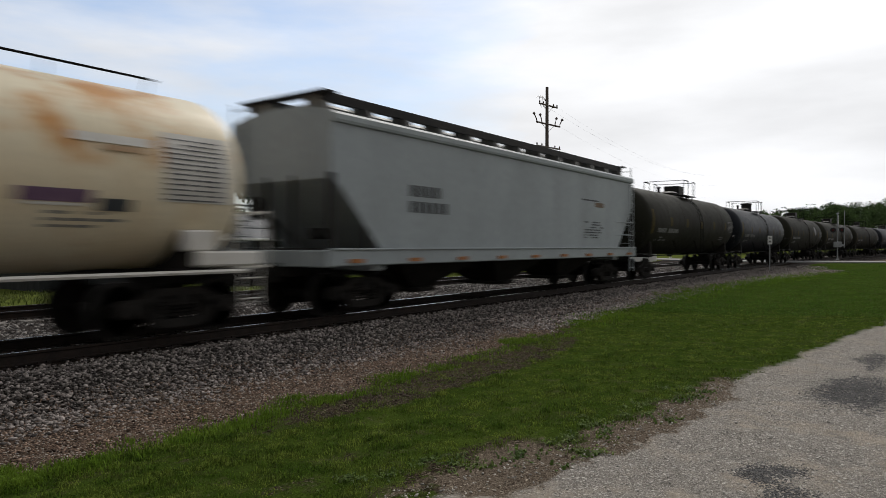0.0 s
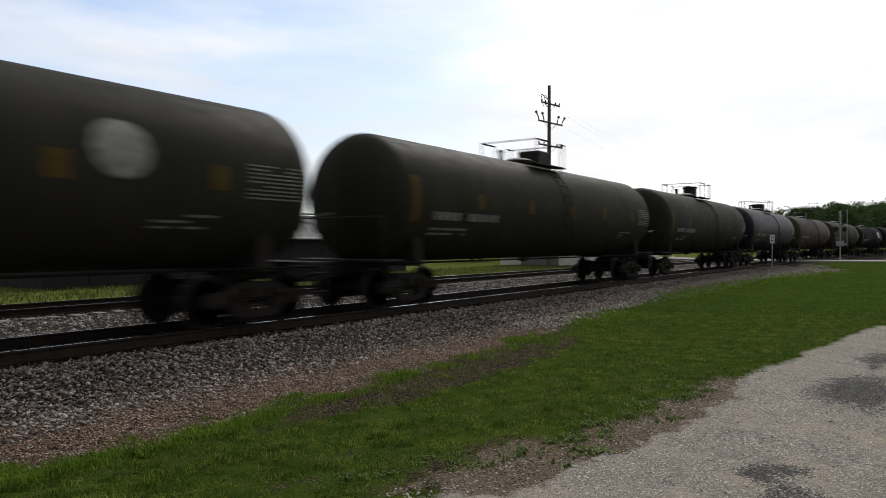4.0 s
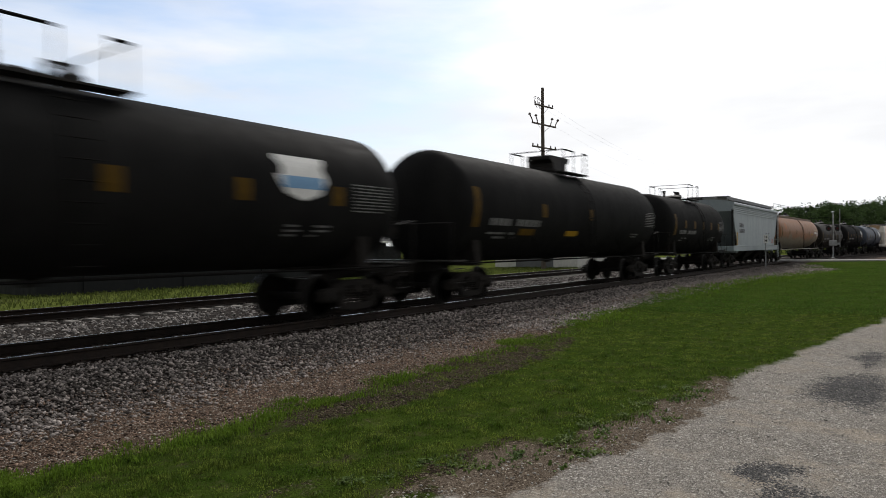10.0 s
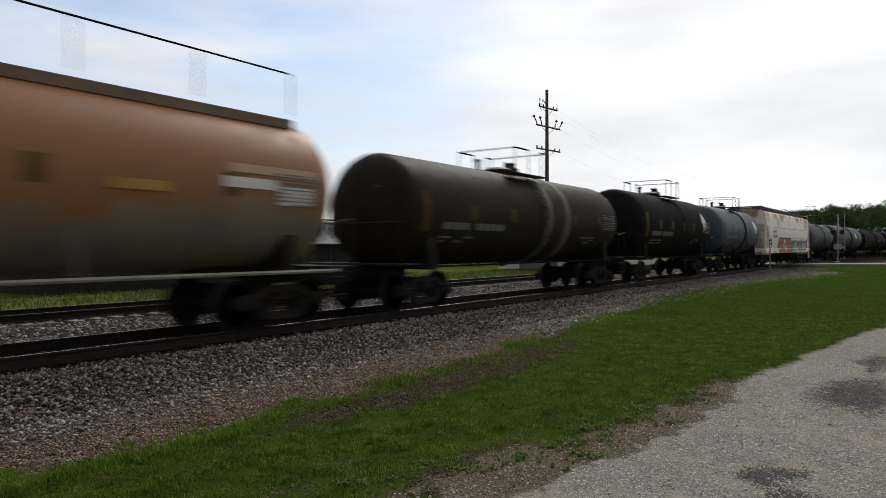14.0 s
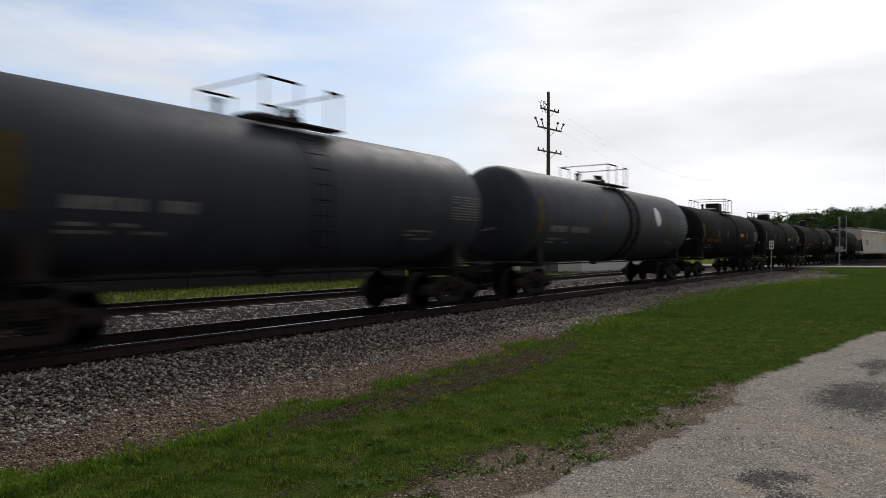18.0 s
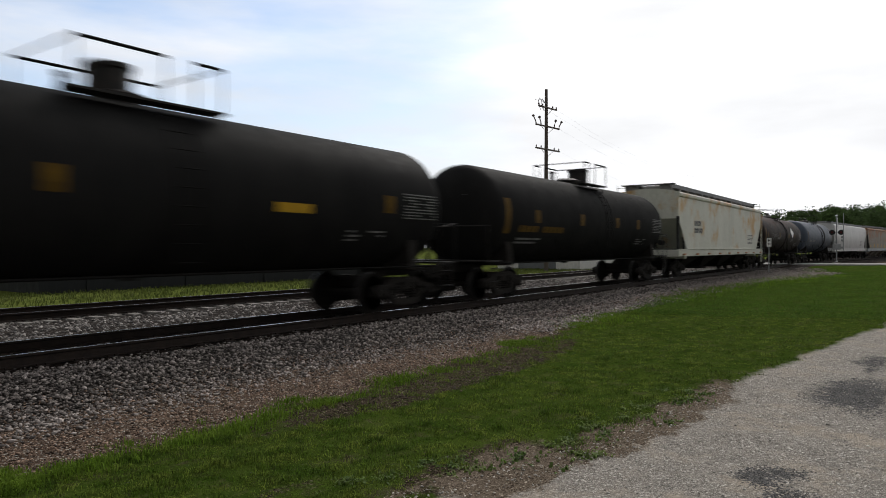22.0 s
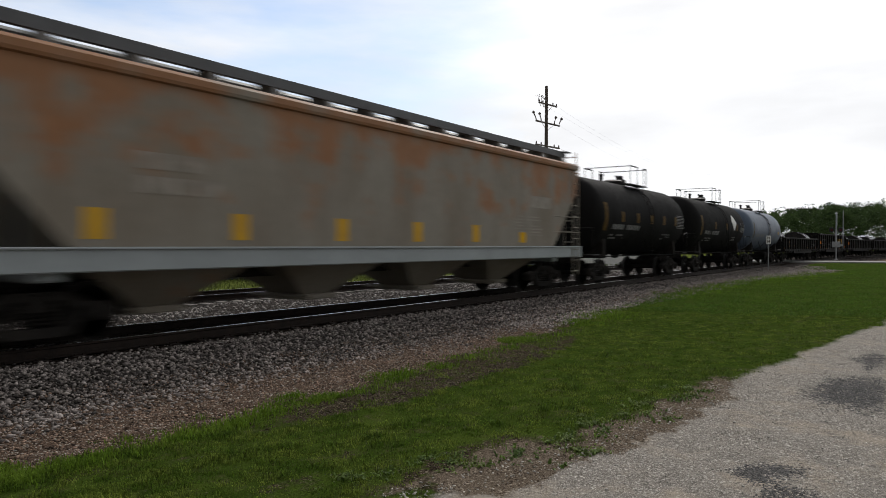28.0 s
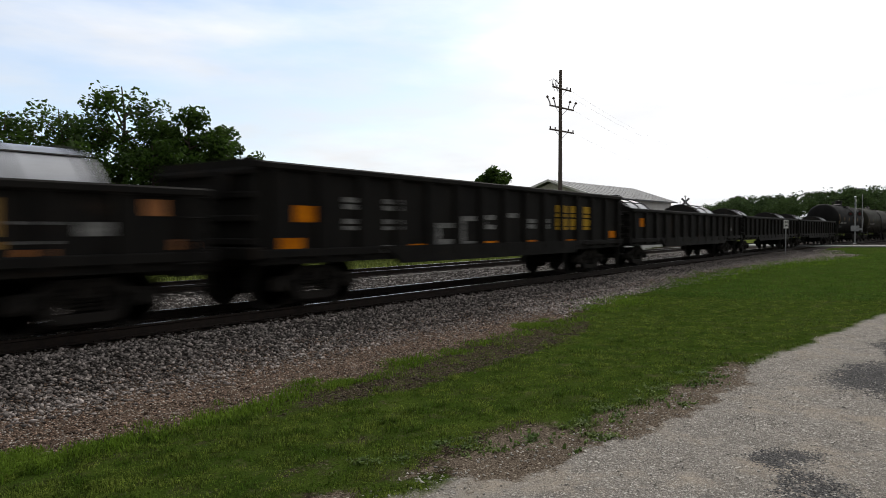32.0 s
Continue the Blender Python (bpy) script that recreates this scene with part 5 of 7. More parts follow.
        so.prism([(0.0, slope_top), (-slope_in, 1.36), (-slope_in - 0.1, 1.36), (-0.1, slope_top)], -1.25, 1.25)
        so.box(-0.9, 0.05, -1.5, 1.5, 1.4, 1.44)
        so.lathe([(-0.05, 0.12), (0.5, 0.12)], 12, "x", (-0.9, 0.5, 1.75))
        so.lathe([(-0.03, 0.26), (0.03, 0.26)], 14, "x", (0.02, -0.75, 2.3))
        # without a frame paint, posts and slope sheet carry the recess's shade as colour
        return so.mesh("end_frame", frame or "end_shade_and_seam")

    def end_ladder():
        so = Solid()
        ladder(so, 0.07, -1.25, 1.1, 4.6, 0.42, "y")
        ladder(so, -0.35, -1.64, 0.5, 3.9, 0.42, "x")
        for z in (1.9, 2.4):
            so.tube([(-1.9, -1.5, z), (0.05, -1.6, z)], 0.016)
        return so.mesh("ladder", frame or paint)

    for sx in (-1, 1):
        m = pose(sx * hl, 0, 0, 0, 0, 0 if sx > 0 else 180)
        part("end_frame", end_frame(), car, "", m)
        part("ladder", shared(("hladder", frame, paint), end_ladder), car, "", m)

    face = lambda z: 1.5 + (0.12 * math.sin(math.pi * min(max((z - 1.5) / 2.5, 0), 1)) if style == "round" else 0.02)

    def sheet(x0, x1, z0, z1, mat_name, name="lettering", text="unreadable stencilled marks", n=1):
        so = Solid()
        for k in range(n):
            za, zb = z0 + (z1 - z0) * k / n, z0 + (z1 - z0) * (k + 1) / n
            so.add([(x0, -face(za) - 0.008, za), (x1, -face(za) - 0.008, za), (x1, -face(zb) - 0.008, zb), (x0, -face(zb) - 0.008, zb)], [(0, 1, 2, 3)])
        part(name, so.mesh(name, mat_name), car, text)

    # reporting marks near the left end, stencils near the other, reflectors along the sill
    for row, z in ((0, 2.62), (1, 2.25)):
        x = -hl + slope_in + mark_in
        so = Solid()
        for k in range(4 if row == 0 else 6):
            w = 0.24 if row == 0 else 0.19
            so.add([(x, -face(z) - 0.008, z), (x + w, -face(z) - 0.008, z), (x + w, -face(z + 0.26) - 0.008, z + 0.26), (x, -face(z + 0.26) - 0.008, z + 0.26)], [(0, 1, 2, 3)])
            x += w + 0.07
        part("lettering", so.mesh("lettering", marks), car, "plain blocks of stencilled lettering")
    so = Solid()
    for k in range(7):
        z = 1.75 + 0.09 * k
        x = hl - slope_in - 2.4
        while x < hl - slope_in - 1.0:
            w = rng.uniform(0.1, 0.3)
            if rng.random() < 0.75:
                so.add([(x, -face(z) - 0.008, z), (x + w, -face(z) - 0.008, z), (x + w, -face(z) - 0.008, z + 0.045), (x, -face(z) - 0.008, z + 0.045)], [(0, 1, 2, 3)])
            x += w + 0.05
    part("data_panel", so.mesh("data_panel", marks), car, "small stencilled lines, unreadable")
    for k in range(9 if strips else 0):
        x = -hl + 0.6 + (2 * hl - 1.2) * k / 8
        part("reflector", shared("sill_reflector", lambda: Solid().box(-0.2, 0.2, -1.668, -1.62, 1.14, 1.22).mesh("reflector", "worn_orange")), car, "orange reflective strip", pose(x, 0, 0))
    for x0, x1, z0, z1, mat_name, nm, text in patches:
        sheet(x0, x1, z0, z1, mat_name, nm, text, 4)
    if graffiti:
        spray(car, rng, face)
    add_trucks(car, hl - 1.5)
    add_couplers(car, length)
    return car


def spray(car, rng, face):
    """Rounded blobs of spray paint along the lower side: letters that cannot be read."""
    def blob(cx, cz, w, h, mat_name, lift, tilt=0.0):
        so, n = Solid(), 14
        pts = []
        for k in range(n):
            a = 2 * math.pi * k / n
            q = 0.78 + 0.22 * rng.random()
            u = max(-1, min(1, 1.25 * math.cos(a))) * q
            v = max(-1, min(1, 1.25 * math.sin(a))) * q
            pts.append((cx + w * u + tilt * v, max(cz + h * v, 1.1)))
        deep = lambda z: -(face(z) if z > 1.45 else 1.67) - lift
        so.add([(cx, deep(cz), cz)] + [(x, deep(z), z) for x, z in pts], [(0, 1 + k, 1 + (k + 1) % n) for k in range(n)])
        part("graffiti", so.mesh("graffiti", mat_name), car, "spray-painted blob of a graffiti piece")
    for i in range(7):
        x = -4.4 + 0.68 * i
        blob(x, 1.75, 0.62, 0.62, "spray_black", 0.010 + 0.0006 * i)
        blob(x, 1.72, 0.42, 0.5, ("spray_red", "orange", "spray_red", "white_mark")[i % 4], 0.016 + 0.0006 * i, 0.08)
        blob(x - 0.08, 1.85, 0.13, 0.16, "spray_black", 0.022 + 0.0006 * i)
    so = Solid()
    so.box(-4.9, 0.3, -1.672, -1.66, 1.1, 1.4)
    part("graffiti", so.mesh("graffiti", "orange"), car, "orange band of spray paint on the sill")
    for i in range(8):
        x = 0.8 + 0.9 * i
        blob(x, 1.7, 0.55, 0.5, "teal" if i % 3 else "spray_black", 0.010 + 0.0006 * i)
        blob(x, 1.66, 0.28, 0.36, ("spray_red", "spray_black", "white_mark", "spray_red")[i % 4], 0.016 + 0.0006 * i, 0.1)
    blob(0.7, 1.3, 0.45, 0.2, "teal", 0.03)


def gondola_car(label, length, seed, covers=(), marks=(), z1=2.17):
    """A mill gondola: ribbed steel sides, floor, top chord, end ribs; its coil covers ride in it."""
    rng = random.Random(seed)
    car = tagged(new("gondola_car"), label, "gondola car", group="cars of the freight train")
    hl = length / 2 - 0.5
    z0 = 0.78

    def sides():
        so = Solid()
        so.box(-hl, hl, -1.46, -1.42, z0 + 0.1, z1)
        so.box(-hl, hl, -1.58, -1.36, z1 - 0.14, z1, 0.03)
        so.box(-hl, -hl + 3.2, -1.56, -1.4, 1.0, 1.16, 0.02)
        so.box(hl - 3.2, hl, -1.56, -1.4, 1.0, 1.16, 0.02)
        so.prism([(-hl + 3.2, 1.16), (hl - 3.2, 1.16), (hl - 3.9, z0), (-hl + 3.9, z0)], -1.55, -1.4)
        return so.mesh("side", "gondola")

    for turn in (0, 180):
        part("side", shared(("gside", length, z1), sides), car, "", pose(0, 0, 0, 0, 0, turn))
    part("floor", shared(("gfloor", length), lambda: Solid().box(-hl, hl, -1.42, 1.42, 1.05, 1.14).box(-hl - 0.1, hl + 0.1, -0.3, 0.3, 0.82, 1.05, 0.02).mesh("floor", "gondola")), car)
    rib = lambda: Solid().prism([(-0.1, -1.44), (-0.07, -1.57), (0.07, -1.57), (0.1, -1.44)], 0.95, z1 - 0.13, "z").mesh("side_rib", "gondola")
    for k in range(15):
        for turn in (0, 180):
            part("side_rib", shared(("grib", z1), rib), car, "", pose(-hl + 0.35 + (2 * hl - 0.7) * k / 14, 0, 0, 0, 0, turn))

    def end_wall():
        so = Solid().box(-0.06, 0.0, -1.44, 1.44, 1.0, z1 + 0.06)
        for z in np.linspace(1.3, z1 - 0.18, 4):
            so.box(0.0, 0.1, -1.44, 1.44, z - 0.06, z + 0.06, 0.02)
        so.box(-0.08, 0.14, -1.55, 1.55, 0.98, 1.2, 0.02)
        ladder(so, 0.16, -1.2, 1.0, z1 - 0.08, 0.42, "y")
        ladder(so, -0.3, -1.6, 0.5, z1 - 0.15, 0.42, "x")
        so.lathe([(-0.03, 0.26), (0.03, 0.26)], 14, "x", (0.2, 0.7, z1 - 0.4))
        return so.mesh("end_wall", "gondola")

    for sx in (-1, 1):
        part("end_wall", shared(("gend", z1), end_wall), car, "", pose(sx * hl, 0, 0, 0, 0, 0 if sx > 0 else 180))
    for x0, x1, za, zb, mat_name in marks:
        part("marking", Solid().box(x0, x1, -1.472, -1.46, za, zb).mesh("marking", mat_name), car, "faded painted block on the ribbed side")
    for x, w in covers:
        # a barrel-topped cover over coils, lying in the car
        def hood():
            so = Solid()
            n = 16
            arc = [(1.25 * math.cos(math.pi * k / n), 1.7 + 1.08 * math.sin(math.pi * k / n)) for k in range(n + 1)]
            outline = [(1.25, 1.15)] + arc + [(-1.25, 1.15)]
            so.prism(outline, -w / 2, w / 2, "x")
            so.k[0] = so.k[1] = 1
            return so.mesh("coil_cover", "coil_cover", "dark_grating", smooth=True, angle=35)
        cover = part("coil_cover", shared(("hood", w), hood), car, "silver barrel-topped coil cover", pose(x, 0, 0))
        for dx in (-w / 2 + 0.15, 0.0, w / 2 - 0.15):
            so = Solid()
            arc = [(dx, 1.26 * math.cos(math.pi * k / 16), 1.7 + 1.095 * math.sin(math.pi * k / 16)) for k in range(17)]
            so.tube(arc, 0.03, 5)
            part("hoop", so.mesh("hoop", "dark_grating"), cover)
        for k in (5, 11):
            a = math.pi * k / 16
            part("lap_seam", Solid().tube([(-w / 2, 1.255 * math.cos(a), 1.7 + 1.085 * math.sin(a)), (w / 2, 1.255 * math.cos(a), 1.7 + 1.085 * math.sin(a))], 0.02, 5).mesh("lap_seam", "dark_grating"), cover)
    add_trucks(car, hl - 1.75)
    add_couplers(car, length)
    return car

# ---- the train: where each coupling lies along the line at the start, from the front backwards ----
ENDS = [-8.6, 8.9, 27.2, 45.3, 63.4, 81.7, 101, 119.4, 137.9, 156.3, 174.8, 191.7, 209.7, 222.8, 239.7, 261.1, 276.6, 290.1, 303.8, 323.7, 338.4, 357.2,
        374.4, 391.4, 408.5, 425.7, 447, 465.4, 481.7, 503.8, 523.7, 537.0, 550.6, 563.9, 580.9, 598.3, 616.6, 635, 652.8, 670.5, 688.2, 706]
CARS = []


def put_car(make, **kw):
    i = len(CARS)
    CARS.append((make(length=round(ENDS[i + 1] - ENDS[i], 2), seed=100 + i, **kw), (ENDS[i] + ENDS[i + 1]) / 2))


BLACK = "black tank car with yellow reflective stripes and white stencils"
put_car(tank_car, label="cream tank car with rust stains along its top", paint="cream_tank", long_walk="low", pale_end=True, rail_mat="handrail", pipe_mat="white_panel", panel="dark_mark", r=1.52, plain=True,
        mark=[("block", 5.9, 1.25, -16, 26, "white_panel"), ("block", 3.8, 1.0, -19, -12, "purple_mark"), ("block", 3.9, 0.8, -21, -19.4, "white_panel"), ("block", 4.9, 0.5, -23, -16, "dark_mark"), ("block", 4.5, 1.2, 14, 19, "white_panel"), ("block", 4.9, 0.7, 10, 13, "cream_stain")])
put_car(hopper_car, label="grey covered hopper car with dark roof walks", paint="grey_hopper", slope_in=2.2, slope_top=2.85, gusset=1.5, mark_in=0.3,
        patches=[(3.6, 5.1, 3.05, 3.1, "dark_mark", "stain", "dark streak"), (4.7, 5.5, 2.86, 3.02, "rusty_walk", "stain", "rust-brown stain")])
put_car(tank_car, label="olive-black tank car, dusty, with yellow stripes", paint="olive_tank", box="square")
put_car(tank_car, label="glossy blue-black tank car with white stencils", paint="blue_black_tank", box="round", r=1.5, zc=2.56)
put_car(tank_car, label="olive-black tank car with a round white emblem", paint="olive_tank", box="square", mark=[("round", 3.6, 0.9, -6, 28, "stencil")])
put_car(tank_car, label=BLACK, paint="olive_tank", box="square")
put_car(tank_car, label="olive-black tank car, dusty, with yellow stripes", paint="olive_tank", box="round")
put_car(tank_car, label="glossy blue-black tank car with white stencils", paint="blue_black_tank", box="square", housing=0.2)
put_car(tank_car, label="brown dusty tank car with yellow stripes", paint="brown_tank", box="square", housing=0.3)
put_car(tank_car, label="olive-black tank car, dusty, with yellow stripes", paint="olive_tank", box="square", housing=0.3)
put_car(tank_car, label="black tank car with a white and blue shield", paint="black_tank", box="low", yellow="yellow", r=1.48, zc=2.54,
        mark=[("shield", 3.6, 1.25, -6, 28, "white_mark"), ("block", 3.72, 1.02, 3, 12, "blue_mark")])
put_car(tank_car, label="black tank car with a wide valve box on top", paint="black_tank", box="wide", housing=0.2, square_at=(-3.2, 0.4), mark=[("block", -4.6, 0.9, -30, -22, "yellow"), ("block", -1.4, 0.9, -30, -23, "gold")])
put_car(tank_car, label="short black tank car with white lettering", paint="black_tank", box="low", r=1.48, zc=2.54)
put_car(hopper_car, label="blue-grey covered hopper car with ribbed eaves", paint="blue_grey_hopper", lines=4, walk_mat="grating", slope_in=2.3, slope_top=3.6, gusset=1.3, mark_in=-0.45, walk_z=4.52, strips=False,
        patches=[(-6.62, -6.4, 1.45, 2.3, "gold", "reflector", "tall yellow stripe"), (6.35, 6.6, 1.45, 2.1, "yellow", "reflector", "yellow stripe"), (5.3, 5.75, 1.6, 1.9, "red_mark", "placard", "red and white placard"), (5.3, 5.75, 1.66, 1.84, "white_mark", "placard", "white placard")])
put_car(tank_car, label="faded orange-brown tank car with a long top walkway", paint="orange_tank", long_walk=True, box="low", r=1.5, words=0.0, pipe_mat="faint_mark",
        mark=[("round", -7.6, 0.9, 5, 30, "logo_rust"), ("block", 6.75, 1.15, -2, 5, "white_panel"), ("block", 7.95, 0.8, -12, 1, "white_panel"), ("block", 6.9, 2.0, 8, 14, "cream_stain"), ("block", 4.75, 1.0, -8, -2, "tan_gold")])
put_car(tank_car, label="short brown-black tank car with two pale bands", paint="sooty_brown_tank", box="low", bands=(0.6, 1.9), saddle="grey_band", r=1.41, zc=2.45)
put_car(tank_car, label="short black tank car with a white diamond", paint="black_tank", box="low", r=1.5, zc=2.55, mark=[("diamond", 3.6, 0.9, -8, 32, "white_mark")])
put_car(tank_car, label="short blue-grey tank car with a white emblem", paint="grey_blue_tank", box="low", bands=(0.6,), saddle="black_tank", r=1.5, zc=2.55, mark=[("diamond", 3.2, 1.1, -5, 33, "white_mark")])
put_car(hopper_car, label="cream covered hopper car, rust-streaked, with orange graffiti", paint="cream_hopper", graffiti=True, style="round", bays=4, frame="cream_hopper", mark_in=0.1, marks="faint_mark", walk_z=4.55,
        patches=[(-7.0, 9.0, 3.04, 3.06, "end_shade_and_seam", "side_seam", "thin dark seam"), (-7.0, 9.0, 2.3, 2.315, "faint_mark", "side_seam", "thin dark seam")])
put_car(tank_car, label="short dark grey-blue tank car", paint="slate_tank", box="low", r=1.5, zc=2.57, words=0.7, squares=0)
put_car(tank_car, label="dark grey-blue tank car with a round white emblem", paint="slate_tank", box="low", bands=(0.2, 1.0), saddle="black_tank", square_at=(-2.6, 1.8, 4.85), yellow="yellow", mark=[("round", 3.1, 0.75, -3, 29, "white_mark")])
for q in range(4):
    put_car(tank_car, label="black tank car with yellow lettering and a yellow panel", paint="black_tank", box="square" if q < 2 else "round", letter="yellow", r=1.47, zc=2.46, square_at=(-4.9, -1.6, 1.68, 3.97) if q == 3 else ((-3.6, -1.5, 3.7), (-3.6, -1.6, 3.7), (-4.9, -1.9, 5.2))[q], housing=(0.3, 0.1, 0.1, 0.5)[q], box_at=(0.0, -1.2, -1.2, 0.0)[q], guard_at=((-0.95, -0.5, 0.1, 1.05), (-1.5, -0.05, 0.5, 1.05), (-1.5, -0.05, 0.5, 1.05), (-0.95, -0.5, 0.0, 1.05))[q],
            mark=[[("block", 1.8, 0.8, -5, 3, "gold")], [("block", 1.7, 0.95, -6, 1, "gold")], [("block", 2.0, 0.85, -12, -5, "gold")], []][q])
put_car(hopper_car, label="white covered hopper car with tan rust stains", paint="white_hopper", bays=4, walk_mat="grating", slope_in=1.9, slope_top=2.9, gusset=1.5, walk_z=4.56)
put_car(tank_car, label="rusty brown-black tank car with a white diamond", paint="rust_black_tank", box="low", guard_at=(-0.95, -0.55, 0.2, 1.05), r=1.49, zc=2.53, bands=(0.4,), saddle="black_tank", words=0, square_at=(-6.6, -2.2, 1.65, 4.35), mark=[("diamond", 2.5, 1.4, -8, 27, "white_mark"), ("scribble", -5.2, 3.6, -16, 3, "stencil"), ("scribble", 2.5, 1.2, -21, -10, "stencil")])
put_car(tank_car, label="blue-grey tank car with a dark band", paint="grey_blue_tank", box="low", squares=0, bands=(2.0, 2.35), saddle="black_tank")
put_car(hopper_car, label="silver-grey covered hopper car with rounded sides", paint="silver_hopper", style="round", walk_mat="grating", frame="silver_hopper", slope_in=2.4, gusset=1.3, strips=False, bays=3, walk_z=4.48)
put_car(hopper_car, label="rust-stained tan covered hopper car with yellow stripes", paint="rust_hopper", bays=4, walk_mat="grating", sill="grey_hopper", marks="faint_mark", walk_z=4.58, slope_in=1.8, strips=False,
        patches=[(-7.25 + 2.5 * k, -6.97 + 2.5 * k, 1.55, 2.0, "bright_yellow", "reflector", "yellow reflective stripe") for k in range(5)] + [(5.25, 5.6, 1.55, 1.85, "bright_yellow", "reflector", "yellow reflective stripe"), (5.9, 7.2, 2.6, 2.95, "faint_mark", "lettering", "worn block of lettering")])
put_car(tank_car, label="short black tank car with white lettering", paint="black_tank", box="low", r=1.53, zc=2.6)
put_car(tank_car, label="short black tank car with a white diamond", paint="black_tank", box="low", r=1.53, zc=2.6, square_at=(-2.1, 0.55, 3.2), mark=[("diamond", 1.75, 1.25, -9, 30, "white_mark")])
put_car(tank_car, label="short light blue-grey tank car with a dark middle band", paint="light_blue_tank", box="low", bands=(0.3,), saddle="grey_blue_tank", r=1.53, zc=2.6, squares=0, mark=[("block", 3.8, 0.5, -10, -3, "bright_yellow")])
# painted blocks on the gondolas: from x, to x, from z, to z, paint
G_OLD = [(6.95, 7.3, 1.72, 1.97, "worn_orange"), (7.4, 7.8, 1.2, 1.36, "worn_orange"), (5.2, 5.65, 1.15, 1.25, "worn_orange"), (5.15, 5.75, 1.58, 1.62, "stencil"), (5.2, 5.7, 1.32, 1.36, "stencil"), (6.0, 6.5, 1.42, 1.62, "dim_stencil"),
         (-7.6, -7.1, 1.62, 1.95, "bright_orange"), (-7.9, -7.4, 1.1, 1.26, "bright_orange"), (-6.2, -5.7, 1.7, 1.86, "yellow"), (-5.5, -5.0, 1.7, 1.86, "yellow"), (-6.2, -5.7, 1.35, 1.48, "yellow"), (-5.5, -5.0, 1.35, 1.48, "yellow"),
         (-4.0, -3.5, 1.4, 1.5, "yellow"), (-1.0, -0.5, 1.4, 1.5, "yellow"), (2.2, 2.85, 1.42, 1.92, "tan_gold"), (3.25, 3.9, 1.42, 1.92, "tan_gold"), (4.3, 4.95, 1.42, 1.92, "tan_gold"), (2.2, 2.9, 1.26, 1.36, "tan_gold"), (3.2, 3.95, 1.26, 1.36, "tan_gold"), (4.25, 5.0, 1.26, 1.36, "tan_gold")]
G_NEW = [(-7.33, -6.74, 1.65, 1.96, "bright_orange"), (-7.87, -7.14, 1.15, 1.36, "bright_orange")]
G_NEW += [(x, x + 0.6, z, z + dz, "dim_stencil") for x in (-6.05, -4.85) for z, dz in ((1.92, 0.1), (2.06, 0.1), (1.5, 0.08), (1.63, 0.1))] + [(-4.9, -4.3, 1.02, 1.18, "dim_stencil")]
G_NEW += [(-3.96, -3.24, 1.08, 1.19, "bright_orange"), (-1.06, -0.34, 1.09, 1.21, "bright_orange"), (1.1, 1.8, 1.09, 1.21, "bright_orange"), (3.85, 4.4, 1.1, 1.2, "bright_orange"), (7.2, 7.8, 1.22, 1.46, "bright_orange")]
for x0, x1, za, zb in ((-3.0, -2.3, 1.16, 1.67), (-1.97, -1.37, 1.1, 1.85), (-1.0, -0.45, 1.52, 1.89), (0.0, 0.76, 0.98, 1.96), (1.15, 1.8, 1.54, 1.82), (2.2, 2.65, 1.54, 1.83)):
    # tall faint letters, each as a ring of plain strokes
    G_NEW += [(x0, x0 + 0.15, za, zb, "dim_stencil"), (x0 + 0.16, x1, zb - 0.12, zb, "dim_stencil"), (x0 + 0.16, x1, za, za + 0.12, "dim_stencil")]
G_NEW += [(x0, x1, za, zb, "gold") for x0, x1 in ((3.1, 3.85), (4.1, 4.75), (5.05, 5.77)) for za, zb in ((1.5, 1.6), (1.62, 1.85), (1.9, 2.0), (2.04, 2.26))]
put_car(gondola_car, label="weathered black gondola car with two coil covers", covers=((-6.5, 1.9), (5.3, 2.4)), marks=G_OLD)
put_car(gondola_car, label="tall black gondola car with white and yellow painted blocks", covers=(), marks=G_NEW, z1=2.72)
put_car(gondola_car, label="weathered black gondola car with coil covers", covers=((-6.4, 2.4), (3.4, 2.8)), marks=G_OLD[5:7], z1=2.32)
put_car(gondola_car, label="weathered black gondola car with coil covers", covers=((-6.8, 2.2), (5.4, 2.2)), marks=(), z1=2.32)
put_car(gondola_car, label="weathered black gondola car with coil covers", covers=((-5.8, 2.2), (5.6, 2.2)), marks=(), z1=2.32)
put_car(tank_car, label=BLACK, paint="black_tank", box="round")
for q in range(2):
    put_car(tank_car, label="olive-black tank car, dusty, with yellow stripes", paint="olive_tank", box="low")

# ---- crossing road, signals, post ----
def build_road():
    so = Solid()
    stops = ROAD
    for y, x in stops:
        z = 0.0 if 5 < y < 24 else height(x, y) + 0.05
        so.v += [(x - 3.2, y, z), (x + 3.2, y, z), (x + 3.2, y, z - 0.3), (x - 3.2, y, z - 0.3)]
    for i in range(len(stops) - 1):
        so.f += [(4 * i + k, 4 * i + (k + 1) % 4, 4 * i + 4 + (k + 1) % 4, 4 * i + 4 + k) for k in range(4)]
    so.k = [0] * len(so.f)
    tagged(new("road", so.mesh("road", "asphalt")), "pale worn road crossing the tracks", "road", kind="structure")


build_road()


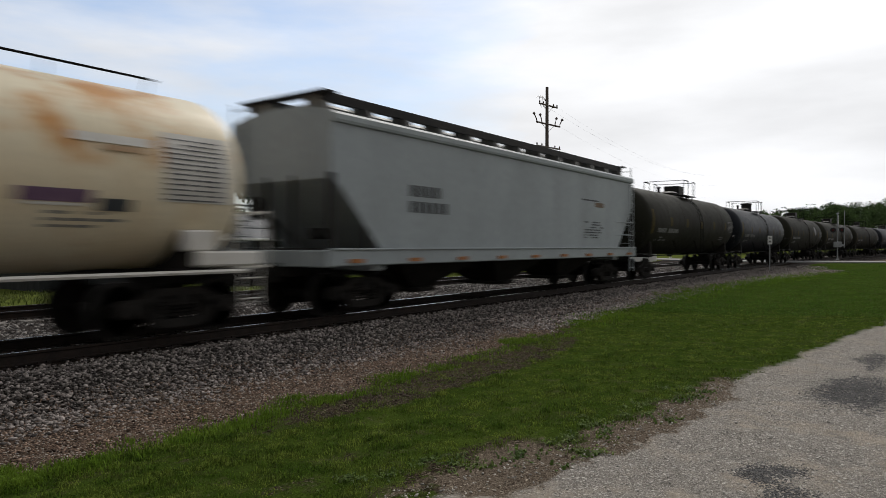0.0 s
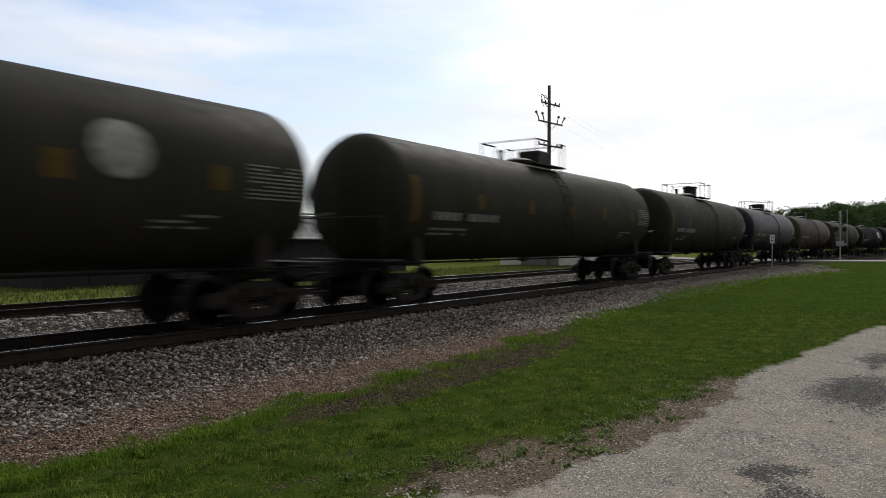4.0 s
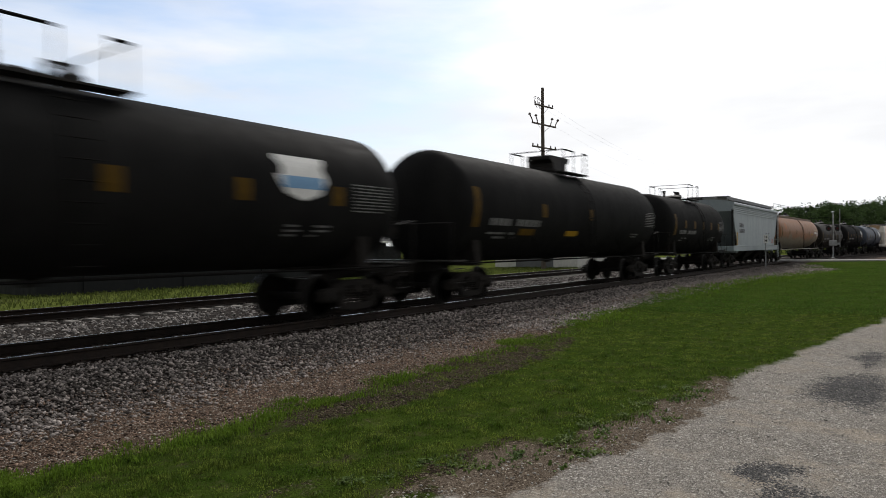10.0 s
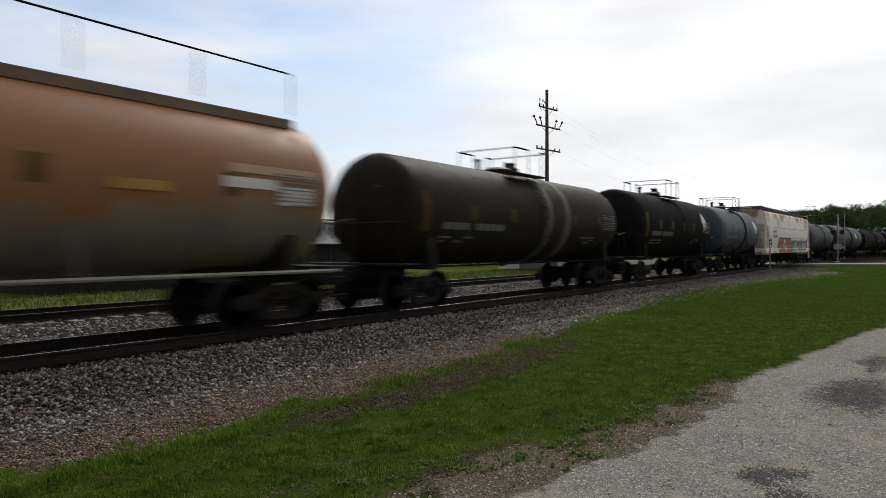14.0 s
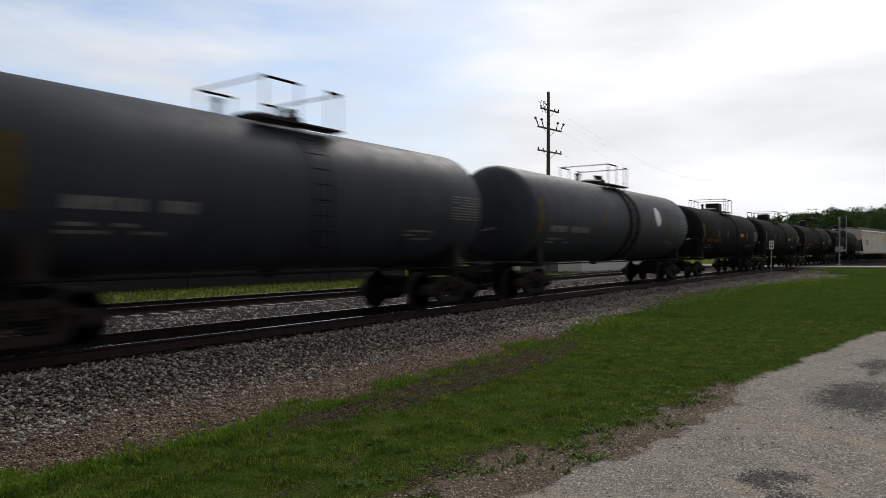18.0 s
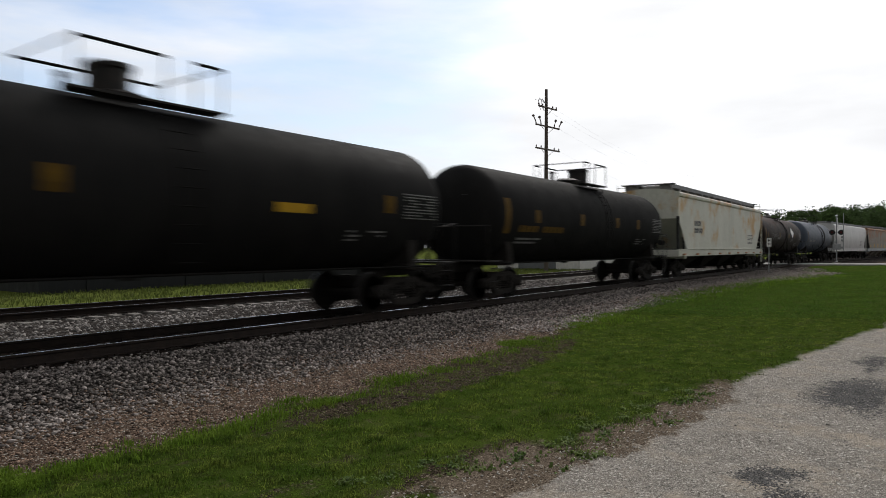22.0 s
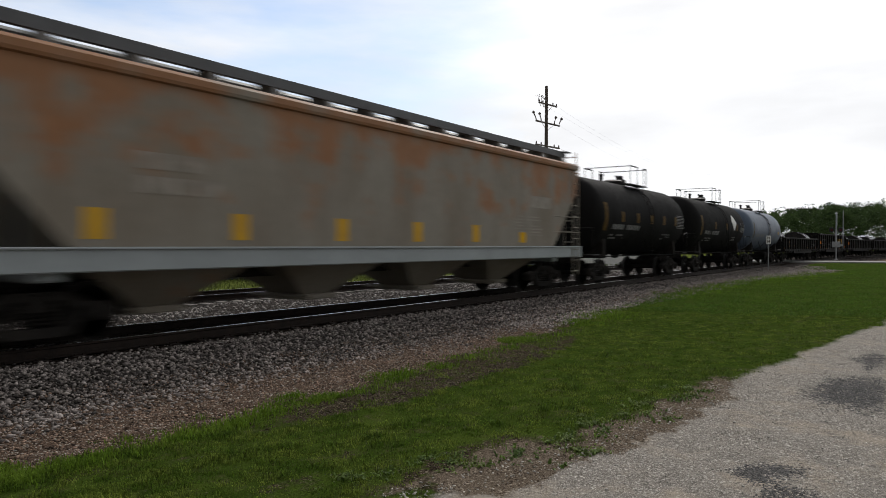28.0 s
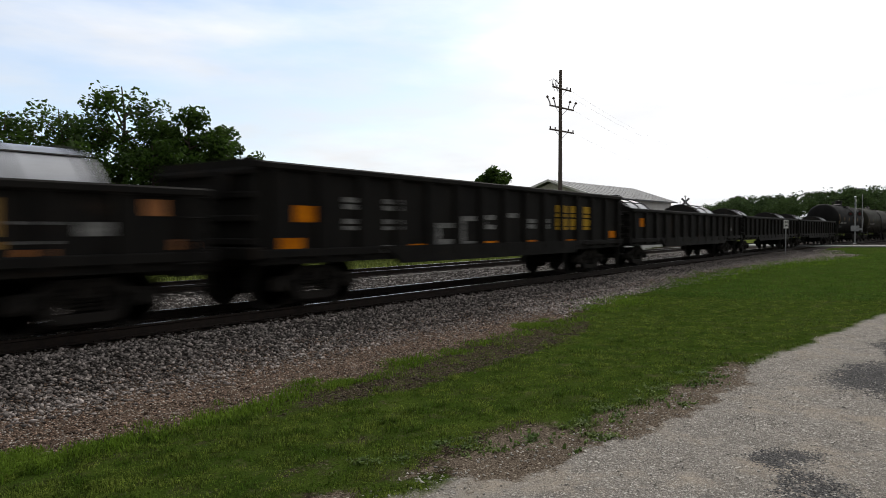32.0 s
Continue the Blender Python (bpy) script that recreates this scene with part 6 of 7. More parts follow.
def crossing_signal(x, y, turn, base=-0.1, buck=0, tall=0.0, blade="sign_white"):
    sig = tagged(new("crossing_signal"), "grey crossing signal mast with crossbuck and dark red lamps", "crossing signal", group="crossing signals")
    sig.matrix_basis = pose(x, y, base, 0, 0, turn)
    part("mast", Solid().lathe([(0, 0.16), (0.12, 0.16), (0.14, 0.06), (4.5 + tall, 0.05), (4.55 + tall, 0.02)], 12, "z").mesh("mast", "galvanised"), sig)
    for a in (-45, 45):
        part("crossbuck_blade", Solid().box(-0.6, 0.6, -0.085, -0.07, -0.11, 0.11, 0.004).mesh("blade", blade), sig, "crossbuck blade", pose(0, 0 if a < 0 else -0.016, 3.95 + tall, 0, 0, buck) @ pose(0, 0, 0, 0, a, 0))
    for q in (-1, 1):
        lamp = part("lamp", Solid().lathe([(-0.06, 0.25), (-0.04, 0.26), (0.0, 0.26), (0.02, 0.1), (0.12, 0.08)], 18, "y").mesh("lamp", "sign_black"), sig, "black round lamp hood", pose(q * 0.38, -0.12, 3.0))
        part("lens", Solid().lathe([(-0.075, 0.01), (-0.065, 0.1), (-0.05, 0.11)], 14, "y").mesh("lens", "lens_red"), lamp)
    part("lamp_arm", Solid().tube([(-0.45, 0, 3.0), (0.45, 0, 3.0)], 0.03).mesh("lamp_arm", "galvanised"), sig)
    part("gate_box", Solid().box(-0.36, 0.36, -0.28, 0.22, 1.3, 1.85, 0.04).mesh("gate_box", "galvanised"), sig)
    part("gate_arm", Solid().box(0.55, 0.62, -0.34, -0.3, 1.2, 4.9, 0.01).box(0.3, 0.6, -0.3, -0.2, 1.4, 1.6, 0.01).mesh("gate_arm", "galvanised"), sig, "raised gate arm")
    part("bell", Solid().lathe([(4.55 + tall, 0.05), (4.6 + tall, 0.14), (4.68 + tall, 0.12), (4.72 + tall, 0.02)], 12, "z").mesh("bell", "galvanised"), sig)
    part("footing", Solid().box(-0.35, 0.35, -0.35, 0.35, -0.2, 0.06, 0.03).mesh("footing", "tie_pale"), sig)
    return sig


crossing_signal(77.0, 7.1, -84, 0.02, 90)
# the far signal shows its back, its blades painted dark as if backlit
crossing_signal(81.0, 24.6, 106, -0.05, 0, 0.85, "sign_backlit")

post = tagged(new("track_post"), "thin steel post with a small white sign", "sign post")
post.matrix_basis = pose(52.8, 9.05, -0.42, 0, 0, -60)
part("stake", Solid().box(-0.035, 0.035, -0.02, 0.02, -0.2, 2.45, 0.006).mesh("stake", "galvanised"), post)
part("sign_plate", Solid().box(-0.16, 0.16, -0.035, -0.022, 2.0, 2.6, 0.004).mesh("sign_plate", "sign_white"), post, "white plate with dark marks")
for z in (2.1, 2.35):
    so = Solid()
    so.box(-0.09, -0.04, -0.041, -0.034, z, z + 0.18)
    so.box(0.04, 0.09, -0.041, -0.034, z, z + 0.18)
    so.box(-0.04, 0.04, -0.041, -0.034, z + 0.07, z + 0.11)
    part("sign_mark", so.mesh("sign_mark", "sign_black"), post, "dark bars on the sign")


# ---- utility pole and wires ----
def utility_pole(x, y, top, turn):
    base = height(x, y)
    pole = tagged(new("utility_pole"), "tall weathered wooden utility pole with three crossarms", "utility pole")
    pole.matrix_basis = pose(x, y, base, 0, 0, turn)
    h = top - base
    part("shaft", Solid().lathe([(-0.5, 0.2), (h, 0.12), (h + 0.02, 0.02)], 12, "z").mesh("shaft", "pole_wood"), pole)
    for dz, w in ((1.55, 1.3), (3.1, 1.7), (5.0, 1.7)):
        arm = part("crossarm", Solid().box(-w, w, -0.2, -0.1, h - dz - 0.06, h - dz + 0.06, 0.01).tube([(-w * 0.5, -0.12, h - dz - 0.05), (0, -0.1, h - dz - 0.6), (w * 0.5, -0.12, h - dz - 0.05)], 0.02, 4).mesh("crossarm", "pole_wood"), pole)
        for dx in (-0.95, -0.55, 0.55, 0.95):
            so = Solid()
            if dz == 3.1:
                so.tube([(dx * w, -0.15, h - dz), (dx * w * 1.05, -0.15, h - dz + 0.25), (dx * w * 1.25, -0.15, h - dz + 0.62)], 0.05, 6)
                so.lathe([(h - dz + 0.55, 0.05), (h - dz + 0.6, 0.13), (h - dz + 0.68, 0.1), (h - dz + 0.76, 0.02)], 8, "z", (dx * w * 1.25, -0.15, 0))
            else:
                so.lathe([(h - dz + 0.05, 0.02), (h - dz + 0.12, 0.06), (h - dz + 0.22, 0.05), (h - dz + 0.26, 0.02)], 8, "z", (dx * w, -0.15, 0))
            part("insulator", so.mesh("insulator", "insulator"), arm)
    so = Solid()
    for dx in (-1.6, -1.2):
        so.tube([(-0.1, -0.1, h - 1.3), (dx, -0.4, h - 1.0), (dx - 0.6, -0.5, h - 1.25)], 0.025, 5)
        so.tube([(dx, -0.4, h - 1.0), (dx - 0.1, -0.4, h - 1.5), (dx + 0.4, -0.3, h - 1.9)], 0.02, 5)
    so.tube([(0.15, 0.12, h - 1.5), (0.17, 0.12, 3.0)], 0.03, 5)
    part("cutout_bracket", so.mesh("cutout_bracket", "insulator"), pole)
    return pole


POLE = (50.8, 25.6)
utility_pole(*POLE, 14.6, -8)
for dz, dy in ((1.5, -1.2), (1.5, 1.2), (3.05, 1.5), (4.95, 1.5)):
    for far in (1,):
        a = Vector((POLE[0] + 0.99 * dy - 0.02, POLE[1] - 0.139 * dy - 0.15, 14.6 - dz))
        b = a + Vector((70, 4, 0.3))
        pts = [a.lerp(b, k / 14) - Vector((0, 0, 1.6 * 4 * (k / 14) * (1 - k / 14))) for k in range(15)]
        tagged(new("power_wire", Solid().tube(pts, 0.004, 4).mesh("power_wire", "wire")), "thin grey overhead wire sagging from the pole", "cable", group="overhead wires")


# ---- warehouse ----
def warehouse(x, y, turn, long, wide, eave, ridge):
    """A metal shed: gable wall, long walls of sheets, standing-seam roof."""
    w = tagged(new("warehouse"), "long pale metal warehouse with a grey gabled roof", "warehouse")
    base = -0.5
    w.matrix_basis = pose(x, y, base, 0, 0, turn)
    so = Solid()
    for q in (0, 1):
        xa = 0.0 if q == 0 else long - 0.2
        so.prism([(-wide / 2, 0), (wide / 2, 0), (wide / 2, eave), (0, ridge - 0.15), (-wide / 2, eave)], xa, xa + 0.2, "x")
    so.box(0.2, long - 0.2, -wide / 2, -wide / 2 + 0.2, 0, eave)
    so.box(0.2, long - 0.2, wide / 2 - 0.2, wide / 2, 0, eave)
    for k in range(int(wide / 0.6)):
        yy = -wide / 2 + 0.3 + 0.6 * k
        so.box(-0.03, 0.0, yy - 0.03, yy + 0.03, 0, eave)
    part("wall", so.mesh("wall", "wall_metal"), w)
    for q in (-1, 1):
        so = Solid().prism([(q * (wide / 2 + 0.5), eave - 0.1), (0, ridge), (0, ridge + 0.12), (q * (wide / 2 + 0.5), eave + 0.02)], -0.5, long + 0.5, "x")
        roof = part("roof", so.mesh("roof", "roof_metal"), w)
        rise = (ridge - eave) / (wide / 2 + 0.5)
        seam = lambda: Solid().prism([(q * (wide / 2 + 0.5), eave + 0.02), (0, ridge + 0.12), (0, ridge + 0.14), (q * (wide / 2 + 0.5), eave + 0.04)], -0.03, 0.03, "x").mesh("seam", "roof_metal")
        for k in range(int(long / 1.2)):
            part("seam", shared(("seam", q), seam), roof, "", pose(0.6 + 1.2 * k, 0, 0))
    part("door", Solid().box(-0.06, -0.03, -2.0, 2.0, 0, 3.2, 0.01).mesh("door", "roof_metal"), w, "grey roll-up door")
    part("trim", Solid().prism([(-wide / 2 - 0.5, eave - 0.14), (0, ridge - 0.04), (wide / 2 + 0.5, eave - 0.14), (wide / 2 + 0.5, eave + 0.06), (0, ridge + 0.16), (-wide / 2 - 0.5, eave + 0.06)], -0.56, -0.5, "x").mesh("trim", "sign_white"), w)
    return w


warehouse(55.9, 29.1, -4, 17.0, 8.8, 4.9, 6.45)


# ---- trees ----
def leaf_cloud(so, rng, centre, rad, count, size):
    """Small leaf blades through a clump."""
    cx, cy, cz = centre
    for _ in range(count):
        d = Vector((rng.gauss(0, 1), rng.gauss(0, 1), rng.gauss(0, 0.8)))
        d = d.normalized() * rad * (0.35 + 0.65 * rng.random() ** 0.5)
        p = Vector((cx, cy, cz)) + d
        a = Vector((rng.uniform(-1, 1), rng.uniform(-1, 1), rng.uniform(-0.6, 0.6))).normalized()
        b = a.cross(Vector((rng.uniform(-1, 1), rng.uniform(-1, 1), rng.uniform(-1, 1)))).normalized()
        s = size * rng.uniform(0.6, 1.3)
        o = len(so.v)
        so.v += [tuple(p - a * s), tuple(p + b * s * 0.55), tuple(p + a * s), tuple(p - b * s * 0.55)]
        so.f.append((o, o + 1, o + 2, o + 3))
        so.k.append(0)


def raw_mesh(so, name, mat_name):
    me = bpy.data.meshes.new(name)
    me.from_pydata(so.v, [], so.f)
    me.materials.append(M[mat_name])
    me.update()
    return me


def tree(x, y, h, spread, seed, bole=0.3, leaves=34, size=0.17, open_=1.0, label="leafy green broadleaf tree beyond the tracks"):
    rng = random.Random(seed)
    t = tagged(new("tree"), label, "tree", group="trees beyond the tracks")
    t.matrix_basis = pose(x, y, -0.7)
    wood, leafy = Solid(), Solid()
    top = h * 0.92
    trunk = [(0.03 * h * noise.noise((seed, k * 0.7, 0)) * k / 6, 0.03 * h * noise.noise((seed, 5, k * 0.7)) * k / 6, top * k / 6) for k in range(7)]
    wood.tube(trunk, 0.022 * h, 8, 0.003 * h)
    n = 26
    for i in range(n):
        f = bole + (1 - bole) * (i + rng.random()) / n
        z = h * f * 0.95
        base = Vector(trunk[0]).lerp(Vector(trunk[-1]), min(f * 0.85, 1))
        a = rng.uniform(0, 2 * math.pi)
        reach = spread * (0.35 + 0.65 * math.sin(math.pi * min(1, (f - bole) / (1 - bole) * 0.75 + 0.2))) * rng.uniform(0.55, 1.0)
        tip = base + Vector((math.cos(a) * reach, math.sin(a) * reach, h * 0.1 * rng.uniform(0.3, 1.4)))
        mid = base.lerp(tip, 0.5) + Vector((0, 0, 0.02 * h))
        wood.tube([base, mid, tip], 0.007 * h, 5, 0.0015 * h)
        for q in range(5):
            c = base.lerp(tip, rng.uniform(0.5, 1.1)) + Vector((rng.uniform(-1, 1), rng.uniform(-1, 1), rng.uniform(-0.6, 0.9))) * spread * 0.16 * open_
            leaf_cloud(leafy, rng, c, spread * rng.uniform(0.13, 0.21), leaves, size)
    part("trunk", wood.mesh("trunk", "bark"), t)
    part("crown", raw_mesh(leafy, "crown", "leaf"), t)
    return t


# the group beyond the tracks, then the small round one by the warehouse
for n_tree, (px, py, ph, ps, bole, open_, leaves) in enumerate((
        (30.2, 56.0, 15.0, 5.0, 0.25, 1.3, 48), (22.0, 58.0, 11.6, 4.8, 0.25, 1.3, 40), (26.0, 58.0, 12.6, 4.8, 0.2, 1.2, 40), (32.4, 54.0, 12.0, 5.2, 0.03, 1.0, 56),
        (34.4, 53.0, 13.0, 5.4, 0.03, 1.0, 84), (36.9, 51.5, 12.0, 4.4, 0.03, 1.0, 84), (30.5, 52.0, 9.6, 4.8, 0.05, 1.0, 44), (25.0, 54.0, 9.8, 4.8, 0.05, 1.0, 44),
        (18.0, 57.0, 11.6, 5.0, 0.06, 1.0, 44), (12.0, 58.0, 12.5, 5.2, 0.1, 1.0, 40), (5.0, 60.0, 12.0, 5.2, 0.1, 1.0, 40))):
    tree(px, py, ph * 1.04, ps, n_tree + 1, bole=bole, open_=open_, leaves=leaves, size=0.2)
tree(65.8, 41.9, 9.7, 3.9, 30, bole=0.06, leaves=110, size=0.19)


def far_woods():
    """The wooded rise behind the crossing, one mass of rounded crowns."""
    rng = random.Random(77)
    so = Solid()
    for i in range(320):
        a = radians(rng.uniform(-12, 27))
        reach = rng.uniform(165, 250)
        x, y = reach * math.cos(a), reach * math.sin(a)
        if y < line_y(min(x, 500)) + 9:
            continue
        h = reach * 0.051 * rng.uniform(0.8, 1.06) * np.interp(math.degrees(a), (-12, 2.5, 8, 12.6, 16, 20, 27), (1.25, 1.2, 1.06, 0.96, 0.68, 0.52, 0.45))
        wide = rng.uniform(2.4, 4.6)
        for k in range(17):
            b, lift = rng.uniform(0, 2 * math.pi), rng.random()
            around = wide * math.sqrt(max(1 - lift * lift, 0.05))
            c = (x + around * math.cos(b), y + around * math.sin(b), h - wide * 1.1 * (1 - lift) - (wide * rng.uniform(0.5, 2.2) if k > 11 else 0.0))
            leaf_cloud(so, rng, c, rng.uniform(0.8, 1.6), 52, 0.27)
    tagged(new("woods", raw_mesh(so, "woods", "leaf_far")), "dense dark green woods on the horizon", "woods", kind="stuff")


far_woods()


# ---- low shed across the tracks ----
def shed(x, y, long, wide, eave, ridge):
    b = tagged(new("storage_shed"), "low dark-walled shed with a light metal roof", "shed")
    b.matrix_basis = pose(x, y, -0.5)
    so = Solid().box(0, long, 0, 0.2, 0, eave).box(0, long, wide - 0.2, wide, 0, eave)
    for xa in (0.0, long - 0.2):
        so.prism([(0.2, 0), (wide - 0.2, 0), (wide - 0.2, eave), (wide / 2, ridge - 0.15), (0.2, eave)], xa, xa + 0.2, "x")
    part("wall", so.mesh("wall", "shed_wall"), b)
    for q in (0, 1):
        o = [(-0.4, eave - 0.05), (wide / 2, ridge), (wide / 2, ridge + 0.1), (-0.4, eave + 0.05)]
        part("roof", Solid().prism([(wide - u if q else u, w) for u, w in o], -0.4, long + 0.4, "x").mesh("roof", "shed_roof"), b)
    part("gutter", Solid().box(-0.4, long + 0.4, -0.5, -0.4, eave - 0.08, eave + 0.06, 0.02).mesh("gutter", "sign_white"), b)
    for k in range(5):
        part("door", Solid().box(2 + 5 * k, 4.6 + 5 * k, -0.05, -0.01, 0, eave - 0.3, 0.01).mesh("door", "shed_wall"), b)


shed(13.5, 30.6, 23.0, 5.5, 2.34, 3.75)

# ---- loose stones, grass, weeds ----
def scatter(name, points, sizes, mat_name, seed, shape, flat=1.0):
    """Many small solids joined into one mesh. shape: unit vertices and triangles."""
    rng = np.random.default_rng(seed)
    base_v, base_f = shape
    n, nv = len(points), len(base_v)
    turn = rng.uniform(0, 2 * np.pi, n)
    tilt = rng.normal(0, 0.5, n)
    c, s, ct, st = np.cos(turn), np.sin(turn), np.cos(tilt), np.sin(tilt)
    jit = base_v[None] * (1 + rng.uniform(-0.45, 0.45, (n, nv, 3))) * sizes[:, None, None]
    jit[..., 2] *= flat
    x = jit[..., 0] * ct[:, None] - jit[..., 2] * st[:, None]
    z = jit[..., 0] * st[:, None] + jit[..., 2] * ct[:, None]
    y = jit[..., 1]
    v = np.stack([x * c[:, None] - y * s[:, None], x * s[:, None] + y * c[:, None], z], -1) + points[:, None]
    f = base_f[None] + (np.arange(n) * nv)[:, None, None]
    me = bpy.data.meshes.new(name)
    v, f = v.reshape(-1, 3), f.reshape(-1, base_f.shape[1])
    k = f.shape[1]
    me.vertices.add(len(v))
    me.vertices.foreach_set("co", v.ravel())
    me.loops.add(len(f) * k)
    me.loops.foreach_set("vertex_index", f.ravel().astype(np.int32))
    me.polygons.add(len(f))
    me.polygons.foreach_set("loop_start", np.arange(len(f), dtype=np.int32) * k)
    me.update(calc_edges=True)
    me.materials.append(M[mat_name])
    return me


STONE = (np.array([(1, 0, 0.1), (0.3, 0.9, -0.1), (-0.8, 0.55, 0.1), (-0.8, -0.6, -0.1), (0.35, -0.9, 0.1), (0.15, 0.1, 0.75), (-0.1, 0, -0.7)]),
         np.array([(0, 1, 5), (1, 2, 5), (2, 3, 5), (3, 4, 5), (4, 0, 5), (1, 0, 6), (2, 1, 6), (3, 2, 6), (4, 3, 6), (0, 4, 6)]))
CHIP = (np.array([(1, 0, 0), (-0.3, 0.9, 0), (-0.7, -0.7, 0), (0, 0, 0.8)]), np.array([(0, 1, 3), (1, 2, 3), (2, 0, 3)]))


def spread_points(seed, n, xs, y_of, keep=None, nearer=1.6, each=4, near=0.12):
    """Places over the ground, denser towards the near end, in loose handfuls."""
    rng = np.random.default_rng(seed)
    out = []
    while len(out) < n // each:
        x = xs[0] + (xs[1] - xs[0]) * rng.random() ** nearer
        y = rng.uniform(*y_of(x))
        if keep is None or rng.random() < keep(x, y):
            out.append((x, y, height(x, y)))
    p = np.repeat(np.array(out), each, 0)
    p[:, :2] += rng.normal(0, near, (len(p), 2))
    return p


def stones():
    rng = np.random.default_rng(3)
    p = spread_points(11, 64000, (0.5, 60), lambda x: (line_y(x) - 3.9, line_y(x) - 1.1), lambda x, y: min(1.0, 1.1 - (line_y(x) - y - 2.6) * 0.85) * min(1.0, 0.25 + (line_y(x) - y - 1.1) * 2.5), nearer=2.0)
    p[:, 2] += rng.uniform(-0.015, 0.02, len(p))
    tagged(new("ballast_stones", scatter("ballast_stones", p, 0.011 + 0.031 * rng.random(len(p)) ** 1.8, "ballast_stone", 12, STONE, 0.75)), "crushed grey ballast stones beside the rails", "ballast", kind="stuff")
    p = spread_points(13, 22000, (0.5, 60), lambda x: (line_y(x) + 1.0, line_y(x) + 9.0), nearer=1.6)
    tagged(new("ballast_stones", scatter("ballast_stones", p, rng.uniform(0.03, 0.055, len(p)), "dirty_shaded_ballast", 14, STONE, 0.8)), "crushed grey ballast stones between the tracks", "ballast", kind="stuff")
    p = spread_points(15, 34000, (0.5, 40), lambda x: (lawn_edge(x) - 0.05, line_y(x) - 2.3), nearer=2.0)
    tagged(new("brown_pebbles", scatter("brown_pebbles", p, rng.uniform(0.006, 0.024, len(p)), "pebble", 16, STONE, 0.7)), "brown pebbles on the shoulder below the ballast", "gravel", kind="stuff")
    p = spread_points(17, 26000, (2.0, 24), lambda x: (-3.0, lot_edge(x) - 0.05), nearer=1.8)
    tagged(new("lot_gravel", scatter("lot_gravel", p, 0.003 + 0.011 * rng.random(len(p)) ** 2, "pale_pebble", 18, STONE, 0.7)), "loose pale limestone gravel on the lot", "gravel", kind="stuff")


def pale_stones():
    rng = np.random.default_rng(19)
    p = spread_points(20, 2600, (0.5, 40), lambda x: (lawn_edge(x) + 0.15, line_y(x) - 2.0), nearer=2.0, each=1, near=0.02)
    tagged(new("pale_stones", scatter("pale_stones", p, rng.uniform(0.006, 0.02, len(p)), "pale_pebble", 21, STONE, 0.7)), "pale stones strewn over the brown shoulder", "gravel", kind="stuff")
    far = lambda x, y: 1.0 if y > lawn_edge(x) else 0.0
    p = spread_points(22, 9000, (14, 66), lambda x: (lawn_edge(x) - 0.2, line_y(x) - 2.2), far, nearer=1.2, each=3, near=0.1)
    tagged(new("ballast_stones", scatter("ballast_stones", p, rng.uniform(0.025, 0.06, len(p)), "ballast_stone", 23, STONE, 0.8)), "spilled ballast stones on the shoulder near the crossing", "ballast", kind="stuff")


pale_stones()


def blades(name, points, tall, wide, seed, mat_name, leans=(0.1, 0.75)):
    """Bent grass blades, a quad and a tip each, joined."""
    rng = np.random.default_rng(seed)
    n = len(points)
    a = rng.uniform(0, 2 * np.pi, n)
    lean = rng.uniform(*leans, n)
    h = tall * rng.uniform(0.55, 1.3, n)
    w = wide * rng.uniform(0.7, 1.3, n)
    side = np.stack([np.cos(a), np.sin(a), np.zeros(n)], 1) * w[:, None]
    b = a + np.pi / 2 + rng.uniform(-0.8, 0.8, n)
    out = np.stack([np.cos(b), np.sin(b), np.zeros(n)], 1)
    up = np.array([0, 0, 1.0])
    mid = points + out * (lean * h * 0.3)[:, None] + up * (h * 0.6)[:, None]
    tip = points + out * (lean * h)[:, None] + up * (h * np.maximum(1 - 0.4 * lean, 0.3))[:, None]
    v = np.stack([points - side - up * 0.01, points + side - up * 0.01, mid + side * 0.8, mid - side * 0.8, tip], 1).reshape(-1, 3)
    o = np.arange(n)[:, None] * 5
    q, t = o + np.array([[0, 1, 2, 3]]), o + np.array([[3, 2, 4]])
    me = bpy.data.meshes.new(name)
    me.vertices.add(len(v))
    me.vertices.foreach_set("co", v.ravel())
    idx = np.concatenate([q, t], 1).ravel().astype(np.int32)
    me.loops.add(len(idx))
    me.loops.foreach_set("vertex_index", idx)
    starts = (np.arange(n)[:, None] * 7 + np.array([[0, 4]])).ravel().astype(np.int32)
    me.polygons.add(len(starts))
    me.polygons.foreach_set("loop_start", starts)
    me.update(calc_edges=True)
    me.materials.append(M[mat_name])
    return me


def grassy(x, y):
    lawn, brown, ballast, lot, spot, oil_shade, meadow, dirt = masks(x, y)
    f = lawn + 0.8 * noise.fractal((x * 2.4, y * 2.4, 7.0), 0.6, 2.0, 4)
    return min(max((f - 0.36) * 2.6, 0.0), 1.0) * max(0.0, 1 - 1.6 * lot)


def tussock(p):
    """How high the turf stands, place by place: low nap with thicker humps."""
    return np.array([max(0.0, 0.45 + 0.75 * noise.noise((x * 1.9, y * 1.9, 40.0)) + 0.5 * noise.noise((x * 5.0, y * 5.0, 41.0))) for x, y, z in p])


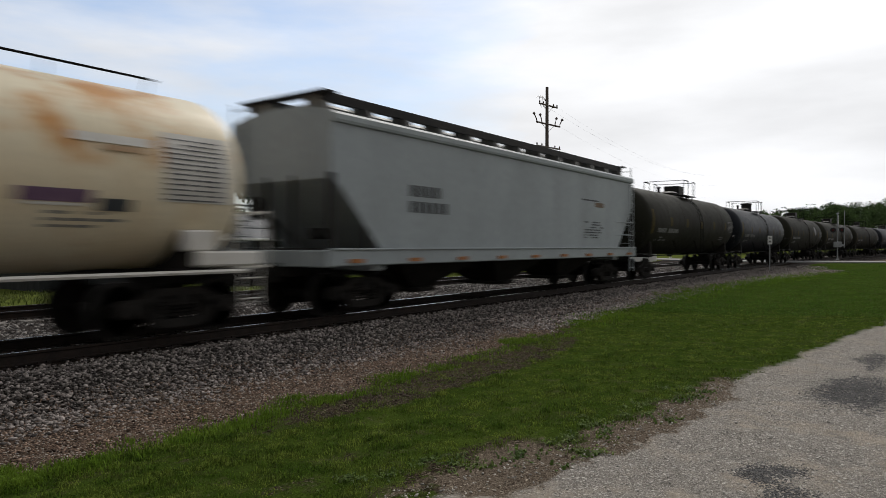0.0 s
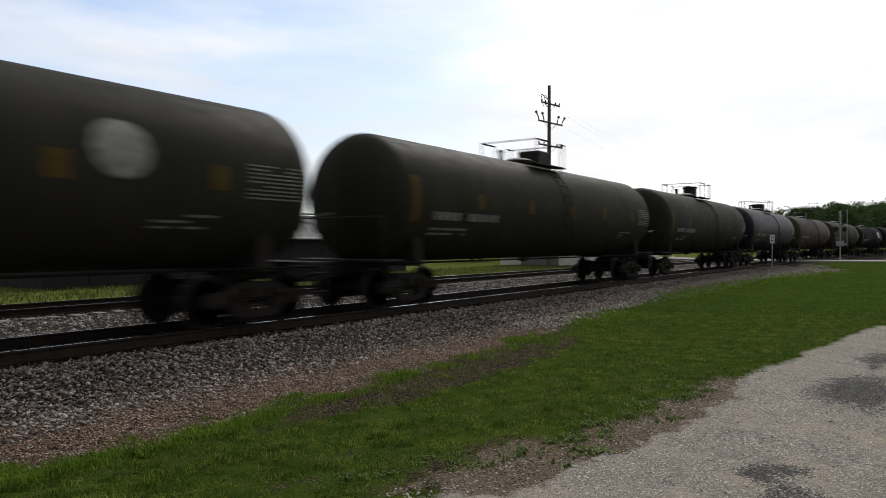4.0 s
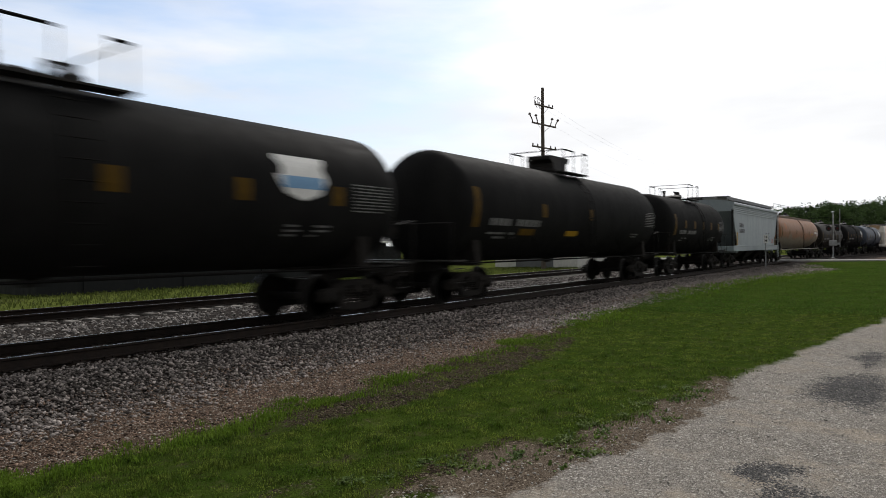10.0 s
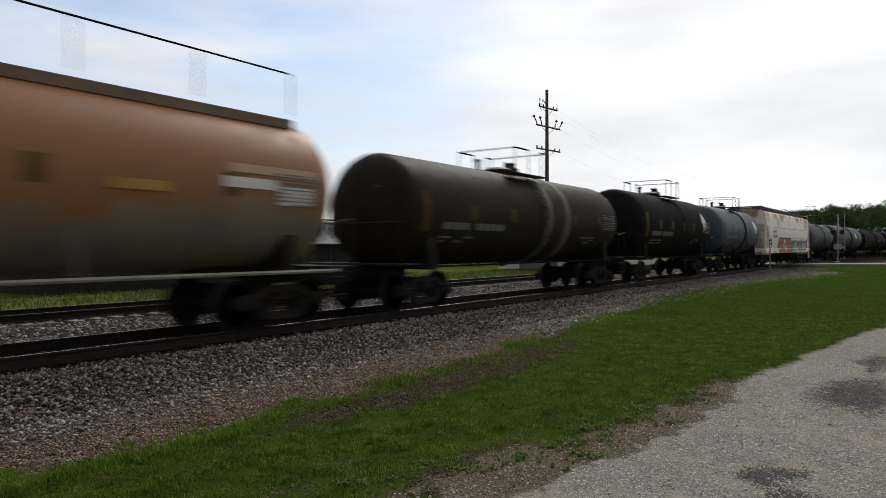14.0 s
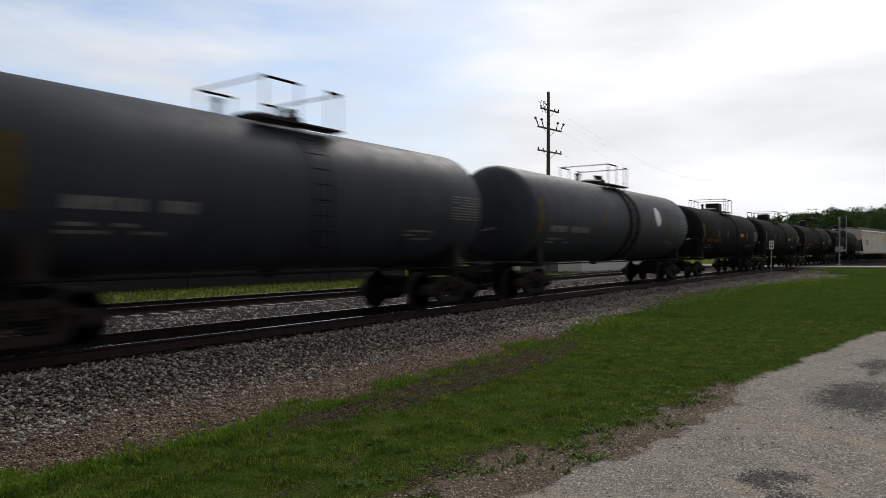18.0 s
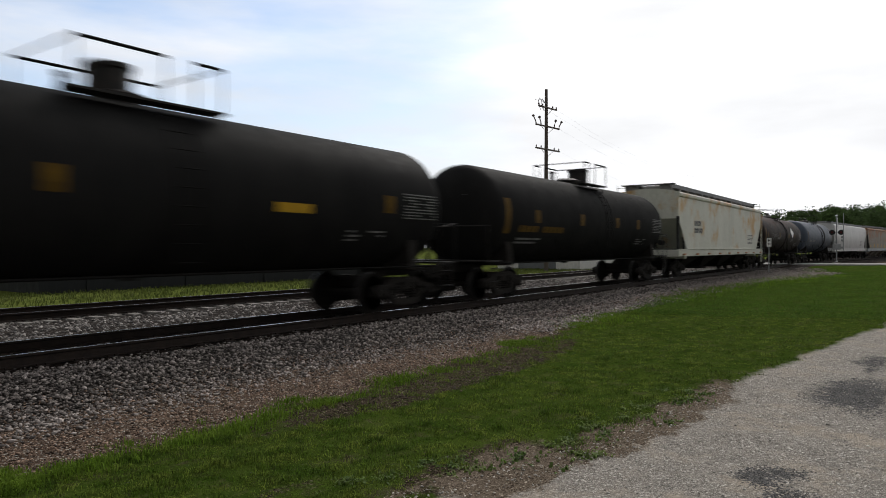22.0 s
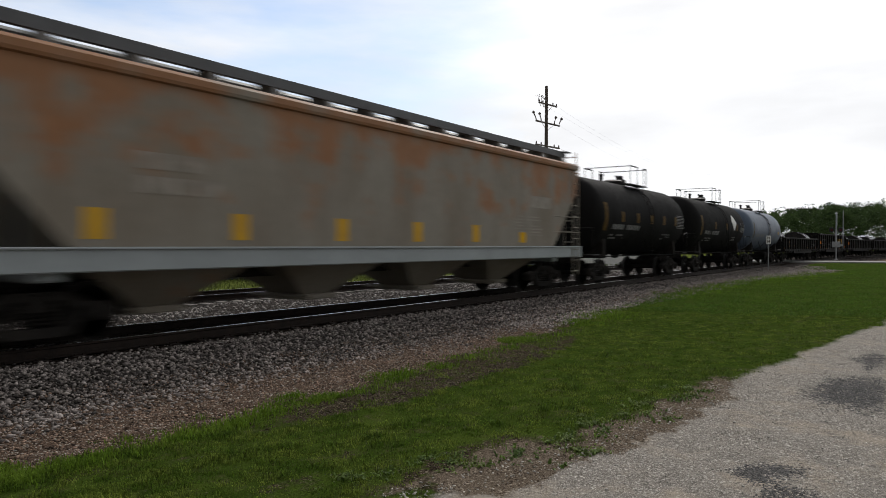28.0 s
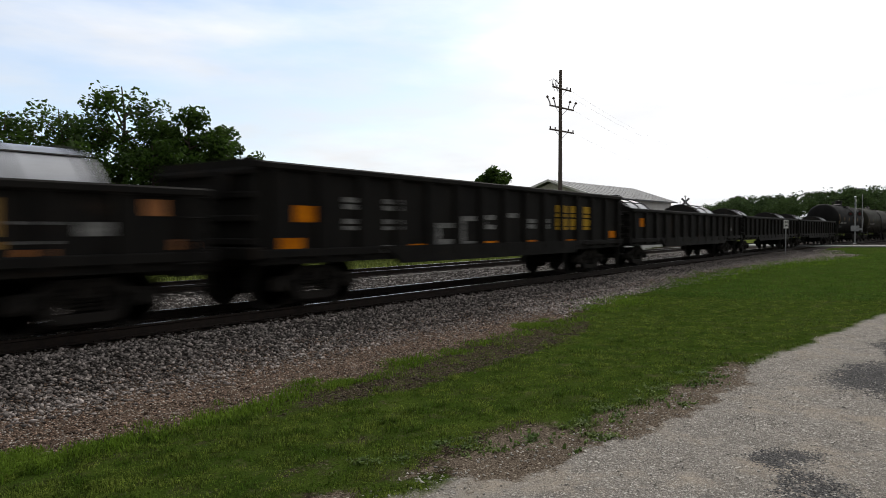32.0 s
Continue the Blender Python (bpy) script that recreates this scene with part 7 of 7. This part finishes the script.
def lawn():
    rng = np.random.default_rng(8)
    lo = lambda x: (lot_edge(x) - 0.35, lawn_edge(x) + 0.4)
    p = spread_points(21, 170000, (1.0, 22), lo, grassy, nearer=1.5, each=14, near=0.035)
    tagged(new("lawn_grass", blades("lawn_grass", p, 0.012 + 0.085 * tussock(p) ** 1.5 * rng.random(len(p)), 0.0032, 22, "grass", (0.3, 1.5))), "short uneven green lawn grass", "grass", kind="stuff")
    p = spread_points(23, 60000, (20, 75), lo, grassy, nearer=1.4, each=8, near=0.15)
    tagged(new("lawn_grass", blades("lawn_grass", p, 0.03 + 0.05 * tussock(p), 0.008, 24, "grass_far", (0.3, 1.3))), "short green lawn grass further off", "grass", kind="stuff")
    # narrow tufts along the edge of the shoulder
    edge = lambda x: (lawn_edge(x) - 0.35, lawn_edge(x) + 0.25)
    keep = lambda x, y: max(0.0, noise.noise((x * 1.1, y * 1.1, 2.0)) * 2.4) ** 1.5
    p = spread_points(25, 16000, (1.0, 34), edge, keep, nearer=1.3, each=16, near=0.05)
    tagged(new("grass_tufts", blades("grass_tufts", p, 0.035 + 0.05 * rng.random(len(p)), 0.0035, 26, "tuft", (0.3, 1.3))), "bright grass tufts at the gravel's edge", "grass", kind="stuff")
    # a bright fringe along the gravel near the lot, then separate clumps
    pts = []
    for k in range(46):
        x = rng.uniform(2.2, 4.9)
        y = 6.1 + ragged(x, 9.1, 0.2) + rng.normal(0, 0.1)
        pts.append((x, y, rng.uniform(0.05, 0.12), int(rng.integers(25, 90))))
    pts += [(5.25, 6.2, 0.13, 420), (5.1, 6.05, 0.16, 200), (7.75, 6.4, 0.15, 330), (8.1, 6.4, 0.12, 140), (7.2, 6.15, 0.12, 120), (6.7, 6.05, 0.1, 80), (9.7, 6.4, 0.18, 170), (10.6, 6.45, 0.16, 120),
            (12.4, 6.5, 0.2, 160), (13.4, 6.3, 0.25, 260), (15.6, 6.95, 0.3, 450), (17.4, 7.15, 0.4, 620), (18.4, 7.0, 0.4, 300), (26.0, 8.0, 0.7, 700), (29.0, 8.3, 0.9, 900), (33.0, 8.3, 1.0, 900), (38.0, 8.1, 1.1, 900), (43.0, 7.2, 1.1, 900), (48.0, 6.4, 1.1, 800), (53.0, 5.4, 1.0, 600)]
    pts = [np.column_stack([rng.normal(x, r * 1.3, n), rng.normal(y, r, n), np.full(n, height(x, y))]) for x, y, r, n in pts]
    p = np.concatenate(pts)
    tagged(new("grass_tufts", blades("grass_tufts", p, 0.03 + (0.06 + 0.002 * p[:, 0]) * rng.random(len(p)), 0.004 + 0.0002 * p[:, 0], 31, "tuft", (0.2, 1.3))), "bright grass clumps beside the brown gravel", "grass", kind="stuff")
    # thin straggling blades on the bare soil
    p = spread_points(37, 5000, (3.5, 15), lambda x: (5.0, 6.3), lambda x, y: max(0.0, noise.noise((x * 2.5, y * 2.5, 12.0)) * 1.5), nearer=1.1, each=10, near=0.05)
    tagged(new("grass_tufts", blades("grass_tufts", p, 0.02 + 0.05 * rng.random(len(p)), 0.0026, 38, "grass", (0.3, 1.6))), "straggling grass on bare dark soil", "grass", kind="stuff")
    # rank weeds beyond the siding
    p = spread_points(27, 16000, (-5, 70), lambda x: (line_y(x) + 12.6, line_y(x) + 20), nearer=1.0)
    tagged(new("meadow_grass", blades("meadow_grass", p, 0.16, 0.02, 28, "meadow")), "rough meadow grass beyond the siding", "grass", kind="stuff")
    # broad-leaf weeds where the lawn meets the lot
    pts = []
    for x, y in ((4.8, 3.3), (5.2, 2.9), (5.9, 2.75), (6.3, 2.55), (7.2, 2.4), (4.3, 3.6), (6.6, 2.75), (5.6, 2.5), (8.3, 2.3), (7.7, 2.65)):
        for _ in range(60):
            a, r = rng.uniform(0, 6.28), abs(rng.normal(0, 0.14))
            pts.append((x + r * math.cos(a) * 1.4, y + r * math.sin(a), height(x, y)))
    for _ in range(24):
        x = rng.uniform(3.6, 9.0)
        y = lot_edge(x) + rng.uniform(-0.1, 0.9)
        n = int(rng.integers(8, 34))
        for _ in range(n):
            a, r = rng.uniform(0, 6.28), abs(rng.normal(0, 0.06))
            pts.append((x + r * math.cos(a) * 1.5, y + r * math.sin(a), height(x, y)))
    p = np.array(pts)
    tagged(new("weeds", blades("weeds", p, 0.04, 0.012, 29, "weed", (0.9, 1.9))), "low broad-leaf weeds at the lot's edge", "weeds", kind="stuff")

    # pale stones and clods on the bare strip between lawn and lot
    edge = lambda x: (lot_edge(x) - 0.2, lot_edge(x) + 0.3)
    p = spread_points(33, 800, (3.0, 10.5), edge, nearer=1.2, each=2, near=0.05)
    tagged(new("edge_stones", scatter("edge_stones", p, rng.uniform(0.004, 0.017, len(p)), "pale_pebble", 34, STONE, 0.7)), "pale stones on the bare strip beside the lot", "gravel", kind="stuff")
    p = spread_points(35, 1400, (3.0, 12), lambda x: (4.2, 5.9), lambda x, y: 1.0 if masks(x, y)[0] < 0.45 else 0.0, nearer=1.2, each=2, near=0.05)
    tagged(new("soil_clods", scatter("soil_clods", p, rng.uniform(0.006, 0.024, len(p)), "clod", 36, STONE, 0.7)), "brown clods on bare soil in the lawn", "soil", kind="stuff")


stones()
lawn()


# ---- everything that moves: the cars roll along the line, their wheels turn ----
def rolled(t):
    return SPEED * t + 0.00415 * t * t


def motions():
    for car, middle in CARS:
        rows = []
        for t in range(33):
            x, y, a = line_at(middle - rolled(t))
            rows.append((float(t), pose(x, y, 0, 0, 0, math.degrees(a))))
        walk(car, rows)
    # all leading wheelsets turn alike, and so do all trailing ones
    for wheels, dx in ((FRONT_WHEELS, -0.89), (REAR_WHEELS, 0.89)):
        walk(wheels[0], [(k / FPS, pose(dx, 0, 0.459) @ Matrix.Rotation(-rolled(k / FPS) / 0.459, 4, "Y")) for k in range(32 * FPS + 1)])
        keys = wheels[0].animation_data
        for other in wheels[1:]:
            other.rotation_mode = "QUATERNION"
            own = other.animation_data_create()
            own.action = keys.action
            own.action_slot = keys.action_slot


motions()
